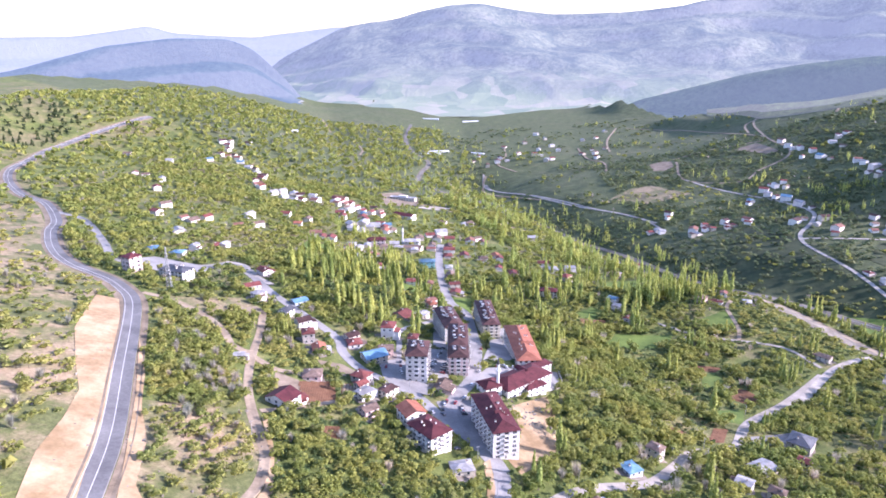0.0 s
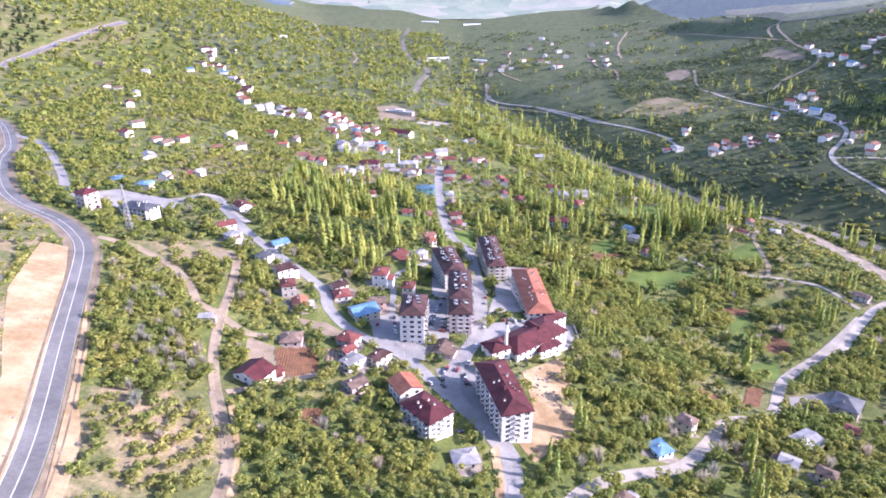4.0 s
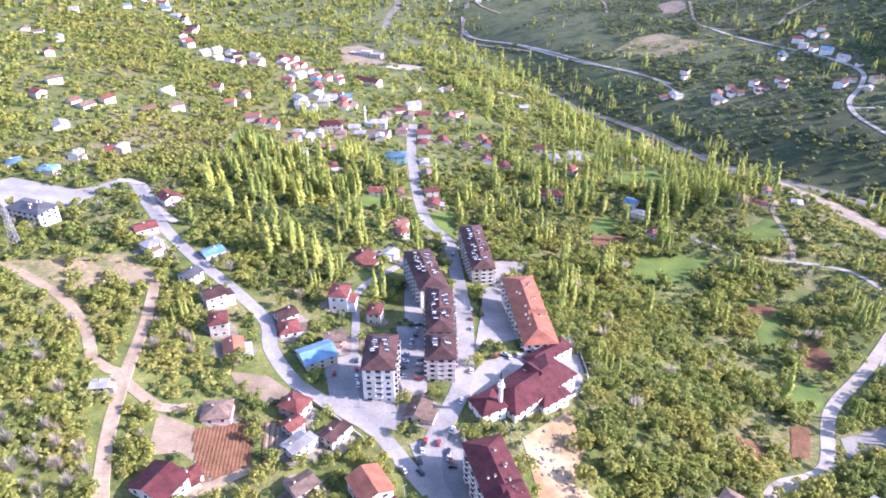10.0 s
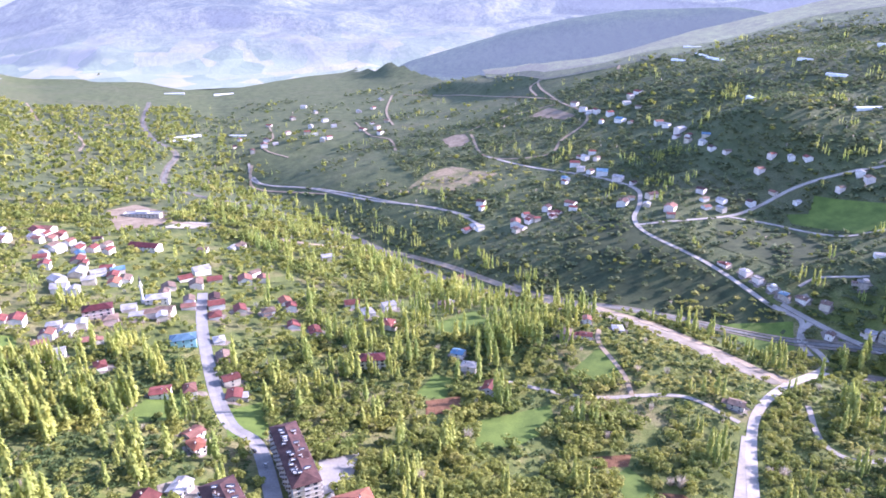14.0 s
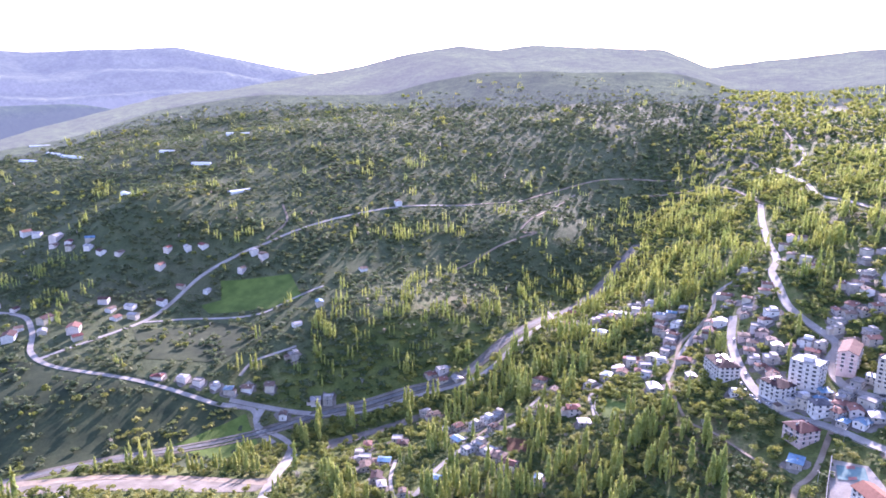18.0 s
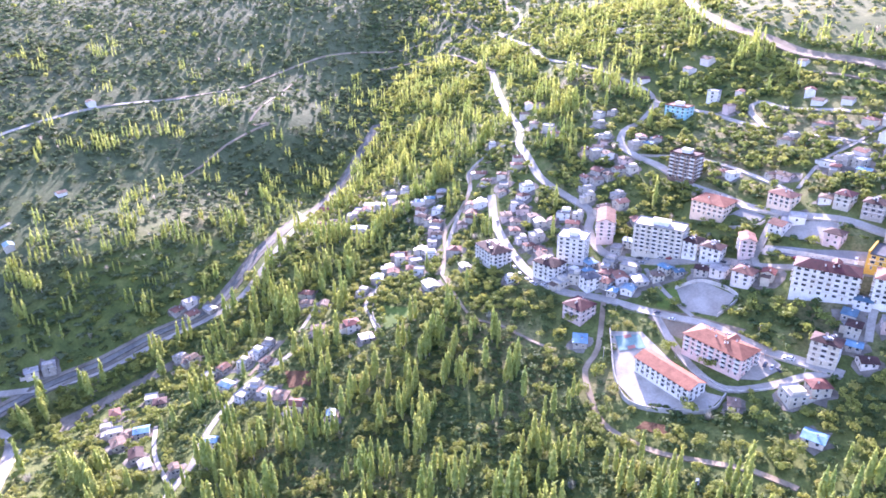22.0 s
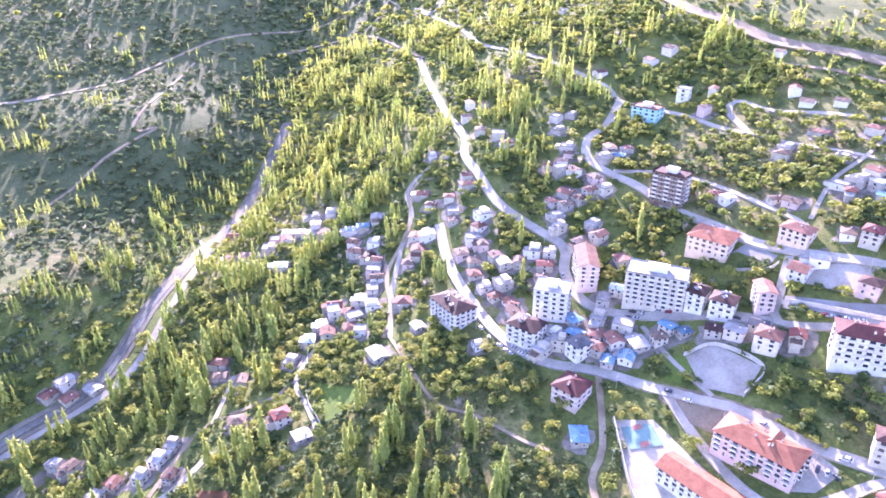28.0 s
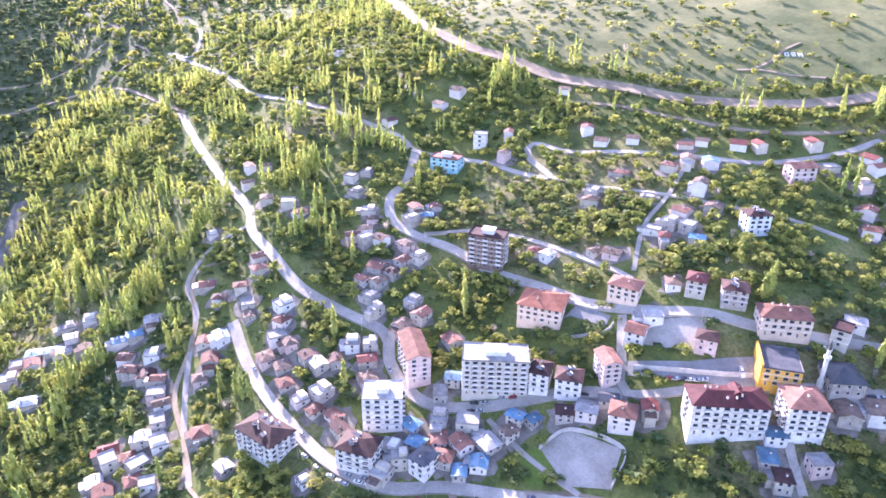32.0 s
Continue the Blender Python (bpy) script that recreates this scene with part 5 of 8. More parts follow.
block(470.9, 64.3, 23.3, 14, -129, 10, "hip", "peach", "rust")
block(534.6, 108, 16.2, 12, -149, 8, "hip", "peach", "rust")
block(511.8, 80.6, 9.7, 11, -144, 8, "hip", "cream", "maroon")
block(495.4, 71.2, 12.3, 11, -137, 9, "hip", "stone", "brown")
block(527.3, 20.4, 13.2, 11, -115, 11, "hip", "blueband", "brown")
block(717.7, 114.4, 21.1, 13, -143, 9, "flat", "cyan", "rust")
block(451.6, 45.2, 8, 10, -158, 9, "flat", "cream", "brown")
block(511, 120.9, 9.3, 11, -149, 6, "gable", "white", "rust")
block(484.5, 100.3, 9.9, 9, -144, 7, "hip", "rose", "brown")
block(726.2, 80.6, 9.5, 8, -134, 10, "flat", "white", "tin")
block(548, -43.8, 15.8, 11, -112, 9, "gable", "rose", "rust")
block(517.4, 240.4, 9.4, 11, -157, 9, "hip", "white", "slate")
block(481.8, 154.1, 11.9, 11, -139, 8, "hip", "pinkish", "rust")
block(-82.2, 818.2, 21.8, 12, 4, 9, "hip", "rose", "maroon")
block(115.7, 707.8, 19.7, 11, -13, 8, "hip", "white", "maroon")
block(-71.3, 1206.8, 46.9, 12, -18, 5, "flat", "cream", "tin")
block(-60, 1041.3, 33.9, 14, -31, 6, "gable", "white", "maroon")
block(-40, 854.4, 19.6, 12, -4, 6, "hip", "white", "tin", minaret=True)
block(-18.3, 756.6, 18.1, 11, 0, 7, "hip", "cyan", "tinblue")
block(408.3, 143.2, 13.8, 10, -132, 13, "hip", "cream", "brown")
house(6, 270, 9, 7.7, 166, 3.5, "tinblue")
house(108, 340, 10, 8.7, 114, 3.5, "tinblue")
house(176, 343, 9, 8.3, 142, 5.5, "tin")
house(192, 336, 9, 6.7, 142, 5.5, "old")
house(129, 363, 9, 7.4, 136, 8, "old")
house(198, 367, 14, 12, 28, 5, "tin")
house(10, 307, 11, 9.4, 12, 3.5, "tin")
house(232, 381, 8, 6.5, 137, 5.5, "red")
house(79, 297, 8, 6.7, 39, 3.5, "old")
house(46, 258, 11, 8.2, 141, 3, "rust")
house(53, 267, 9, 7.5, 59, 3.5, "old")
house(244, 409, 16, 15, 50, 8, "slate")
house(-42, 348, 9, 7.7, 39, 5, "old")
house(0, 397, 12, 8.8, 72, 3, "old")
house(-34, 376, 9.1, 6.9, 54, 5.5, "brown")
house(-47, 368, 8.9, 7.2, 48, 5, "tin")
house(-80, 348, 6, 5.4, 36, 3, "red")
house(-50, 379, 7, 6, 47, 5, "red")
house(-51, 391, 10, 9.5, 150, 5.5, "red")
house(-80, 383, 11, 10, 5, 3.5, "old")
house(-40, 443, 9.9, 7.8, 9, 5.5, "old")
house(449, 410, 5.6, 4.7, 1, 4.8, "tinblue")
house(-22, 470, 9, 7.1, 81, 7, "red")
house(-84, 428, 11, 8.7, 106, 3.5, "orange")
house(-126, 389, 6, 4.8, 4, 3, "tin")
house(-63, 450, 10, 9.6, 107, 3.5, "red")
house(465, 433, 8.2, 6.6, 77, 4.4, "red")
house(-66, 460, 9.4, 7.9, 38, 5, "brown")
house(-41, 481, 12, 9.7, 84, 10, "red")
house(393, 196, 7.4, 5.5, 158, 3.1, "red")
house(-94, 443, 10, 8.2, 105, 8, "red")
house(431, 500, 5.6, 5.1, 29, 4.4, "old")
house(448, 482, 6.5, 5.5, 89, 4.8, "tinblue")
house(467, 258, 11, 8.2, 166, 3.5, "tinblue")
house(362, 171, 9.8, 8.6, 48, 3.1, "tinblue")
house(478, 446, 11, 10, 79, 3.1, "red")
house(389, 168, 11, 9.9, 3, 5.3, "brown")
house(-102, 466, 10, 9.2, 34, 7, "brown")
house(486, 454, 9, 7.8, 68, 2.6, "brown")
house(439, 520, 8.1, 6, 31, 4.8, "red")
house(389, 156, 10, 8.1, 88, 6.2, "red")
house(488, 472, 7.8, 7.3, 56, 4.8, "old")
house(495, 465, 9.3, 7.1, 166, 4.8, "red")
house(521, 392, 8.6, 8.1, 109, 2.6, "tin")
house(-34, 539, 13, 12, 59, 3, "red")
house(452, 530, 9.5, 7.8, 21, 4.4, "red")
house(-18, 553, 11, 8.4, 58, 3.5, "tin")
house(-118, 484, 9.4, 8, 60, 5, "slate")
house(357, 586, 11, 8.1, 130, 4.8, "red")
house(506, 228, 7.4, 6.3, 145, 3.5, "tinblue")
house(539, 403, 10, 8.7, 113, 6.2, "red")
house(524, 259, 8.8, 8, 121, 4.4, "brown")
house(505, 218, 8.4, 7.8, 141, 3.5, "tinblue")
house(524, 463, 7.6, 5.6, 152, 4.8, "brown")
house(512, 488, 9.3, 7.6, 60, 2.6, "tinblue")
house(525, 249, 8.4, 6.1, 67, 7, "tin")
house(399, 126, 8.4, 7.3, 81, 3.1, "brown")
house(516, 231, 9.1, 8.2, 44, 4.8, "red")
house(541, 291, 6.5, 5.2, 10, 3.1, "red")
house(478, 536, 9.1, 7, 104, 4.8, "tinblue")
house(-114, 512, 11, 8.7, 38, 3.5, "tinblue")
house(469, 548, 9.3, 8.1, 31, 4.4, "orange")
house(411, 126, 7.4, 6.9, 54, 2.6, "tinblue")
house(518, 220, 9.8, 8.1, 3, 4.4, "red")
house(512, 209, 11, 9.3, 4, 3.5, "tin")
house(535, 249, 9.5, 8.2, 37, 3.1, "old")
house(531, 237, 8.4, 7.6, 31, 2.6, "tinblue")
house(550, 429, 9.3, 7.9, 96, 4.4, "red")
house(479, 547, 8.2, 7.2, 21, 2.6, "old")
house(527, 227, 9.3, 7.1, 149, 3.1, "rust")
house(420, 122, 8.4, 7.1, 139, 6.2, "red")
house(510, 198, 7.4, 6.4, 95, 4.8, "red")
house(563, 346, 12, 9.3, 19, 3.5, "tin")
house(534, 481, 7.8, 7.4, 151, 4.8, "red")
house(-10, 596, 9.6, 7.6, 116, 5, "orange")
house(-145, 509, 9.8, 7.8, 52, 5.5, "tin")
house(543, 473, 9.5, 7.9, 149, 4.8, "brown")
house(527, 211, 11, 8.6, 54, 4.4, "old")
house(430, 119, 9.3, 7.1, 139, 4.4, "tinblue")
house(541, 235, 8.7, 7.7, 22, 3.1, "tinblue")
house(509, 185, 6.5, 5.5, 100, 3.5, "tinblue")
house(484, 556, 9.1, 6.7, 107, 4.8, "brown")
house(515, 191, 8, 6, 27, 4.8, "tinblue")
house(536, 222, 9, 7.9, 142, 4.8, "brown")
house(557, 266, 8.8, 6.5, 6, 4.4, "brown")
house(502, 172, 8.3, 7.5, 56, 4.8, "brown")
house(551, 466, 7.8, 7.3, 160, 4.8, "tin")
house(537, 497, 8.1, 6.5, 149, 4.8, "rust")
house(496, 163, 10, 9.3, 40, 4.8, "tin")
house(532, 506, 8.5, 6.9, 54, 4.8, "tin")
house(416, 105, 8.4, 7.4, 63, 6.2, "red")
house(574, 320, 7.5, 6.6, 17, 2.6, "tin")
house(477, 142, 7.5, 7.2, 143, 4.8, "orange")
house(513, 536, 8.2, 7.3, 105, 4.8, "brown")
house(435, 109, 9, 7, 52, 4.8, "tinblue")
house(494, 152, 9.3, 7.1, 50, 3.1, "slate")
house(492, 565, 7.9, 7.2, 21, 4.4, "old")
house(567, 265, 8.5, 6.5, 18, 2.6, "rust")
house(-12, 614, 9.6, 8.8, 38, 3, "rust")
house(549, 214, 9.1, 7.2, 148, 4.4, "red")
house(576, 272, 7.8, 6.3, 105, 3.1, "rust")
house(522, 545, 8.3, 7.7, 106, 4.8, "brown")
house(-156, 531, 12, 9.3, 30, 3.5, "red")
house(593, 354, 7.7, 6.9, 81, 4.4, "brown")
house(592, 398, 9.5, 8.2, 153, 2.6, "old")
house(553, 204, 8, 7.3, 50, 4.8, "tinblue")
house(511, 567, 8.5, 6.4, 23, 4.4, "rust")
house(587, 276, 8.1, 6.9, 100, 3.1, "brown")
house(584, 265, 10, 9.4, 104, 4.8, "old")
house(590, 429, 8.3, 6.6, 173, 4.4, "red")
house(191, 654, 12, 10, 51, 5, "red")
house(600, 360, 7.7, 7.3, 3, 4.4, "rust")
house(578, 242, 9.1, 8.5, 179, 4.4, "old")
house(603, 325, 8.9, 8.2, 172, 4.4, "red")
house(605, 374, 9.5, 8.8, 176, 4.8, "rust")
house(605, 386, 9.4, 7, 172, 4.8, "tinblue")
house(425, 75, 11, 10, 138, 4.4, "old")
house(610, 356, 9.8, 7.8, 108, 4.8, "brown")
house(589, 237, 9.9, 7.7, 73, 4.8, "red")
house(603, 279, 9, 7.5, 2, 3.1, "rust")
house(564, 528, 8.4, 6.5, 141, 6.2, "old")
house(418, 62, 13, 12, 52, 5.3, "old")
house(604, 444, 8.1, 6.5, 81, 3.1, "old")
house(616, 377, 8.9, 7.7, 180, 4.4, "tin")
house(602, 260, 8.8, 7.6, 6, 4.8, "red")
house(599, 251, 7.5, 6, 161, 4.4, "brown")
house(617, 344, 10, 9, 0, 3.1, "old")
house(620, 359, 8, 6.4, 2, 2.6, "rust")
house(576, 192, 8.9, 8.1, 180, 3.1, "rust")
house(598, 231, 7.9, 7.4, 66, 4.8, "tin")
house(624, 369, 9.3, 7.9, 7, 7, "red")
house(570, 538, 8.7, 6.9, 60, 4.8, "tin")
house(611, 263, 7.9, 7.3, 9, 4.4, "brown")
house(513, 109, 9.9, 8.1, 57, 4.4, "red")
house(604, 239, 8.8, 7.9, 154, 4.8, "brown")
house(626, 351, 8.2, 7.2, 167, 4.8, "tin")
house(616, 276, 9.6, 8.7, 179, 2.6, "red")
house(616, 445, 9.3, 7.1, 75, 4.8, "rust")
house(13, 667, 11, 9.7, 81, 3.5, "red")
house(-157, 575, 12, 9.3, 133, 5.5, "red")
house(632, 342, 9.7, 7.6, 175, 4.8, "red")
house(600, 211, 8.9, 6.7, 117, 4.8, "old")
house(188, 688, 12, 8.6, 145, 5, "tin")
house(626, 282, 9.5, 8.8, 4, 4.4, "red")
house(635, 368, 9.4, 7.6, 89, 3.1, "red")
house(627, 268, 8.9, 6.6, 180, 4.4, "old")
house(600, 198, 10, 8.2, 115, 4.8, "rust")
house(-14, 671, 11, 7.8, 93, 5.5, "rust")
house(-31, 668, 12, 9.4, 175, 5, "red")
house(642, 338, 8.7, 6.3, 88, 4.8, "red")
house(300, 703, 10, 7.7, 147, 3, "red")
house(643, 316, 7.8, 7.4, 81, 3.1, "red")
house(636, 272, 10, 8.8, 87, 4.8, "tin")
house(618, 218, 7.5, 7, 107, 4.8, "tin")
house(522, 87, 9.5, 7.3, 142, 3.1, "old")
house(12, 688, 11, 8.5, 13, 5.5, "red")
house(334, 707, 10, 8.9, 67, 2.6, "red")
house(285, 709, 12, 8.7, 55, 5, "old")
house(612, 197, 8.9, 8, 115, 3.1, "red")
house(650, 308, 9.6, 8.8, 164, 4.8, "rust")
house(653, 339, 9.9, 8.2, 74, 4.8, "old")
house(187, 710, 9.6, 8.3, 138, 5, "tinblue")
house(645, 266, 8.8, 7.5, 119, 4.4, "rust")
house(630, 217, 10, 8.9, 28, 2.6, "old")
house(454, 31, 9.3, 8, 36, 4.4, "tin")
house(663, 336, 7.9, 5.8, 64, 4.4, "rust")
house(662, 298, 10, 7.8, 179, 4.4, "tinblue")
house(625, 528, 9.5, 8, 50, 2.6, "tin")
house(636, 208, 8.7, 7.2, 109, 4.4, "old")
house(656, 261, 10, 9.1, 104, 4.4, "tin")
house(620, 542, 9.4, 8.4, 136, 2.6, "red")
house(562, 94, 9.5, 7.7, 28, 3.1, "old")
house(317, 730, 8.3, 7.1, 64, 4.8, "rust")
house(644, 215, 8.1, 6, 20, 3.1, "rust")
house(669, 307, 8.4, 7.8, 159, 2.6, "rust")
house(665, 280, 7.6, 6.4, 173, 2.6, "old")
house(638, 198, 7.8, 7.1, 23, 4.8, "red")
house(673, 341, 10, 9.2, 146, 3.1, "brown")
house(571, 99, 8, 6, 93, 2.6, "old")
house(589, 119, 7.7, 6.6, 102, 4.4, "red")
house(623, 555, 9.2, 8.2, 143, 2.6, "rust")
house(598, 121, 7.8, 6.8, 25, 2.6, "red")
house(648, 203, 10, 9.3, 33, 3.1, "rust")
house(642, 189, 8.9, 6.7, 113, 4.8, "rust")
house(631, 546, 9.9, 7.5, 141, 4.8, "tin")
house(550, 67, 7.8, 6, 140, 4.4, "red")
house(532, 663, 8, 6.4, 25, 4.4, "red")
house(565, 635, 10, 9, 22, 4.8, "brown")
house(675, 278, 9.6, 7.7, 173, 2.6, "old")
house(640, 179, 8.3, 7.8, 22, 4.4, "old")
house(684, 348, 9.4, 7.8, 55, 4.8, "brown")
house(538, 54, 8.6, 6.8, 42, 3.1, "tinblue")
house(559, 645, 8.9, 8.4, 120, 4.8, "red")
house(687, 335, 9.1, 8.1, 71, 3.1, "brown")
house(560, 66, 9.6, 7, 29, 3.1, "red")
house(9, 730, 12, 9.7, 91, 3, "old")
house(548, 51, 8.5, 7.7, 109, 4.8, "brown")
house(653, 181, 9.2, 6.7, 13, 4.8, "old")
house(557, 56, 8.9, 8.2, 18, 4.4, "old")
house(697, 349, 8.9, 8.3, 61, 4.8, "red")
house(690, 278, 7.6, 6.8, 79, 4.4, "rust")
house(-70, 714, 9.6, 7.2, 103, 3.5, "red")
house(694, 291, 7.7, 6.6, 64, 3.1, "brown")
house(666, 192, 8.8, 8.1, 17, 4.8, "brown")
house(670, 201, 8.4, 6, 103, 7, "old")
house(694, 264, 9.8, 7.2, 99, 4.4, "rust")
house(-244, 608, 11, 9.8, 176, 5, "tinblue")
house(679, 206, 9, 7, 77, 4.8, "brown")
house(562, 41, 10, 8.2, 14, 2.6, "rust")
house(712, 341, 9, 7.1, 89, 4.8, "tinblue")
house(710, 406, 11, 9.1, 82, 2.6, "tinblue")
house(682, 196, 8.6, 7, 76, 3.1, "old")
house(552, 26, 9.5, 8.9, 111, 4.4, "orange")
house(704, 262, 7.9, 7.1, 97, 4.8, "rust")
house(716, 350, 9, 7.6, 86, 4.4, "tinblue")
house(552, 690, 10, 8.4, 28, 4.8, "old")
house(713, 294, 9.2, 8.2, 78, 2.6, "rust")
house(717, 330, 9.7, 7.9, 174, 3.1, "tin")
house(673, 167, 10, 7.9, 11, 4.4, "brown")
house(608, 71, 8.6, 7.9, 126, 4.8, "old")
house(7, 761, 10, 8.3, 92, 3, "tin")
house(586, 45, 7.4, 5.8, 126, 2.6, "old")
house(688, 188, 7.6, 5.9, 67, 3.1, "old")
house(541, 707, 10, 9, 107, 2.6, "old")
house(673, 155, 8.4, 7.3, 52, 2.6, "tinblue")
house(83, 774, 13, 9.1, 90, 3, "red")
house(147, 778, 12, 9.7, 52, 5.5, "red")
house(529, 719, 8.4, 7.7, 22, 4.4, "tinblue")
house(-99, 733, 12, 11, 4, 5, "tin")
house(729, 370, 7.6, 7.1, 179, 4.8, "old")
house(682, 159, 9.2, 7.7, 177, 4.8, "rust")
house(616, 64, 8.8, 7.3, 29, 2.6, "brown")
house(-271, 618, 10, 9.1, 119, 3, "tinblue")
house(678, 146, 7.8, 6.9, 160, 2.6, "rust")
house(571, 18, 9.3, 7.8, 121, 7.9, "old")
house(698, 186, 9.7, 8, 57, 2.6, "brown")
house(492, -37, 9.7, 8.9, 26, 4.8, "rust")
house(527, 732, 7.7, 5.8, 179, 2.6, "brown")
house(-243, 646, 9.6, 7.2, 85, 5.5, "tin")
house(67, 787, 9.7, 8.4, 84, 3.5, "red")
house(592, 688, 9.9, 9, 142, 4.8, "old")
house(741, 382, 8.3, 7.1, 88, 3.1, "tin")
house(739, 415, 11, 9.4, 81, 4.4, "old")
house(743, 401, 9, 8.2, 4, 4.4, "rust")
house(726, 225, 9.7, 8.8, 96, 2.6, "rust")
house(522, 747, 8.6, 6.7, 93, 4.8, "brown")
house(-223, 674, 10, 8.3, 79, 5.5, "tin")
house(741, 435, 9.3, 8.1, 169, 3.1, "old")
house(-82, 762, 9.7, 9.1, 7, 3.5, "rust")
house(-231, 669, 10, 9.3, 66, 3, "red")
house(748, 389, 9.8, 7.3, 86, 3.1, "tinblue")
house(749, 377, 7.6, 6.7, 86, 4.8, "tin")
house(619, 38, 9.1, 7.3, 39, 2.6, "rust")
house(136, 805, 13, 10, 95, 5.5, "tin")
house(504, -50, 9.8, 8.5, 113, 4.8, "red")
house(745, 448, 8.9, 8.1, 169, 2.6, "rust")
house(601, 14, 9.3, 7.2, 23, 4.8, "rust")
house(-113, 756, 10, 8.3, 5, 3, "rust")
house(722, 185, 9.4, 7.7, 30, 3.1, "tin")
house(754, 400, 8.6, 7.7, 82, 4.4, "tinblue")
house(755, 411, 8.7, 7.2, 175, 2.6, "red")
house(519, 762, 8.8, 7.3, 98, 4.8, "red")
house(759, 364, 8.9, 8.4, 173, 2.6, "tin")
house(741, 228, 10, 8.8, 71, 4.8, "old")
house(588, -9, 10, 9.7, 138, 4.4, "tinblue")
house(599, 0, 9.9, 8.9, 134, 4.8, "old")
house(215, 822, 13, 10, 36, 5, "old")
house(766, 378, 9.4, 7.5, 95, 2.6, "old")
house(760, 278, 7.7, 6.4, 3, 2.6, "brown")
house(-110, 770, 10, 9.6, 84, 5.5, "rust")
house(50, 816, 11, 9.9, 3, 5.5, "old")
house(160, 823, 12, 9.6, 4, 5.5, "tin")
house(740, 181, 8.1, 7.5, 36, 4.8, "brown")
house(-100, 783, 13, 9.6, 85, 3, "tin")
house(6, 815, 12, 10, 90, 3, "red")
house(760, 238, 8.6, 8, 166, 4.8, "old")
house(512, 784, 8.4, 7.5, 106, 2.6, "red")
house(520, -68, 8.2, 7.3, 154, 4.8, "old")
house(71, 827, 9.9, 8.6, 86, 5.5, "red")
house(-35, 811, 10, 8.4, 94, 5.5, "tin")
house(741, 168, 7.7, 7.2, 48, 2.6, "old")
house(127, 832, 13, 11, 174, 5, "red")
house(-91, 794, 10, 7.8, 90, 5.5, "tin")
house(-72, 804, 11, 9.6, 5, 5.5, "old")
house(27, 828, 13, 10, 92, 3.5, "red")
house(614, -13, 10, 7.8, 48, 2.6, "rust")
house(-109, 790, 10, 7.6, 0, 5, "tin")
house(698, 78, 8.4, 6.5, 108, 7, "old")
house(-54, 813, 10, 8.4, 177, 5, "tin")
house(543, -67, 9.7, 7.6, 68, 3.1, "old")
far_house(-44, 818, 9.9, 9, 177, 5, "old")
far_house(609, -23, 7.9, 5.9, 40, 3.1, "old")
far_house(643, 7, 8.2, 7.2, 39, 3.1, "old")
far_house(658, 22, 8.9, 7.9, 34, 2.6, "old")
far_house(-33, 822, 13, 12, 164, 5, "old")
far_house(638, 713, 8.4, 7.1, 144, 2.6, "tin")
far_house(592, -39, 9.7, 9.1, 39, 3.1, "red")
far_house(582, -47, 8.4, 6.8, 158, 4.8, "red")
far_house(8, 838, 13, 11, 2, 5, "red")
far_house(526, -89, 8, 7.1, 83, 4.4, "rust")
far_house(68, 846, 12, 9.9, 97, 3, "orange")
far_house(-15, 838, 11, 8, 179, 3, "rust")
far_house(-135, 799, 12, 11, 87, 5.5, "red")
far_house(677, 20, 9.2, 7.6, 149, 4.4, "red")
far_house(797, 449, 10, 8.8, 79, 3.1, "red")
far_house(-145, 796, 10, 9, 90, 5.5, "red")
far_house(564, -77, 9.8, 7.7, 156, 4.8, "red")
far_house(794, 242, 8.1, 6.2, 93, 4.8, "old")
far_house(535, -96, 9.7, 8.7, 178, 2.6, "red")
far_house(-61, 834, 11, 11, 2, 3.5, "tin")
far_house(-14, 848, 10, 8.6, 88, 5.5, "old")
far_house(7, 853, 12, 8.8, 88, 5.5, "brown")
far_house(719, 60, 8.3, 6.1, 140, 4.8, "rust")
far_house(-144, 806, 11, 8.5, 1, 3, "red")
far_house(-284, 714, 13, 12, 123, 3, "tin")
far_house(680, 710, 9.1, 7.1, 40, 4.8, "tinblue")
far_house(803, 225, 7.5, 6, 97, 4.8, "old")
far_house(-155, 813, 13, 11, 7, 5.5, "rust")
far_house(816, 234, 8.8, 6.6, 3, 4.8, "rust")
far_house(-35, 869, 10, 8, 82, 5.5, "old")
far_house(794, 124, 9.6, 8.1, 104, 3.1, "brown")
far_house(-244, 795, 9.8, 9.1, 23, 3, "rust")
far_house(-8, 897, 12, 11, 87, 5, "old")
far_house(730, 0, 7.5, 6.4, 31, 3.1, "old")
far_house(-32, 894, 12, 11, 97, 3, "old")
far_house(788, 81, 9.5, 8.3, 16, 3.1, "old")
far_house(-225, 814, 12, 8.6, 35, 5, "old")
far_house(37, 910, 13, 12, 89, 5, "rust")
far_house(-107, 878, 9.8, 7.8, 91, 5.5, "tin")
far_house(55, 916, 12, 11, 87, 3.5, "rust")
far_house(-6, 912, 9.6, 7.7, 90, 3, "rust")
far_house(792, 62, 10, 9.6, 26, 4.4, "old")
far_house(-119, 883, 12, 10, 173, 5.5, "tin")
far_house(9, 918, 13, 11, 0, 3, "red")
far_house(-186, 856, 9.4, 8.4, 179, 5, "orange")
far_house(-294, 784, 12, 12, 56, 3, "old")
far_house(275, 939, 12, 10, 6, 5, "rust")
far_house(-79, 908, 13, 10, 84, 3.5, "orange")
far_house(-121, 894, 13, 11, 176, 3.5, "tin")
far_house(775, 704, 8.6, 7.2, 142, 2.6, "old")
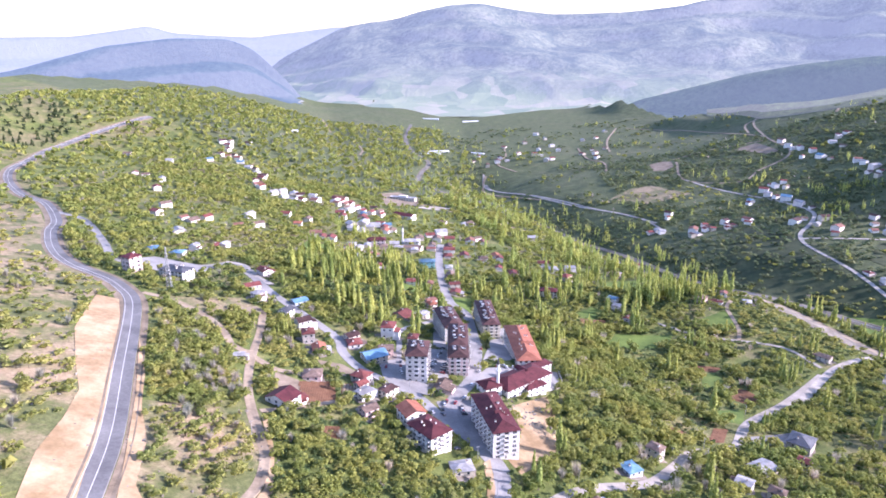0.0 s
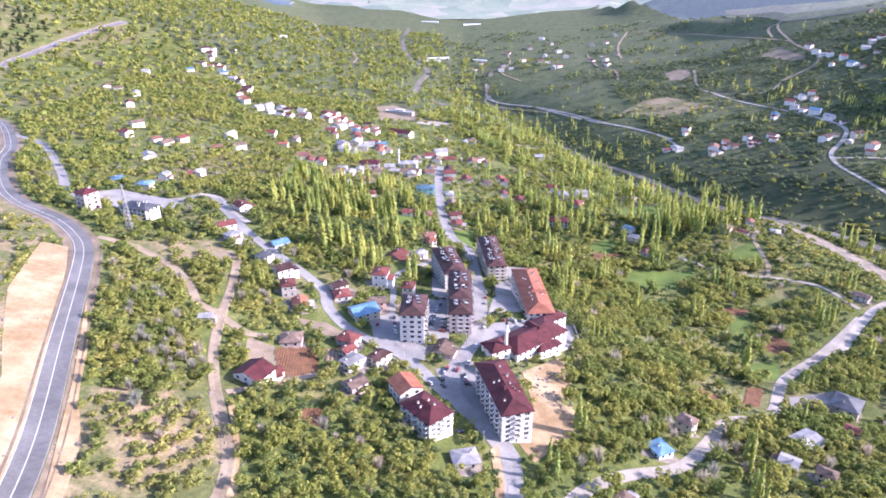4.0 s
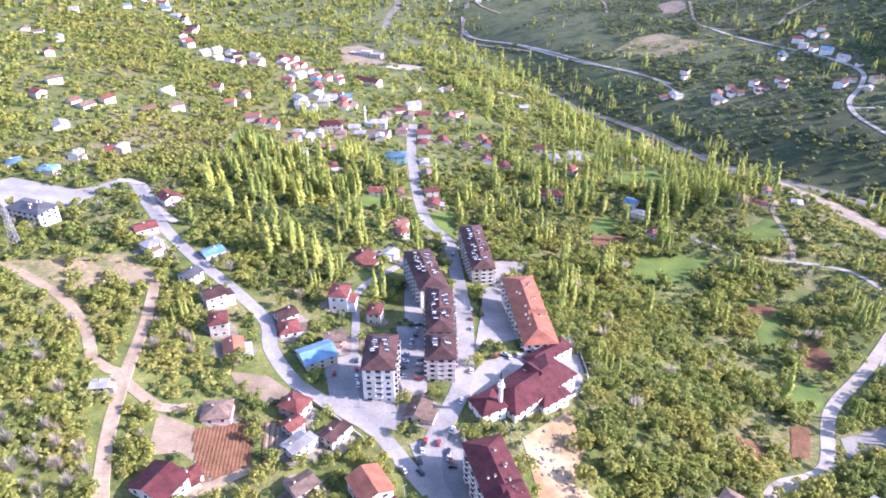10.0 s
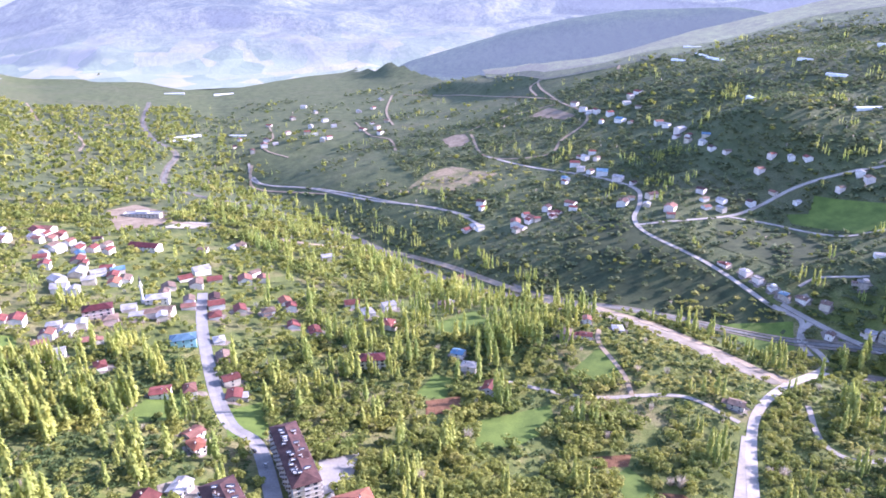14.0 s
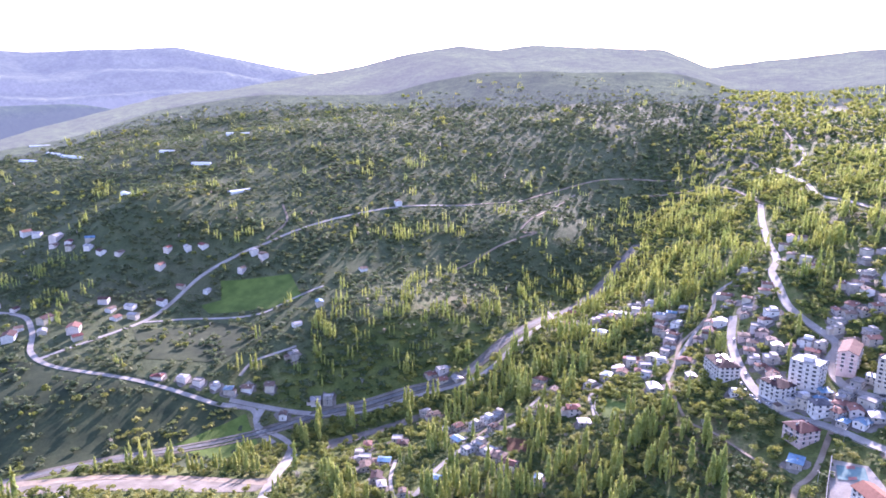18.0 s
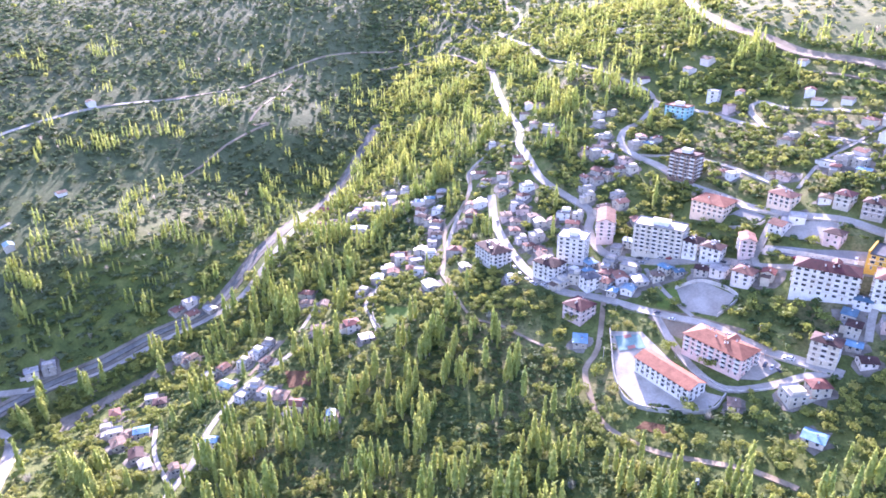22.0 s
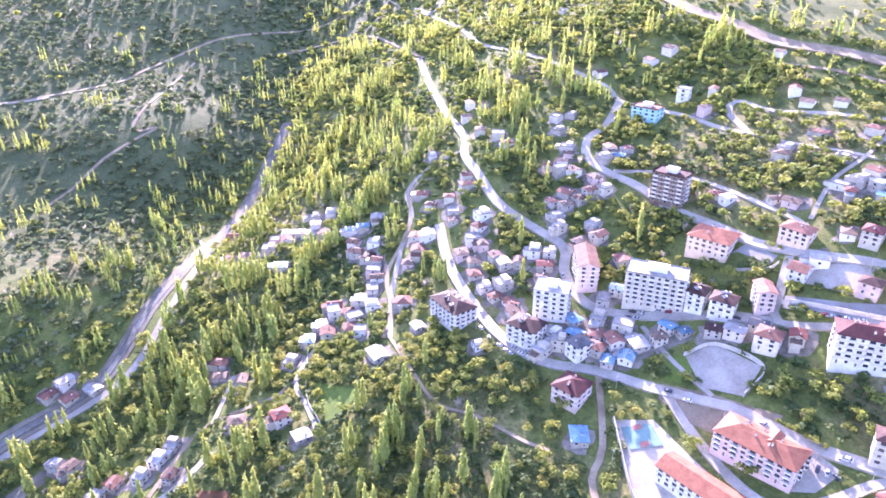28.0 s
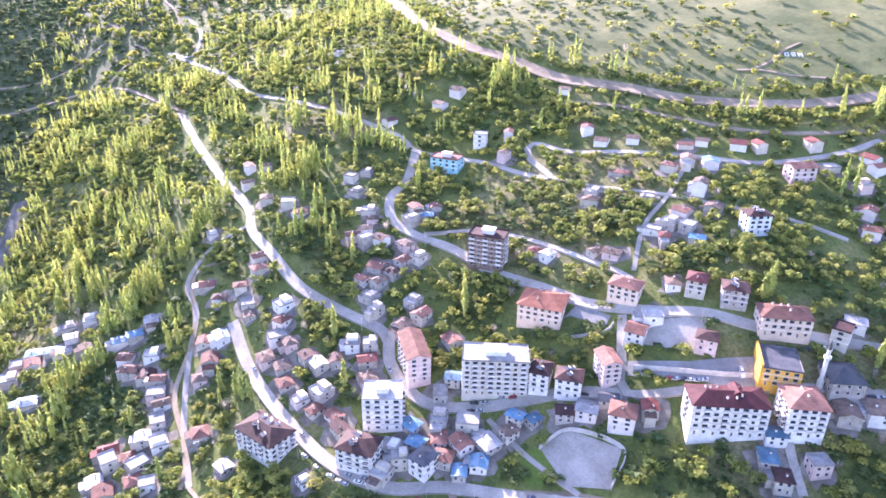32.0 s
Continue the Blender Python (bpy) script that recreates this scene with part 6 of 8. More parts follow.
far_house(-285, 808, 11, 8.7, 57, 5, "red")
far_house(-71, 919, 13, 11, 85, 3, "old")
far_house(-308, 793, 9.6, 8.6, 55, 3, "rust")
far_house(-100, 911, 11, 9.7, 4, 5.5, "tin")
far_house(536, 909, 9, 7.2, 154, 4.4, "red")
far_house(-82, 932, 12, 9.3, 86, 3.5, "red")
far_house(-181, 895, 11, 8.7, 79, 5.5, "old")
far_house(-250, 863, 13, 9.2, 59, 5.5, "tin")
far_house(602, 899, 9.9, 7.5, 97, 4.8, "tin")
far_house(-342, 801, 11, 9.8, 148, 5, "red")
far_house(590, 912, 8.9, 8.2, 3, 2.6, "rust")
far_house(-80, 952, 12, 10, 10, 3.5, "tinblue")
far_house(-213, 908, 12, 11, 177, 5.5, "red")
far_house(685, 866, 7.4, 6.1, 3, 3.1, "tin")
far_house(643, 896, 8.6, 8, 90, 4.8, "brown")
far_house(-90, 960, 11, 8.6, 169, 3.5, "red")
far_house(535, 956, 9.9, 8.3, 46, 3.1, "tin")
far_house(375, 1000, 9.1, 6.6, 100, 4.8, "old")
far_house(601, 930, 9.2, 7, 8, 3.1, "old")
far_house(727, 846, 8.1, 6.7, 179, 4.8, "old")
far_house(385, 1004, 9.9, 8.7, 111, 2.6, "tin")
far_house(135, 1002, 13, 10, 3, 5.5, "tin")
far_house(-144, 963, 11, 9.2, 88, 5.5, "red")
far_house(678, 898, 8.3, 6.6, 96, 2.6, "rust")
far_house(756, 834, 10, 8.9, 62, 4.8, "old")
far_house(431, 1008, 7.5, 7.2, 96, 2.6, "red")
far_house(-113, 978, 9.6, 7.6, 84, 3, "red")
far_house(410, 1013, 8, 6.3, 1, 4.4, "red")
far_house(400, 1015, 8.2, 7.7, 106, 4.4, "red")
far_house(433, 1017, 7.9, 5.8, 98, 4.8, "rust")
far_house(-353, 856, 13, 9.2, 42, 5.5, "old")
far_house(534, 989, 8.3, 7.5, 151, 3.1, "old")
far_house(443, 1016, 8.8, 6.5, 103, 2.6, "red")
far_house(462, 1012, 9.7, 7.3, 143, 4.8, "red")
far_house(759, 850, 9, 8.6, 53, 4.8, "tin")
far_house(-119, 988, 13, 12, 87, 3.5, "red")
far_house(409, 1024, 10, 7.7, 107, 3.1, "rust")
far_house(342, 1040, 9.3, 6.8, 10, 4.4, "tin")
far_house(406, 1037, 7.9, 7.3, 5, 4.4, "red")
far_house(-152, 991, 12, 11, 180, 5, "red")
far_house(941, 107, 7.6, 5.8, 112, 2.6, "tin")
far_house(0, 1031, 9.9, 8.7, 165, 3.5, "old")
far_house(327, 1049, 10, 8.6, 20, 3.1, "red")
far_house(339, 1051, 9.7, 8.4, 98, 3.1, "tin")
far_house(32, 1041, 9.7, 7.1, 57, 3, "tin")
far_house(692, 940, 10, 7.9, 180, 4.8, "rust")
far_house(40, 1048, 13, 11, 52, 3.5, "old")
far_house(-95, 1026, 11, 7.9, 63, 5, "red")
far_house(-124, 1029, 11, 9.6, 68, 5.5, "red")
far_house(-111, 1033, 11, 9.3, 67, 5, "red")
far_house(745, 917, 10, 8.6, 70, 3.1, "red")
far_house(732, 931, 7.9, 6.7, 63, 4.4, "tin")
far_house(-99, 1047, 9.7, 9.1, 56, 5.5, "old")
far_house(719, 951, 9, 6.7, 7, 4.8, "red")
far_house(568, 1036, 7.9, 6.2, 8, 3.1, "brown")
far_house(-127, 1047, 9.8, 8.8, 55, 3.5, "tin")
far_house(-152, 1051, 12, 9.4, 58, 3, "old")
far_house(370, 1101, 7.9, 6.1, 27, 4.4, "red")
far_house(-137, 1061, 9.8, 8.5, 60, 5, "rust")
far_house(693, 1004, 9.4, 7.1, 177, 2.6, "old")
far_house(959, 739, 9.8, 8.7, 39, 4.8, "old")
far_house(-168, 1069, 9.8, 8.1, 147, 5.5, "rust")
far_house(-158, 1079, 12, 9.7, 77, 3.5, "rust")
far_house(-202, 1064, 12, 11, 157, 5.5, "rust")
far_house(-221, 1056, 12, 9, 141, 5, "red")
far_house(-173, 1077, 10, 9.4, 142, 5.5, "tin")
far_house(-234, 1054, 12, 9.7, 154, 3.5, "tin")
far_house(505, 1112, 7.7, 7.2, 107, 4.4, "red")
far_house(-151, 1093, 12, 9.2, 139, 3, "red")
far_house(-203, 1075, 13, 12, 152, 5.5, "tin")
far_house(-164, 1091, 9.7, 7, 61, 5.5, "red")
far_house(-153, 1104, 10, 9.4, 56, 3, "red")
far_house(-252, 1070, 12, 8.7, 54, 3, "tin")
far_house(694, 1056, 8.9, 7.8, 94, 4.4, "tin")
far_house(-412, 976, 12, 9.6, 122, 5.5, "red")
far_house(553, 1123, 9, 7.9, 22, 4.4, "brown")
far_house(-272, 1082, 13, 9.7, 54, 5, "tin")
far_house(693, 1087, 8.9, 7.3, 99, 4.8, "old")
far_house(588, 1164, 8.8, 7.1, 24, 4.4, "old")
far_house(-300, 1117, 11, 10, 55, 5.5, "red")
far_house(701, 1124, 9.4, 8.9, 10, 2.6, "old")
far_house(-434, 1052, 11, 9.2, 117, 5.5, "tin")
far_house(576, 1194, 7.9, 7.3, 111, 2.6, "rust")
far_house(-470, 1078, 11, 8.1, 18, 3.5, "old")
far_house(-491, 1088, 10, 9.2, 110, 3, "rust")
far_house(-318, 1196, 13, 11, 147, 5.5, "red")
far_house(710, 1260, 8.3, 7.4, 27, 3.1, "brown")
far_house(-341, 1246, 11, 10, 55, 3.5, "tin")
far_house(682, 1308, 7.6, 6.7, 40, 4.8, "rust")
far_house(-489, 1226, 11, 8.7, 13, 5.5, "tin")
far_house(-364, 1297, 9.9, 8.5, 58, 3, "rust")
far_house(758, 1310, 10, 7.3, 124, 2.6, "old")
far_house(693, 1368, 8.7, 6.7, 1, 4.4, "tin")
far_house(775, 1361, 9.6, 8.4, 6, 4.8, "tin")
far_house(-573, 1249, 12, 9.9, 3, 3, "old")
far_house(-422, 1350, 10, 8.3, 8, 5.5, "rust")
far_house(252, 1679, 12, 10, 75, 5.5, "tin")
far_house(160, 1719, 10, 8.1, 7, 3, "tin")
far_house(248, 1746, 11, 9.8, 0, 3, "tin")
far_house(145, 1756, 13, 11, 91, 5, "brown")
far_house(413, 1764, 9.9, 9.2, 158, 4.4, "old")
far_house(236, 1778, 13, 9.2, 2, 5.5, "red")
far_house(383, 1777, 7.8, 6.8, 9, 3.1, "brown")
far_house(395, 1963, 14, 10.5, 91, 3.5, "tin")
far_house(434, 1972, 11, 9.1, 40, 3.5, "red")
far_house(484, 2082, 13, 11.4, 97, 3.5, "tin")
far_house(298, 2030, 10, 8.5, 104, 5.5, "tin")
far_house(298, 1900, 13, 9.5, 18, 5.0, "tin")
far_house(303, 1817, 11, 8.0, 1, 5.0, "tin")
far_house(255, 1848, 11, 9.6, 74, 5.5, "tin")
far_house(284, 2136, 14, 12.3, 160, 5.0, "tin")
far_house(233, 1983, 15, 11.1, 98, 5.5, "rust")
far_house(197, 1812, 12, 9.4, 37, 5.5, "old")
far_house(171, 1939, 12, 9.1, 154, 3.5, "red")
far_house(93, 1806, 10, 7.6, 78, 6.0, "red")
far_house(77, 1751, 11, 8.8, 45, 3.5, "brown")
far_house(110, 1690, 10, 8.9, 91, 6.0, "rust")
far_house(136, 1715, 14, 12.0, 93, 6.0, "rust")
far_house(375, 1702, 13, 9.2, 46, 5.0, "old")
far_house(367, 1643, 11, 9.7, 118, 5.5, "red")
far_house(347, 1717, 14, 10.5, 118, 3.5, "red")
far_house(267, 1688, 12, 8.5, 23, 5.0, "red")
far_house(-466, 1460, 14, 11.5, 37, 5.5, "brown")
far_house(-442, 1409, 15, 12.1, 79, 5.5, "brown")
far_house(-417, 1369, 11, 9.5, 160, 5.0, "brown")
far_house(-391, 1323, 13, 9.5, 12, 3.5, "tinblue")
far_house(-349, 1270, 10, 7.5, 152, 5.5, "brown")
far_house(-312, 1143, 13, 10.8, 37, 3.5, "rust")
far_house(-263, 1106, 13, 10.0, 53, 5.0, "tin")
far_house(-243, 1103, 15, 13.2, 105, 3.5, "tin")
far_house(-230, 1090, 13, 10.1, 15, 6.0, "brown")
far_house(-213, 1107, 11, 8.7, 158, 5.0, "tin")
far_house(-440, 1356, 13, 10.9, 81, 6.0, "brown")
far_house(-443, 1301, 12, 9.5, 37, 3.5, "tinblue")
far_house(-447, 1439, 14, 12.5, 160, 6.0, "red")
far_house(-452, 1469, 11, 7.9, 69, 5.5, "old")
far_house(-421, 1493, 12, 10.1, 169, 3.5, "brown")
far_house(-363, 1277, 12, 9.7, 171, 5.5, "tin")
far_house(-403, 1349, 12, 10.2, 176, 5.5, "red")
far_house(-322, 1217, 15, 11.0, 2, 6.0, "brown")
far_house(-321, 1162, 12, 10.0, 118, 5.5, "red")
far_house(702, 1358, 12, 9.1, 88, 6.0, "red")
far_house(710, 1326, 11, 9.6, 176, 6.0, "red")
far_house(693, 1390, 12, 9.6, 135, 5.0, "tin")
far_house(699, 1432, 12, 10.6, 122, 5.5, "old")
far_house(705, 1284, 15, 12.5, 106, 5.0, "tinblue")
far_house(729, 1209, 12, 9.9, 163, 5.5, "rust")
far_house(727, 1185, 11, 8.1, 112, 5.0, "tin")
far_house(717, 1138, 15, 11.0, 10, 6.0, "tin")
far_house(705, 1102, 11, 7.8, 34, 3.5, "red")
far_house(709, 1069, 11, 8.8, 140, 3.5, "tinblue")
far_house(756, 1345, 13, 10.0, 169, 3.5, "tin")
far_house(782, 1372, 11, 9.3, 95, 3.5, "red")
far_house(798, 1372, 13, 11.6, 104, 3.5, "red")
far_house(689, 1030, 10, 8.1, 77, 3.5, "brown")
far_house(553, 1169, 14, 11.2, 148, 5.5, "red")
far_house(548, 1142, 11, 8.6, 144, 5.5, "tin")
far_house(577, 1180, 11, 8.0, 97, 6.0, "tin")
far_house(513, 1125, 11, 9.0, 89, 3.5, "tinblue")
far_house(597, 1193, 10, 7.7, 157, 5.0, "red")
far_house(561, 1104, 15, 13.1, 144, 6.0, "tinblue")
far_house(563, 1065, 13, 11.6, 126, 5.5, "tin")
far_house(516, 980, 15, 11.6, 40, 5.5, "brown")
far_house(555, 975, 13, 9.8, 5, 5.5, "brown")
far_house(548, 926, 13, 11.5, 36, 6.0, "rust")
far_house(611, 949, 10, 8.3, 113, 5.0, "brown")
far_house(617, 917, 10, 8.6, 100, 3.5, "tin")
far_house(383, 1019, 14, 11.4, 62, 6.0, "rust")
far_house(437, 1037, 11, 8.8, 39, 5.5, "brown")
far_house(470, 1032, 13, 10.7, 121, 3.5, "rust")
far_house(376, 1118, 11, 8.4, 136, 5.5, "brown")
far_house(-176, 1108, 15, 12.1, 118, 5.5, "red")
far_house(-167, 1118, 15, 12.7, 151, 5.0, "rust")
far_house(-153, 1012, 10, 7.5, 116, 3.5, "tin")
far_house(-119, 1005, 10, 7.9, 109, 6.0, "tinblue")
far_house(-143, 1029, 13, 10.1, 50, 5.5, "tin")
far_house(-110, 1070, 10, 7.6, 0, 6.0, "brown")
far_house(-112, 937, 15, 12.8, 79, 5.0, "tin")
far_house(-125, 910, 13, 10.9, 127, 5.5, "tin")
far_house(-96, 942, 13, 10.6, 12, 3.5, "tin")
far_house(-18, 922, 12, 10.4, 16, 3.5, "red")
far_house(-3, 944, 15, 11.8, 17, 6.0, "tin")
far_house(48, 933, 10, 7.2, 31, 5.0, "old")
gather_far_houses()
bare_yards()


# ---- cars, walls, poles and small things ----
def paint(name, c, rough=0.3):
    m, n, k, b = material(name, rough, 0.2, 0.5)
    oi = n.new("ShaderNodeObjectInfo")
    r = ramp(n, k, oi.outputs["Random"], ((0, tuple(v * 0.8 for v in c)), (1, c)))
    k.new(r.outputs["Color"], b.inputs["Base Color"])
    b.inputs["Coat Weight"].default_value = 0.5
    return m


CAR_PAINTS = {"white": paint("white car paint", (0.75, 0.75, 0.74)), "silver": paint("silver car paint", (0.42, 0.43, 0.45)), "dark": paint("dark blue car paint", (0.03, 0.04, 0.07)),
              "black": paint("black car paint", (0.02, 0.02, 0.022)), "red": paint("red car paint", (0.35, 0.03, 0.03))}
TYRE = surface("tyre rubber", (0.015, 0.015, 0.015), (0.03, 0.03, 0.03), 2.0, relief=0)
LAMP = surface("clear lamp glass", (0.7, 0.7, 0.68), (0.85, 0.85, 0.83), 2.0, rough=0.2, relief=0)


def loft(sections):
    """A body from cross sections across x: (x, half width, low, shoulder, top, half width at the top)."""
    bm = bmesh.new()
    rings = []
    for x, w, lo, sh, top, tw in sections:
        rings.append([bm.verts.new(p) for p in ((x, -w, lo), (x, w, lo), (x, w, sh), (x, tw, top), (x, -tw, top), (x, -w, sh))])
    for a, b in zip(rings, rings[1:]):
        for i in range(6):
            bm.faces.new((a[i], b[i], b[(i + 1) % 6], a[(i + 1) % 6]))
    bm.faces.new(rings[0])
    bm.faces.new(rings[-1][::-1])
    bmesh.ops.recalc_face_normals(bm, faces=bm.faces)
    return bm


def to_mesh(name, bm, mat):
    me = bpy.data.meshes.new(name)
    bm.to_mesh(me)
    bm.free()
    me.materials.append(mat)
    return me


CAR_BODY = [(-2.1, 0.7, 0.45, 0.7, 0.78, 0.66), (-1.95, 0.82, 0.28, 0.8, 0.92, 0.76), (-0.9, 0.86, 0.25, 0.86, 0.96, 0.78), (0.8, 0.86, 0.25, 0.84, 0.94, 0.78), (1.9, 0.8, 0.28, 0.66, 0.76, 0.7), (2.1, 0.7, 0.4, 0.58, 0.64, 0.62)]
CAR_CABIN = [(-1.75, 0.72, 0.9, 0.95, 0.98, 0.68), (-1.3, 0.74, 0.9, 1.1, 1.38, 0.6), (0.1, 0.74, 0.9, 1.1, 1.42, 0.6), (1.0, 0.72, 0.88, 0.93, 0.97, 0.68)]
BODY_MESH = {k: to_mesh("body", loft(CAR_BODY), m) for k, m in CAR_PAINTS.items()}
CABIN_MESH = to_mesh("cabin_glass", loft(CAR_CABIN), GLASS)
ROOF_MESH = {k: box_mesh("roof_panel", [(0, (-1.25, -0.6, 1.385, 0.1, 0.6, 1.45))], (m,)) for k, m in CAR_PAINTS.items()}
WHEEL_MESH = to_mesh("wheel", lathe(((0.05, -0.11), (0.3, -0.11), (0.33, -0.06), (0.33, 0.06), (0.3, 0.11), (0.05, 0.11)), 10), TYRE)
HEADLIGHT = box_mesh("headlight", [(0, (-0.04, -0.14, -0.06, 0.05, 0.14, 0.06))], (LAMP,))


def ground_tilt(x, y, turn):
    """A pose on the ground at x, y, leaning with it."""
    z = float(wide_land(np.array([x]), np.array([y]))[0])
    e = 1.5
    gx = float(wide_land(np.array([x + e]), np.array([y]))[0]) - z
    gy = float(wide_land(np.array([x]), np.array([y + e]))[0]) - z
    up = Vector((-gx / e, -gy / e, 1)).normalized()
    ahead = Vector((math.cos(radians(turn)), math.sin(radians(turn)), 0))
    side = up.cross(ahead).normalized()
    ahead = side.cross(up)
    m = Matrix((ahead, side, up)).transposed().to_4x4()
    m.translation = (x, y, z)
    return m


def car(x, y, turn, bus=False):
    colour = "white" if bus else rng.choice(("white", "white", "silver", "silver", "dark", "black", "red"))
    e = new("minibus" if bus else "car")
    tagged(e, "white minibus standing on the road" if bus else {"white": "parked white hatchback car", "silver": "silver grey car parked by the road", "dark": "dark blue car parked by the road", "black": "black car parked by the road", "red": "dark red car parked by the road"}[colour], "minibus" if bus else "car", group="parked cars")
    e.matrix_world = ground_tilt(x, y, turn) @ Matrix.Translation((0, 0, 0.5)) @ (Matrix.Diagonal((1.45, 1.15, 1.5, 1)) if bus else Matrix.Identity(4))
    child("body", BODY_MESH[colour], e, Matrix.Identity(4))
    child("cabin_glass", CABIN_MESH, e, Matrix.Identity(4))
    child("roof_panel", ROOF_MESH[colour], e, Matrix.Identity(4))
    for wx in (-1.3, 1.3):
        for wy in (-0.78, 0.78):
            child("wheel", WHEEL_MESH, e, pose(wx, wy, 0.33, 90))


STONEWALL = surface("grey retaining wall", (0.36, 0.34, 0.31), (0.55, 0.52, 0.48), 0.3, 2.0, relief=0.5)


def garden_wall(height, points):
    line = flow(points, 3.0)
    pts = np.array([(p.x, p.y) for p in line])
    t = np.gradient(pts, axis=0)
    t /= np.linalg.norm(t, axis=1, keepdims=True)
    nrm = np.stack([-t[:, 1], t[:, 0]], 1) * 0.2
    z = wide_land(pts[:, 0], pts[:, 1])
    verts, faces = [], []
    for p, q, h in zip(pts, nrm, z):
        for s, dz in ((1, -1.5), (1, height), (-1, height), (-1, -1.5)):
            verts.append((p[0] + s * q[0], p[1] + s * q[1], h + dz))
    for i in range(len(pts) - 1):
        for j in range(3):
            faces.append((4 * i + j, 4 * i + j + 1, 4 * i + 5 + j, 4 * i + 4 + j))
    n = 4 * (len(pts) - 1)
    faces += [(0, 3, 2, 1), (n, n + 1, n + 2, n + 3)]
    tagged(mesh_object("retaining_wall", verts, faces, STONEWALL), "pale grey concrete retaining wall", "wall", kind="structure")


POLE = to_mesh("pole", lathe(((0.16, -0.8), (0.14, 2.0), (0.09, 8.5)), 8), METAL)
ARM = box_mesh("cross_arm", [(0, (-1.1, -0.06, -0.06, 1.1, 0.06, 0.06)), (0, (-1.0, -0.04, 0.06, -0.92, 0.04, 0.3)), (0, (0.92, -0.04, 0.06, 1.0, 0.04, 0.3)), (0, (-0.04, -0.04, 0.06, 0.04, 0.04, 0.3))], (METAL,))


def utility_pole(x, y, turn):
    e = new("utility_pole")
    tagged(e, "grey steel utility pole with a cross arm by the road", "pole", group="utility poles")
    c, s = math.cos(radians(turn)), math.sin(radians(turn))
    px, py = x - s * 4.5, y + c * 4.5
    e.matrix_world = pose(px, py, float(wide_land(np.array([px]), np.array([py]))[0]), 0, 0, turn + 90)
    child("pole", POLE, e, Matrix.Identity(4))
    child("cross_arm", ARM, e, pose(0, 0, 8.0))


FILM_SHEET = surface("milky greenhouse film", (0.6, 0.62, 0.62), (0.8, 0.81, 0.8), 0.2, rough=0.35, relief=0)


def greenhouse(x, y, length, turn):
    e = new("greenhouse")
    tagged(e, "long white plastic tunnel greenhouse in the fields", "greenhouse", group="greenhouses")
    z, deep = stand(x, y, length, 8, turn)
    e.matrix_world = pose(x, y, z, 0, 0, turn)
    bm = bmesh.new()
    n = 9
    rings = []
    for u in np.linspace(-length / 2, length / 2, max(3, int(length / 5))):
        rings.append([bm.verts.new((u, -4.2 * math.cos(math.pi * i / (n - 1)), (3.0 * math.sin(math.pi * i / (n - 1)) + 0.8) if 0 < i < n - 1 else -deep)) for i in range(n)])
    for a, b in zip(rings, rings[1:]):
        for i in range(n - 1):
            bm.faces.new((a[i], b[i], b[i + 1], a[i + 1]))
    bm.faces.new(rings[0])
    bm.faces.new(rings[-1][::-1])
    part("film_cover", bm, FILM_SHEET, e)
    bm = bmesh.new()
    for u in np.linspace(-length / 2, length / 2, max(3, int(length / 10))):
        box(bm, u - 0.06, -4.3, -deep, u + 0.06, -4.2, 1.2)
        box(bm, u - 0.06, 4.2, -deep, u + 0.06, 4.3, 1.2)
    part("side_posts", bm, METAL, e)
    occupy(x, y, 5)


def lattice_mast(x, y, height):
    e = new("lattice_mast")
    tagged(e, "tall steel lattice mast on a hilltop", "mast")
    e.location = (x, y, float(wide_land(np.array([x]), np.array([y]))[0]))
    bm = bmesh.new()
    half = lambda z: 1.6 * (1 - z / height) + 0.25
    corners = ((-1, -1), (1, -1), (1, 1), (-1, 1))

    def bar(a, b, r=0.09):
        a, b = Vector(a), Vector(b)
        m = (b - a).to_track_quat("Z", "Y").to_matrix().to_4x4()
        m.translation = (a + b) / 2
        bmesh.ops.create_cone(bm, segments=5, radius1=r, radius2=r, depth=(b - a).length, matrix=m)
    z, step = 0.0, 3.0
    while z < height - 0.1:
        t = min(height, z + step)
        for (ax, ay), (bx, by) in zip(corners, corners[1:] + corners[:1]):
            bar((ax * half(z), ay * half(z), z - (0.8 if z == 0 else 0)), (ax * half(t), ay * half(t), t), 0.12)
            bar((ax * half(z), ay * half(z), z), (bx * half(t), by * half(t), t))
            bar((ax * half(t), ay * half(t), t), (bx * half(t), by * half(t), t))
        z = t
    part("lattice", bm, METAL, e)


def boulders(outline, count, seed):
    """Loose pale rocks on rough ground."""
    g = np.random.default_rng(seed)
    xs, ys = [p[0] for p in outline], [p[1] for p in outline]
    ico = bmesh.new()
    bmesh.ops.create_icosphere(ico, subdivisions=1, radius=1)
    base = np.array([v.co[:] for v in ico.verts])
    fs = [[v.index for v in f.verts] for f in ico.faces]
    ico.free()
    verts, faces = [], []
    while count > 0:
        x, y = g.uniform(min(xs), max(xs)), g.uniform(min(ys), max(ys))
        if not inside(x, y, outline):
            continue
        count -= 1
        s = g.uniform(0.3, 1.2) * g.uniform(0.5, 1.0)
        v = base * (1 + g.normal(0, 0.18, (len(base), 1))) * s * np.array([g.uniform(0.7, 1.4), g.uniform(0.7, 1.4), g.uniform(0.4, 0.8)])
        z = float(wide_land(np.array([x]), np.array([y]))[0])
        n = len(verts)
        verts += (v + (x, y, z + 0.2 * s)).tolist()
        faces += [tuple(n + i for i in f) for f in fs]
    return tagged(mesh_object("boulders", verts, faces, ROCK), "pale limestone boulders and rubble", "rocks", kind="stuff")


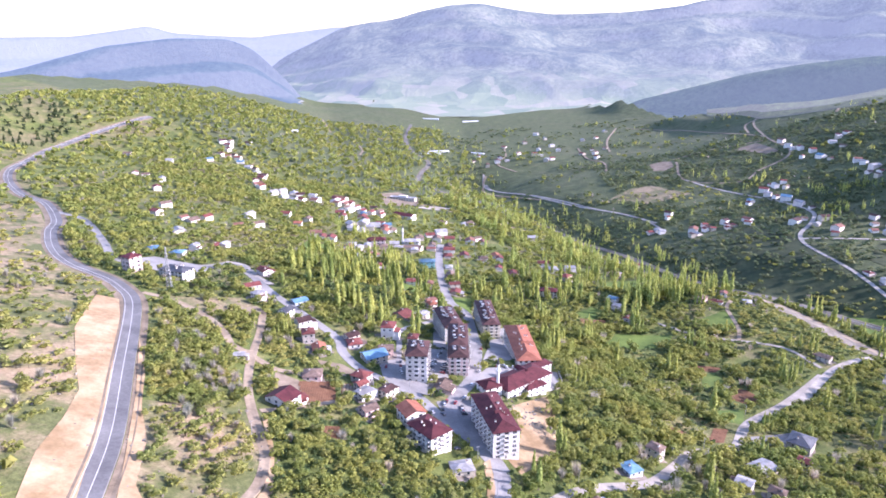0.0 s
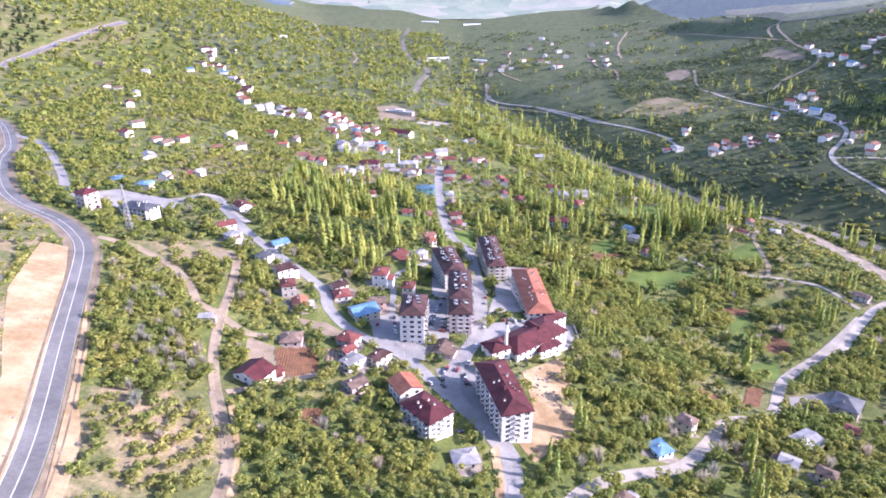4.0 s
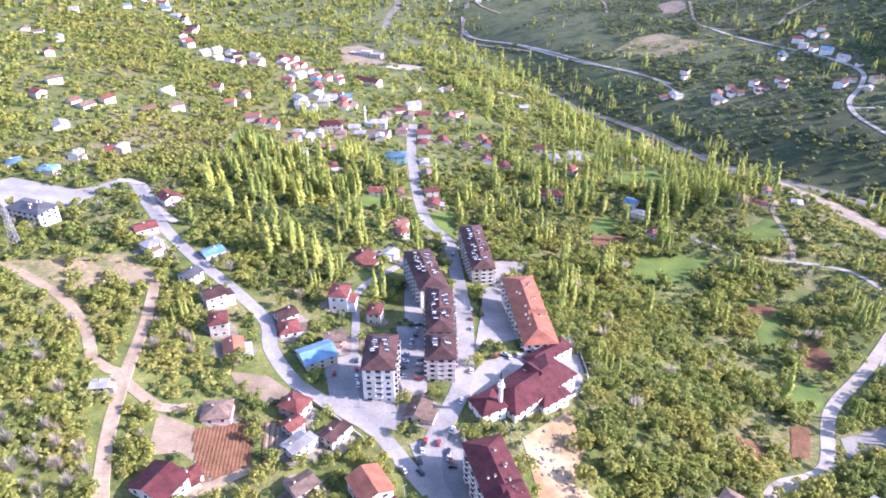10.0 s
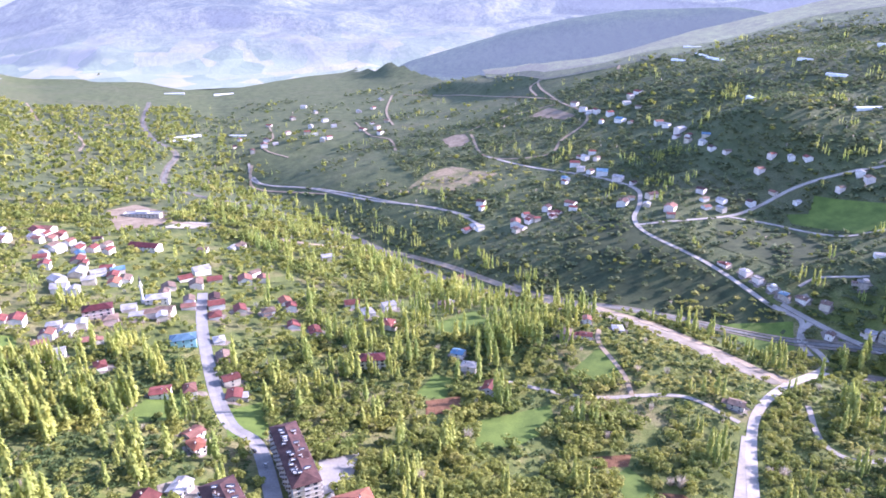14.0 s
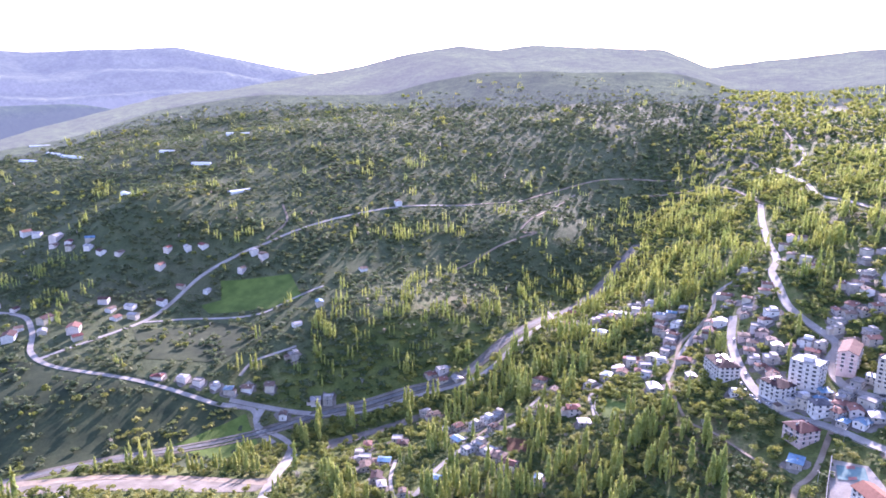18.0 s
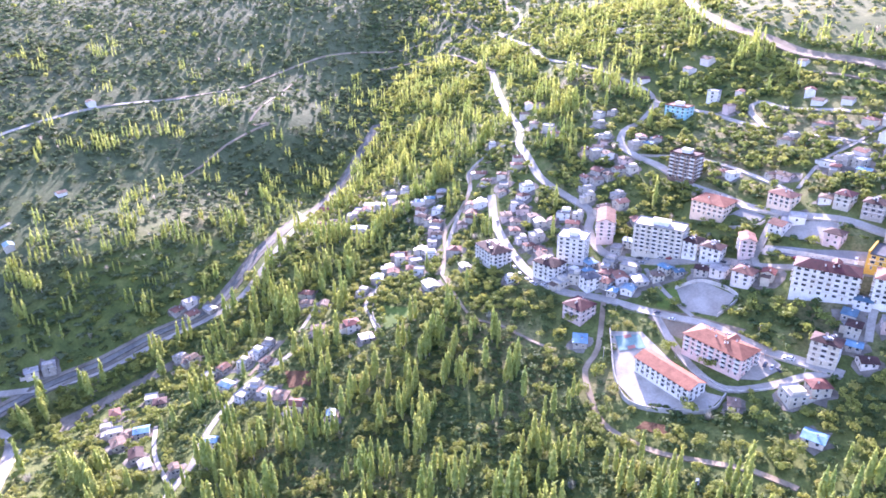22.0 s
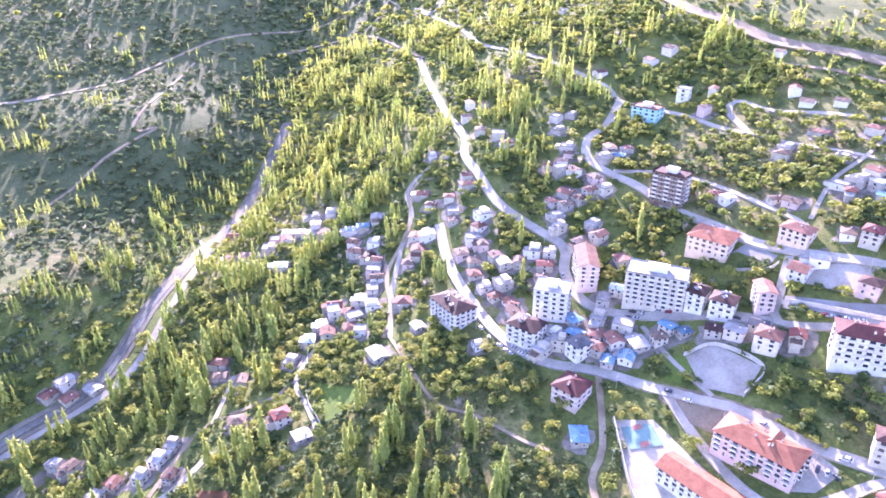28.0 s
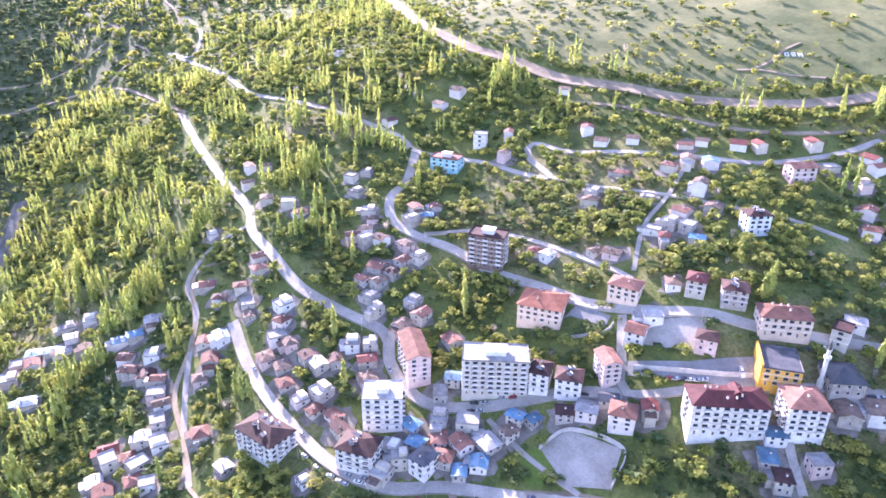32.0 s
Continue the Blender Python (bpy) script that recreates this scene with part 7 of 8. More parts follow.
garden_wall(3, [(471.7, 238.7), (427.4, 246.5), (406.2, 240.7), (392.6, 209.8), (400.4, 197)])
garden_wall(2, [(85, 456.5), (82, 428.5), (61.3, 409.2), (43.4, 399.7)])
garden_wall(2.5, [(495.9, 190.8), (494.4, 174.3), (470.9, 162.2), (460.7, 177.9)])
garden_wall(1.5, [(-53.1, 404.8), (-34.6, 389.4), (-18.5, 374.6)])
garden_wall(1.5, [(-20.4, 332.5), (-10.3, 318.7), (2.7, 322.7)])
garden_wall(1.5, [(599.5, 387.1), (553.3, 388.8), (524.4, 381.3)])
garden_wall(2, [(534.7, 143.2), (524.5, 129.5), (525.2, 123.5)])
garden_wall(3, [(498.8, 133), (473.9, 110.3), (460.5, 95.2)])
garden_wall(1.2, [(419.6, 202.6), (404.2, 193.8), (398.7, 175.7), (398.8, 155)])
greenhouse(1010, 1424, 60, -99)
greenhouse(-46, 2600, 60, -10)
greenhouse(100, 2560, 60, 8)
greenhouse(1090, 1590, 50, -35)
greenhouse(1035, 1497, 55, -106)
greenhouse(830, 1112, 60, -113)
greenhouse(889, 964, 37, -18)
greenhouse(983, 1108, 33, -75)
greenhouse(1029, 1219, 26, -73)
greenhouse(1149, 1156, 43, -59)
greenhouse(985, 1507, 39, -88)
greenhouse(-14, 1885, 60, 12)
greenhouse(94, 1873, 37, -22)
greenhouse(-393, 1799, 35, 15)
greenhouse(-33, 1836, 53, 14)
utility_pole(-40, 384, 145)
utility_pole(-23, 374, 126)
utility_pole(-2, 352, 127)
utility_pole(-72, 454, 105)
utility_pole(-104, 492, 136)
utility_pole(18, 405, 72)
utility_pole(26, 448, 85)
utility_pole(31, 495, 90)
utility_pole(29, 570, 93)
utility_pole(-18, 389, 145)
utility_pole(9, 336, 127)
utility_pole(23, 324, 120)
utility_pole(32, 291, 83)
utility_pole(-109, 347, 105)
utility_pole(-90, 300, 114)
utility_pole(76, 314, 35)
utility_pole(144, 363, 51)
utility_pole(234, 462, 42)
utility_pole(172, 386, 27)
utility_pole(453, 191, 42)
utility_pole(434, 179, 30)
utility_pole(420, 167, 42)
utility_pole(405, 157, 90)
utility_pole(493, 227, 48)
utility_pole(506, 245, 59)
utility_pole(522, 264, 34)
utility_pole(557, 284, 14)
utility_pole(604, 289, 6)
utility_pole(468, 205, 2)
utility_pole(438, 206, 8)
utility_pole(452, 252, 144)
utility_pole(594, 333, 171)
utility_pole(479, 481, 159)
utility_pole(460, 493, 175)
utility_pole(650, 166, 29)
utility_pole(599, 148, 24)
utility_pole(557, 130, 20)
utility_pole(523, 112, 34)
utility_pole(498, 90, 44)
utility_pole(699, 255, 7)
utility_pole(649, 243, 23)
utility_pole(614, 226, 27)
utility_pole(609, 294, 6)
utility_pole(567, 287, 14)
utility_pole(532, 271, 34)
utility_pole(594, -12, 44)
utility_pole(631, 18, 38)
utility_pole(545, 16, 39)
car(-29, 430, 93)
car(-28.5, 423, 101)
car(-28.1, 417.3, 92)
car(-27.2, 411.9, 100)
car(-38, 418.7, 89)
car(-6, 437.1, 177)
car(-6.5, 431.8, 0)
car(-7.6, 426.7, 5)
car(-7.5, 420, 180)
car(-8.5, 411.7, 101)
car(-3.7, 445, 89)
car(-3.4, 449.7, 82)
car(-1.4, 456, 91)
car(-0.8, 461.2, 94)
car(-0.1, 466.6, 177)
car(0.9, 429.6, 168)
car(1.5, 433.7, 168)
car(0.5, 423.7, 157)
car(-0.3, 418.9, 157)
car(11.6, 375, 75)
car(11.7, 372.3, 87)
car(12.5, 369.9, 99)
car(13.2, 367.5, 7)
car(0.3, 362.8, 128)
car(0.1, 368.8, 98)
car(2.5, 379.7, 80)
car(1.6, 377.3, 65)
car(0.9, 375, 98)
car(24.1, 350.7, 30)
car(7.9, 379.3, 74)
car(13.9, 387.4, 66)
car(19, 405.5, 70)
car(24.9, 426.9, 83)
car(8, 327.6, 32)
car(-6.3, 363.3, 123)
car(42.6, 443.2, 167)
car(45.2, 441.2, 84)
car(49.7, 443.6, 82)
car(38.2, 441, 77)
car(20.8, 493.2, 81)
car(20.2, 481.4, 90)
car(19.2, 470.6, 87)
car(19.2, 462.3, 80)
car(19.3, 452.3, 86)
car(29.8, 490.8, 86)
car(28.9, 477.3, 90)
car(28.4, 465.5, 93)
car(23.7, 579.3, 96)
car(19.6, 596, 97)
car(17.1, 594.6, 93)
car(536, 201.6, 53)
car(533, 197.5, 55)
car(530.6, 189, 55)
car(526.9, 184.5, 57)
car(532.8, 205.5, 51)
car(507.6, 160.9, 47)
car(504.3, 157.5, 35)
car(486.9, 127.2, 49)
car(483.8, 123.9, 51)
car(481.4, 122, 55)
car(479.3, 119.7, 52)
car(477.1, 117.7, 52)
car(474.4, 115.1, 56)
car(492.5, 130.6, 55)
car(472.2, 111.9, 57)
car(464.8, 97.2, 143, bus=True)
car(457, 63.1, 42)
car(452, 53.6, 40)
car(425.6, 56.9, 51)
car(423, 53.3, 56)
car(627.5, 288.5, 3)
car(567.8, 288.1, 20)
car(564.8, 288.5, 9)
car(554.6, 285.3, 20)
car(545, 282.8, 8)
car(537.5, 279.1, 39)
car(532.6, 276.5, 33)
car(530, 275, 33)
car(527.5, 269.4, 41)
car(523.5, 265.9, 33)
car(581.2, 220.8, 179)
car(577, 221.3, 6)
car(530.4, 201.7, 52)
car(567.8, 281.9, 5)
car(578.9, 228.3, 177)
car(414.9, 170.1, 133)
car(411.9, 167.7, 136)
car(408.9, 165.3, 0)
car(415, 157.6, 47, bus=True)
car(532.9, 271.8, 35)
car(527.6, 266.3, 33)
car(478.3, 207.2, 47)
car(469.3, 201.6, 45)
car(443.9, 177.7, 27)
car(351.5, 229.5, 147)
lattice_mast(-209, 496, 34)
boulders([(36, 400), (60, 405), (72, 370), (66, 350), (40, 380)], 120, 1)
boulders([(-150, 330), (-75, 320), (-72, 240), (-140, 225)], 90, 2)
boulders([(-215, 390), (-160, 395), (-145, 240), (-200, 240)], 60, 3)
boulders([(60, 520), (85, 505), (100, 450), (84, 430), (70, 480)], 120, 4)
boulders([(495, 545), (520, 560), (573, 605), (560, 610), (500, 560)], 120, 5)
boulders([(704, -44), (685, -58), (661, -79), (646, -81), (647, -71), (673, -53), (697, -39)], 160, 6)
COURT = surface("turquoise sports surface", (0.13, 0.23, 0.215), (0.18, 0.29, 0.27), 0.2, relief=0)
COURT_RED = surface("red sports surface", (0.3, 0.13, 0.11), (0.38, 0.17, 0.15), 0.2, relief=0)
court = tagged(drape("sports_court", [(466, 237), (463, 223), (450, 223), (453, 238)], 0.75, COURT, 4.0), "turquoise basketball court in the school yard", "sports court", kind="structure")
for cx, cy in ((463.5, 230.0), (453.5, 230.5)):
    key = drape("court_key", [(cx - 1.5, cy - 2.2), (cx + 1.5, cy - 2.2), (cx + 1.5, cy + 2.2), (cx - 1.5, cy + 2.2)], 0.82, COURT_RED, 3.0)
    key.parent = court


# white stone letters laid out on the hillside
STROKES = {"O": [(0.1, 0, 0.9, 0), (0.9, 0, 0.9, 1), (0.9, 1, 0.1, 1), (0.1, 1, 0.1, 0)],
           "G": [(0.9, 0.85, 0.9, 1), (0.9, 1, 0.1, 1), (0.1, 1, 0.1, 0), (0.1, 0, 0.9, 0), (0.9, 0, 0.9, 0.45), (0.9, 0.45, 0.5, 0.45)],
           "M": [(0.05, 0, 0.05, 1), (0.05, 1, 0.5, 0.4), (0.5, 0.4, 0.95, 1), (0.95, 1, 0.95, 0)]}
WHITESTONE = surface("whitewashed stones", (0.6, 0.6, 0.58), (0.8, 0.8, 0.78), 1.0)
letters = new("hillside_letters")
letters.location = (652, -155, float(land(652, -155)))
tagged(letters, "large white stone letters laid out on the grassy hillside", "hillside letters")
for k, letter in enumerate("OGM"):
    bm = bmesh.new()
    for u0, v0, u1, v1 in STROKES[letter]:
        a, b = Vector(((k * 5.0 + u0 * 2.9), v0 * 5.0)), Vector(((k * 5.0 + u1 * 2.9), v1 * 5.0))
        along = (b - a).normalized()
        side = Vector((-along.y, along.x)) * 0.36
        a, b = a - along * 0.36, b + along * 0.36
        ring = []
        for q in (a - side, b - side, b + side, a + side):
            x, y = 652 - 0.67 * q.x + 0.74 * q.y, -155 - 0.74 * q.x - 0.67 * q.y
            ring.append(Vector((x, y, float(wide_land(np.array([x]), np.array([y]))[0]))) - letters.location)
        low = [bm.verts.new(p - Vector((0, 0, 0.4))) for p in ring]
        top = [bm.verts.new(p + Vector((0, 0, 0.45))) for p in ring]
        bm.faces.new(top)
        for i in range(4):
            bm.faces.new((low[i], low[(i + 1) % 4], top[(i + 1) % 4], top[i]))
    part("letter", bm, WHITESTONE, letters)


# ---- trees ----
tree_rng = np.random.default_rng(11)


def crown(kind, n, seed):
    """Many small leafy faces: corner points (n, 3, 3) for a tree of height 1 standing at the origin."""
    g = np.random.default_rng(seed)
    if kind == "pine":
        u = g.beta(1.0, 1.6, n)
        a = g.uniform(0, math.tau, n)
        rr = 0.26 * (1 - u) ** 0.8 * np.sqrt(g.uniform(0.4, 1, n))
        c = np.stack([np.cos(a) * rr, np.sin(a) * rr, 0.12 + 0.88 * u], 1)
        out = np.stack([np.cos(a), np.sin(a), np.full(n, 0.6)], 1)
        size, tall = 1.0 / math.sqrt(n), 1.0
    elif kind == "bare":
        # thin forked branches fanning up and out
        a, u = g.uniform(0, math.tau, n), g.uniform(0.12, 0.75, n)
        lean = g.uniform(0.25, 1.0, n)
        tip = np.stack([np.cos(a) * lean * 0.42, np.sin(a) * lean * 0.42, np.clip(u + 0.5 - 0.25 * lean, 0, 1.0)], 1)
        foot = np.stack([tip[:, 0] * u * 0.6, tip[:, 1] * u * 0.6, u * 0.75], 1)
        s = np.stack([-np.sin(a), np.cos(a), np.zeros(n)], 1) * (0.17 / math.sqrt(n))
        return np.stack([foot - s, foot + s, tip], 1)
    elif kind == "poplar":
        # a slim plume: widest at a third of its height, drawn out to a point
        u = g.random(n * 4)
        prof = np.minimum(1, (u / 0.3) ** 0.55) * np.minimum(1, ((1 - u) / 0.66) ** 0.85)
        pick = np.flatnonzero(g.random(n * 4) < prof + 0.1)[:n]
        pick = np.resize(pick, n)
        u, prof = u[pick], prof[pick]
        a = g.uniform(0, math.tau, n)
        rr = 0.062 * prof * np.sqrt(g.uniform(0.45, 1.0, n)) * (1 + 0.16 * np.sin(2 * a + seed + u * 9))
        c = np.stack([np.cos(a) * rr, np.sin(a) * rr, 0.12 + 0.86 * u], 1)
        out = np.stack([np.cos(a), np.sin(a), np.full(n, 0.45)], 1)
        size, tall = 0.4 / math.sqrt(n), 2.8
    else:
        lobes = g.integers(5, 9)
        lc = np.stack([g.normal(0, 0.19, lobes), g.normal(0, 0.19, lobes), g.uniform(0.38, 0.74, lobes)], 1)
        lr = g.uniform(0.15, 0.27, lobes)
        k = g.integers(0, lobes, n)
        d = g.normal(size=(n, 3))
        d[:, 2] = np.where(d[:, 2] < -0.2, -d[:, 2] * 0.5, d[:, 2])
        d /= np.linalg.norm(d, axis=1, keepdims=True)
        c = lc[k] + d * (lr[k] * g.uniform(0.7, 1.08, n))[:, None]
        c[:, 2] = np.clip(c[:, 2], 0.1, 1.0)
        out = d
        size = {"bare": 0.62}.get(kind, 1.12) / math.sqrt(n)
        tall = 2.2 if kind == "bare" else 1.0
    nrm = out + g.normal(0, 0.4, (n, 3))
    nrm /= np.linalg.norm(nrm, axis=1, keepdims=True)
    ref = np.where(np.abs(nrm[:, 2:]) < 0.85, np.array([[0, 0, 1.0]]), np.array([[1.0, 0, 0]]))
    s = np.cross(ref, nrm)
    s /= np.linalg.norm(s, axis=1, keepdims=True)
    t = np.cross(nrm, s)
    w = size * g.uniform(0.65, 1.3, (n, 1))
    h = w * tall * g.uniform(0.75, 1.25, (n, 1))
    if kind == "poplar" and size > 0.03:
        w, h = w * 0.03 / size, np.minimum(h * 1.6, 0.17 * g.uniform(0.7, 1.2, (n, 1)))
    if kind != "poplar":
        q = g.uniform(0, math.tau, (n, 1))
        s, t = s * np.cos(q) + t * np.sin(q), t * np.cos(q) - s * np.sin(q)
    j = lambda: g.uniform(0.7, 1.2, (n, 1))
    return np.stack([c - s * w * j() - t * h * 0.6, c + s * w * j() - t * h * 0.6 * j(), c + s * w * g.uniform(-0.4, 0.4, (n, 1)) + t * h * j()], 1)


def trunk_faces(kind, top):
    """A tapered four-sided trunk and, on spreading trees, three limbs, as triangles."""
    def tube(a, b, ra, rb):
        a, b = np.array(a, float), np.array(b, float)
        ring = np.array([(1, 0, 0), (0, 1, 0), (-1, 0, 0), (0, -1, 0)], float)
        lo, hi = a + ring * ra, b + ring * rb
        out = []
        for i in range(4):
            k = (i + 1) % 4
            out += [np.stack([lo[i], lo[k], hi[k]]), np.stack([lo[i], hi[k], hi[i]])]
        return out
    q = tube((0, 0, -0.06), (0, 0, top), 0.014, 0.007)
    if kind != "poplar":
        for k in range(3):
            a = math.tau * k / 3 + 0.4
            q += tube((0, 0, top * 0.75), (0.16 * math.cos(a), 0.16 * math.sin(a), top + 0.22), 0.009, 0.004)
    return np.array(q)


def leaf_mesh(name, tris, mats, index=None):
    n = len(tris)
    me = bpy.data.meshes.new(name)
    me.vertices.add(n * 3)
    me.vertices.foreach_set("co", np.asarray(tris, np.float32).ravel())
    me.loops.add(n * 3)
    me.loops.foreach_set("vertex_index", np.arange(n * 3, dtype=np.int32))
    me.polygons.add(n)
    me.polygons.foreach_set("loop_start", np.arange(0, n * 3, 3, dtype=np.int32))
    for m in mats:
        me.materials.append(m)
    if index is not None:
        me.polygons.foreach_set("material_index", np.asarray(index, np.int32))
    me.update(calc_edges=True)
    return me


def patch(x, y, s, k=0.0):
    """A smooth uneven field between 0 and 1 with swells about s metres across."""
    x, y = x / s, y / s
    v = np.sin(x * 2.1 + 1.7 * np.sin(y * 1.3 + k) + k) + np.sin(y * 2.4 + 1.5 * np.sin(x * 1.7 - k)) + 0.7 * np.sin((x + y) * 3.7 + k * 2) + 0.6 * np.sin((x - y * 1.3) * 5.1 + k)
    return np.clip(0.5 + v / 5.0, 0, 1)


KINDS = {"poplar": ("poplar_tree", POPLAR, PALEBARK), "broad": ("broadleaf_tree", GREEN, BARK), "olive": ("budding_tree", OLIVE, BARK), "bare": ("leafless_tree", BARE, PALEBARK), "scrub": ("shrub", SCRUB, BARK), "bush": ("bush", UNDER, BARK), "pine": ("pine_tree", PINE, BARK), "heath": ("heath_shrub", HEATH, BARK)}


def scatter(x0, x1, y0, y1, step):
    gx, gy = np.meshgrid(np.arange(x0, x1, step), np.arange(y0, y1, step))
    gx = gx.ravel() + tree_rng.uniform(-0.48, 0.48, gx.size) * step
    gy = gy.ravel() + tree_rng.uniform(-0.48, 0.48, gy.size) * step
    return gx, gy


def free(x, y):
    return np.array([(int(a // 4.0), int(b // 4.0)) not in ROAD_CELLS for a, b in zip(x, y)], bool)


def zone(kind, x, y):
    hit = np.zeros(len(x), bool)
    for k, outline in PLANTING:
        if k == kind:
            hit |= inside(x, y, outline)
    return hit


def choose(x, y, outer):
    """Which kinds of tree stand at the places given, and which of the places stay free."""
    ok = free(x, y)
    x, y = x[ok], y[ok]
    no = zone("none", x, y)
    x, y = x[~no], y[~no]
    river_xy = np.array(sorted(RIVER))
    across = (y > np.interp(x, river_xy[:, 0], river_xy[:, 1])) & (x > 0)
    d = river_distance(x, y)
    dens = 0.36 + 0.6 * smooth(patch(x, y, 60), 0.3, 0.6)
    bank = (x > 55) & (x < 290) & (y > 280) & (y < 640)
    dens = np.where(bank, np.where((x > 130) & (y > 400), 0.1 + 0.85 * smooth(patch(x, y, 32, 4.4), 0.38, 0.52), dens * 0.6 + 0.35), dens)
    dens = np.where(across, 0.06 + 0.5 * smooth(patch(x, y, 95, 2.0), 0.5, 0.8), dens)
    dens = np.where(d < 55, np.maximum(dens, 0.6), dens)
    dens = np.where(y < -150 - 0.2 * (x - 500), dens * 0.4, dens)
    dens = np.where(x < -150, np.maximum(dens * 0.8, 0.5), dens)
    dens = np.where(zone("open", x, y) | zone("bushy", x, y), 0.16, dens)
    dens = np.where(zone("pasture", x, y), 0.1 + 0.35 * (patch(x, y, 38, 2.5) > 0.52), dens)
    dens = np.where(zone("lawn", x, y), 0.3, dens)
    dens = np.where((x > -95) & (x < -2) & (y > 215) & (y < 345), 0.85, dens)
    dens = np.where(zone("village", x, y), dens * 0.42, dens)
    dens = np.where(zone("orchard", x, y), 0.85, dens)
    dens = np.where(zone("poplar", x, y), 0.3 + 0.3 * smooth(patch(x, y, 40, 1.5), 0.35, 0.6), dens)
    hit = tree_rng.random(len(x)) < dens
    x, y, across, d = x[hit], y[hit], across[hit], d[hit]
    pz, oz, bz, rz = (zone(k, x, y) for k in ("poplar", "open", "bare", "orchard"))
    bushy = zone("bushy", x, y)
    u, v = tree_rng.random(len(x)), tree_rng.random(len(x))
    lines = patch(x * 1.0 + y * 0.25, y * 0.4 - x * 0.1, 11, 0.7)
    p_pop = np.where(patch(x, y, 38, 3.0) > 0.62, 0.24, 0.015)
    p_pop = np.where(across, np.where(patch(x, y, 45, 5.0) > 0.64, 0.32, 0.02), p_pop)
    p_pop = np.where((x > 55) & (x < 300) & (y > 280) & (y < 620), p_pop * 0.2, p_pop)
    p_pop = np.where(pz, np.where(lines > 0.45, 0.5, 0.1), p_pop)
    p_pop = np.where(d < 60, np.maximum(p_pop, 0.12), p_pop)
    p_pop = np.where(zone("village", x, y), p_pop * 0.5, p_pop)
    p_pop = np.where(oz | bushy | rz | zone("lawn", x, y) | zone("wood", x, y) | zone("pasture", x, y) | (x < -150) | ((x < 0) & (y < 425)), 0.0, p_pop)
    kind = np.where(u < p_pop, 0, 1)
    wild = (x < -100) & (y < 470)
    kind = np.where((kind == 1) & (v < np.where(bz, 0.6, np.where(wild, 0.14, 0.03))), 3, kind)
    kind = np.where((kind == 1) & (v > np.where(patch(x, y, 30, 1.0) > 0.62, 0.7, 0.92)), 2, kind)
    kind = np.where((kind == 1) & (oz | bushy | ((x < -190) & (y < 430)) | rz), 4, kind)
    kind = np.where(across & ((kind == 1) | (kind == 2)) & (tree_rng.random(len(x)) < 0.85), 7, kind)
    kind = np.where(zone("pine", x, y), 6, kind)
    return x, y, kind, across


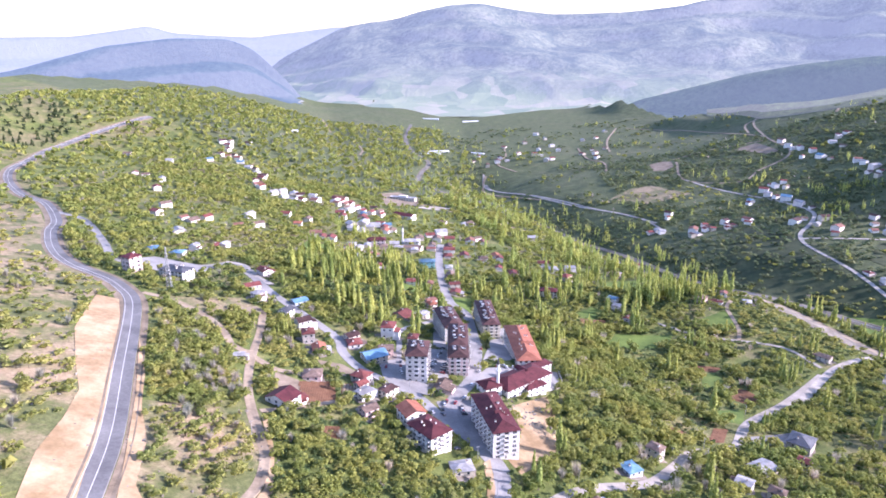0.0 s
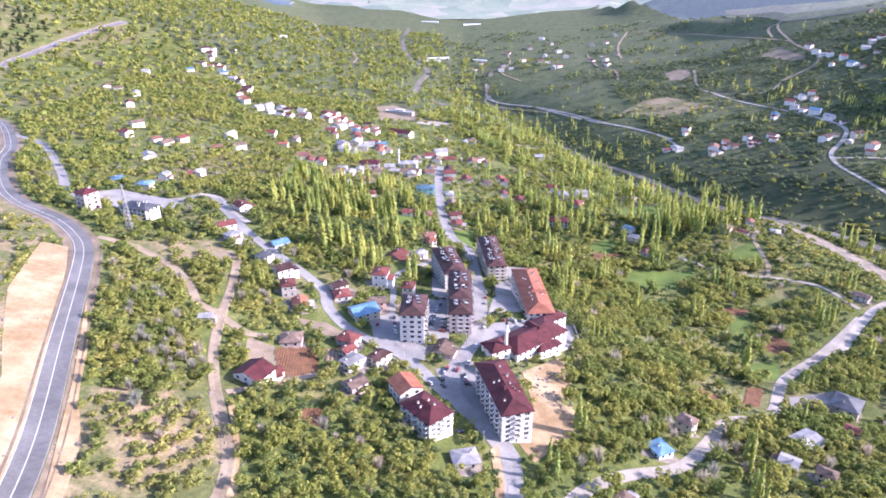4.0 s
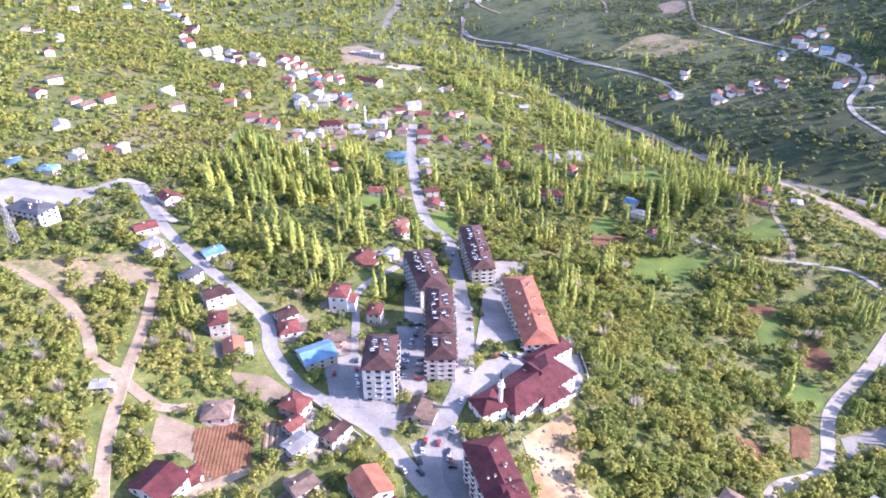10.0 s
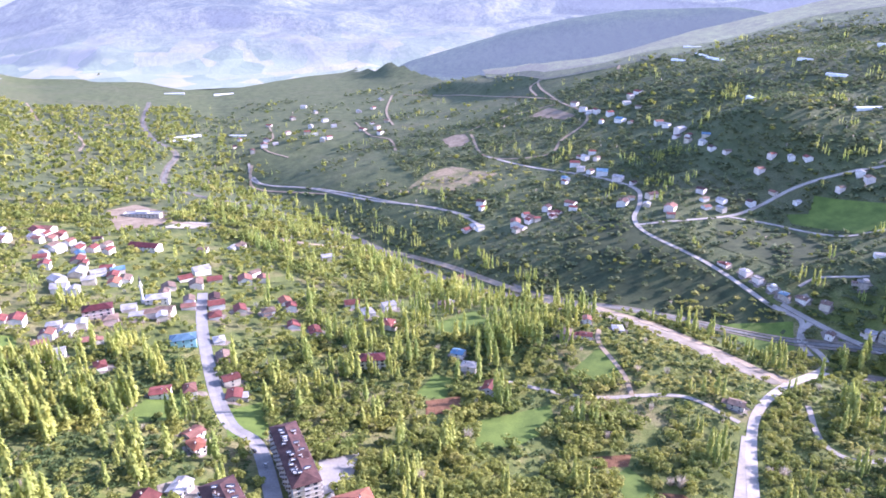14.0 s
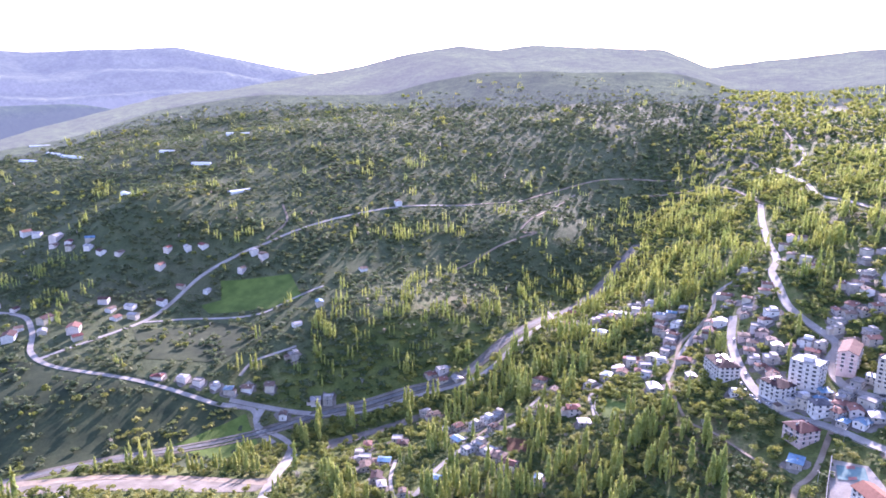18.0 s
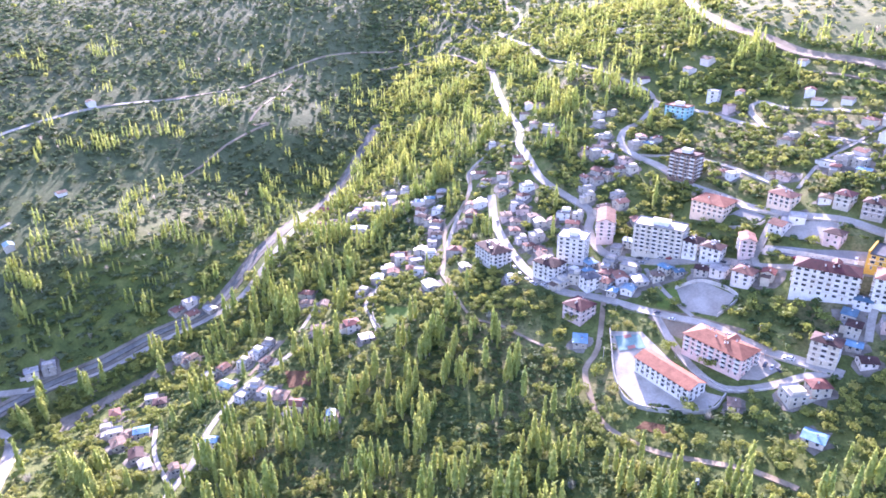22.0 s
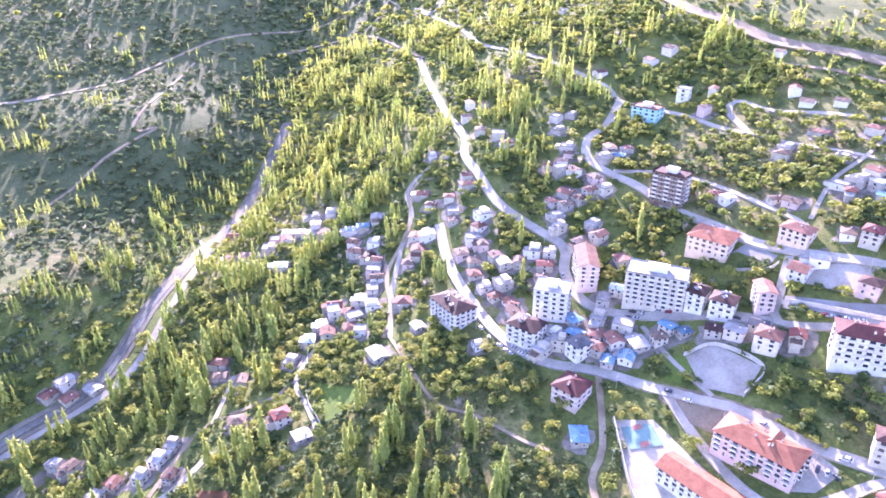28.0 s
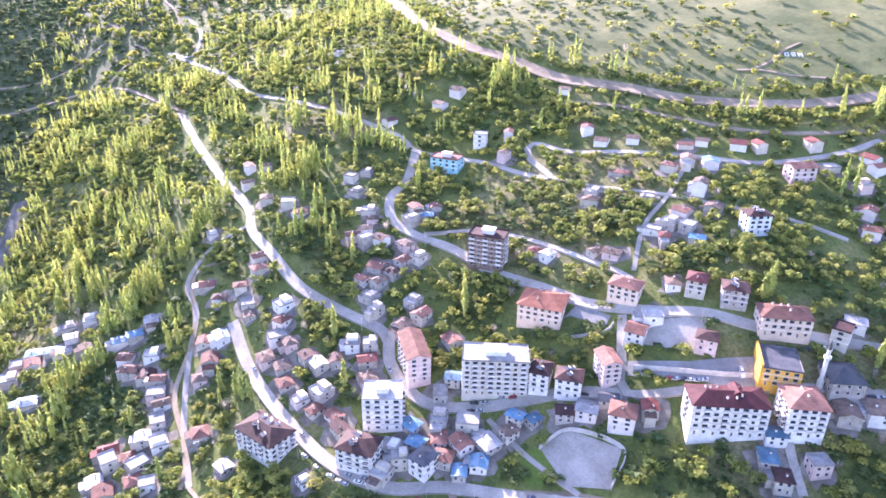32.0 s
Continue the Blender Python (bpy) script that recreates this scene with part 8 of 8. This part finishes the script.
def plant():
    rows = {k: [] for k in KINDS}
    for x0, x1, y0, y1, step, outer in ((-480, 1120, -170, 1260, 6.3, False), (-1100, 2600, -700, 2300, 14.0, True)):
        x, y = scatter(x0, x1, y0, y1, step)
        if outer:
            keep = ~((x > -480) & (x < 1120) & (y > -170) & (y < 1260))
            r, foot = bearing_foot(x, y)
            wide = (np.arctan2(x - 60, y - 100) > 0.5) & (np.arctan2(x - 60, y - 100) < 2.3)
            top = np.interp(np.degrees(np.arctan2(x - 60, y - 100)), [q[0] for q in RIDGE], [q[3] for q in RIDGE])
            keep &= r < np.where(wide, foot + 0.31 * (top - foot) * tree_rng.random(len(x)) ** 0.6, foot)
            keep &= ((y > -150) | (x > 300)) & (x > -900)
            x, y = x[keep], y[keep]
        x, y, kind, across = choose(x, y, outer)
        for i, k in enumerate(KINDS):
            m = kind == i
            n = int(m.sum())
            if k == "poplar":
                h = tree_rng.uniform(14, 27, n) * np.where(across[m], 0.75, np.where((x[m] < -60) & (y[m] < 480), 0.55, 1.0))
            elif k in ("bush", "heath"):
                h = tree_rng.uniform(2.6, 4.8, n)
            elif k == "scrub":
                h = tree_rng.uniform(2.4, 4.6, n)
            else:
                h = tree_rng.uniform(4.2, 8.2, n) * np.where(across[m], 0.85, np.where((x[m] > 55) & (x[m] < 290) & (y[m] > 280) & (y[m] < 640), 1.3, 1.0))
            if outer:
                h = h * (1.0 if k == "poplar" else 1.35)
            xs, ys = x[m], y[m]
            if k == "poplar":
                # planted close together, three to six in a short row
                along = 0.6 + 2.2 * patch(xs, ys, 120, 4.0)
                fx, fy, fh = [xs], [ys], [h]
                for j in range(1, 6):
                    some = tree_rng.random(n) < (0.75, 0.55, 0.35, 0.15, 0.05)[j - 1]
                    q = ((j + 1) // 2 * 4.0 if j % 2 else -(j // 2) * 4.0) * tree_rng.uniform(0.8, 1.25, n)
                    fx.append((xs + np.cos(along) * q + tree_rng.uniform(-0.9, 0.9, n))[some])
                    fy.append((ys + np.sin(along) * q + tree_rng.uniform(-0.9, 0.9, n))[some])
                    fh.append((h * tree_rng.uniform(0.55, 1.12, n))[some])
                xs, ys, h = np.concatenate(fx), np.concatenate(fy), np.concatenate(fh)
                ok = free(xs, ys) & free(xs + 6, ys) & free(xs - 6, ys) & ~zone("none", xs, ys) & ~zone("lawn", xs, ys) & ~zone("wood", xs, ys)
                xs, ys, h = xs[ok], ys[ok], h[ok]
            rows[k].append(np.stack([xs, ys, h], 1))
    # undergrowth between the trees, thick on the slopes and in the groves
    x, y = scatter(-330, 720, 60, 760, 4.1)
    m = (from_view(x, y) < 430) & free(x, y) & ~zone("none", x, y)
    x, y = x[m], y[m]
    wild = (x < -95) & (y < 480)
    dens = np.where(wild, 0.72, np.where(zone("poplar", x, y), 0.85, 0.12 + 0.5 * smooth(patch(x, y, 24, 6.0), 0.42, 0.6)))
    dens = np.where((x > -95) & (x < -2) & (y > 215) & (y < 345), 0.6, dens)
    dens = np.where(zone("open", x, y) | zone("bushy", x, y), 0.17, dens)
    dens = np.where(zone("village", x, y), 0.16, dens)
    m = tree_rng.random(len(x)) < dens
    x, y, wild = x[m], y[m], wild[m]
    h = tree_rng.uniform(1.4, 3.4, len(x)) * np.where(wild, 1.2, 1.0)
    yellow = wild | zone("open", x, y) | (tree_rng.random(len(x)) < 0.1)
    rows["scrub"].append(np.stack([x, y, h], 1)[yellow])
    rows["bush"].append(np.stack([x, y, h], 1)[~yellow])
    # gardens and thickets in the town
    x, y = scatter(330, 1480, -200, 420, 6.6)
    m = (from_path(x, y) > 100) & free(x, y) & ~zone("none", x, y)
    m &= tree_rng.random(len(x)) < np.where(zone("open", x, y), 0.15, 0.35 + 0.5 * smooth(patch(x, y, 40, 8.0), 0.35, 0.6))
    x, y = x[m], y[m]
    rows["bush"].append(np.stack([x, y, tree_rng.uniform(1.8, 4.2, len(x))], 1))
    # young trees along the pavement and on the square
    young = np.array([(442, 172), (438, 170), (435, 168), (430, 166), (427, 164), (423, 162), (507, 127), (503, 125), (498, 119), (492, 113), (487, 102), (480, 104), (538, 121), (534, 118)], float)
    rows["broad"].append(np.column_stack([young, tree_rng.uniform(2.6, 4.6, len(young))]))
    # the far slope beyond the river, grown over with low dark bushes
    x, y = scatter(330, 1720, 300, 1560, 8.5)
    river_xy = np.array(sorted(RIVER))
    m = (y > np.interp(x, river_xy[:, 0], river_xy[:, 1]) + 8) & free(x, y) & ~zone("none", x, y)
    far_r, far_foot = bearing_foot(x, y)
    m &= (far_r < far_foot * 1.04)
    m &= tree_rng.random(len(x)) < np.where(zone("open", x, y) | zone("pasture", x, y), 0.03, 0.4 + 0.5 * smooth(patch(x, y, 50, 7.0), 0.35, 0.6))
    x, y = x[m], y[m]
    rows["heath"].append(np.stack([x, y, tree_rng.uniform(2.4, 5.0, len(x))], 1))
    for k, (name, leaf, bark) in KINDS.items():
        r = np.concatenate(rows[k])
        d = from_view(r[:, 0], r[:, 1])
        order = np.argsort(d)
        r, d = r[order], d[order]
        z = wide_land(r[:, 0], r[:, 1])
        single = {"poplar": 120, "broad": 110, "olive": 40, "bare": 30, "scrub": 40, "bush": 40, "pine": 20, "heath": 0}[k]
        # the trees nearest to the line of flight are things of their own
        forms = []
        for s in range(6):
            cm = leaf_mesh("crown", crown(k, 260 if k not in ("scrub", "bush", "heath") else 90, 50 + s), [leaf])
            tm = leaf_mesh("trunk", trunk_faces(k, 0.4 if k == "poplar" else 0.34), [bark])
            forms.append((cm, tm))
        words = {"poplar": "tall slender poplar with fresh yellow green leaves", "broad": "round broadleaf tree in fresh green spring leaf", "olive": "broadleaf tree with pale budding olive leaves",
                 "bare": "leafless tree with pale grey twigs", "scrub": "low dry green shrub on stony ground", "bush": "low dark green bush between trees", "pine": "dark green pine tree", "heath": "grey green shrub on the far slope"}[k]
        for i in range(min(single, len(r))):
            e = new(name)
            tagged(e, words, "shrub" if k in ("scrub", "bush") else "tree", group=words.split(" with ")[0] + "s")
            e.matrix_world = Matrix.Translation((r[i, 0], r[i, 1], z[i])) @ Matrix.Rotation(tree_rng.uniform(0, 6.28), 4, "Z") @ Matrix.Scale(float(r[i, 2]), 4)
            for nm, me in zip(("crown", "trunk"), forms[int(tree_rng.integers(0, 6))]):
                o = new(nm, me)
                o.parent = e
        r, d, z = r[single:], d[single:], z[single:]
        quads, index = [], []
        for lo, hi, n, trunks in ((0, 230, 230, True), (230, 360, 130, True), (360, 500, 64, True), (500, 720, 30, False), (720, 1050, 15, False), (1050, 9e9, 8, False)):
            m = (d >= lo) & (d < hi)
            if not m.any():
                continue
            if k in ("scrub", "bush", "heath"):
                n, trunks = max(9, n // 4), False
            q, c, zz = r[m], [crown(k, n, 80 + s) for s in range(9)], z[m]
            pick, turn = tree_rng.integers(0, 9, len(q)), tree_rng.uniform(0, 6.28, len(q))
            tq = trunk_faces(k, 0.4 if k == "poplar" else 0.34)[:8]
            for s in range(9):
                w = pick == s
                if not w.any():
                    continue
                ca, sa = np.cos(turn[w]), np.sin(turn[w])
                for src, ix in ((c[s], 0), (tq, 1)):
                    if ix and not trunks:
                        continue
                    v = src.reshape(-1, 3)
                    out = np.empty((w.sum(), len(v), 3))
                    hh = q[w, 2:3]
                    wide = hh * tree_rng.uniform(0.85, 1.2, (w.sum(), 1)) * {"scrub": 1.75, "bush": 1.75, "heath": 1.75, "poplar": 1.0}.get(k, 1.15)
                    out[..., 0] = (v[:, 0] * ca[:, None] - v[:, 1] * sa[:, None]) * wide + q[w, 0:1]
                    out[..., 1] = (v[:, 0] * sa[:, None] + v[:, 1] * ca[:, None]) * wide + q[w, 1:2]
                    out[..., 2] = v[:, 2] * hh + zz[w][:, None]
                    quads.append(out.reshape(-1, 3, 3))
                    index.append(np.full(len(quads[-1]), ix))
        if quads:
            me = leaf_mesh(name + ("es" if k == "bush" else "s"), np.concatenate(quads), [leaf, bark], np.concatenate(index))
            tagged(new(name + ("es" if k == "bush" else "s"), me), {"poplar": "groves of tall yellow green poplars", "broad": "orchards and woods of fresh green trees", "olive": "woods of pale budding trees", "bare": "leafless grey trees", "scrub": "dry green scrub", "bush": "dark green undergrowth of low bushes", "pine": "dark green pine wood", "heath": "grey green heath shrubs of the far slope"}[k], "trees", kind="stuff")


plant()
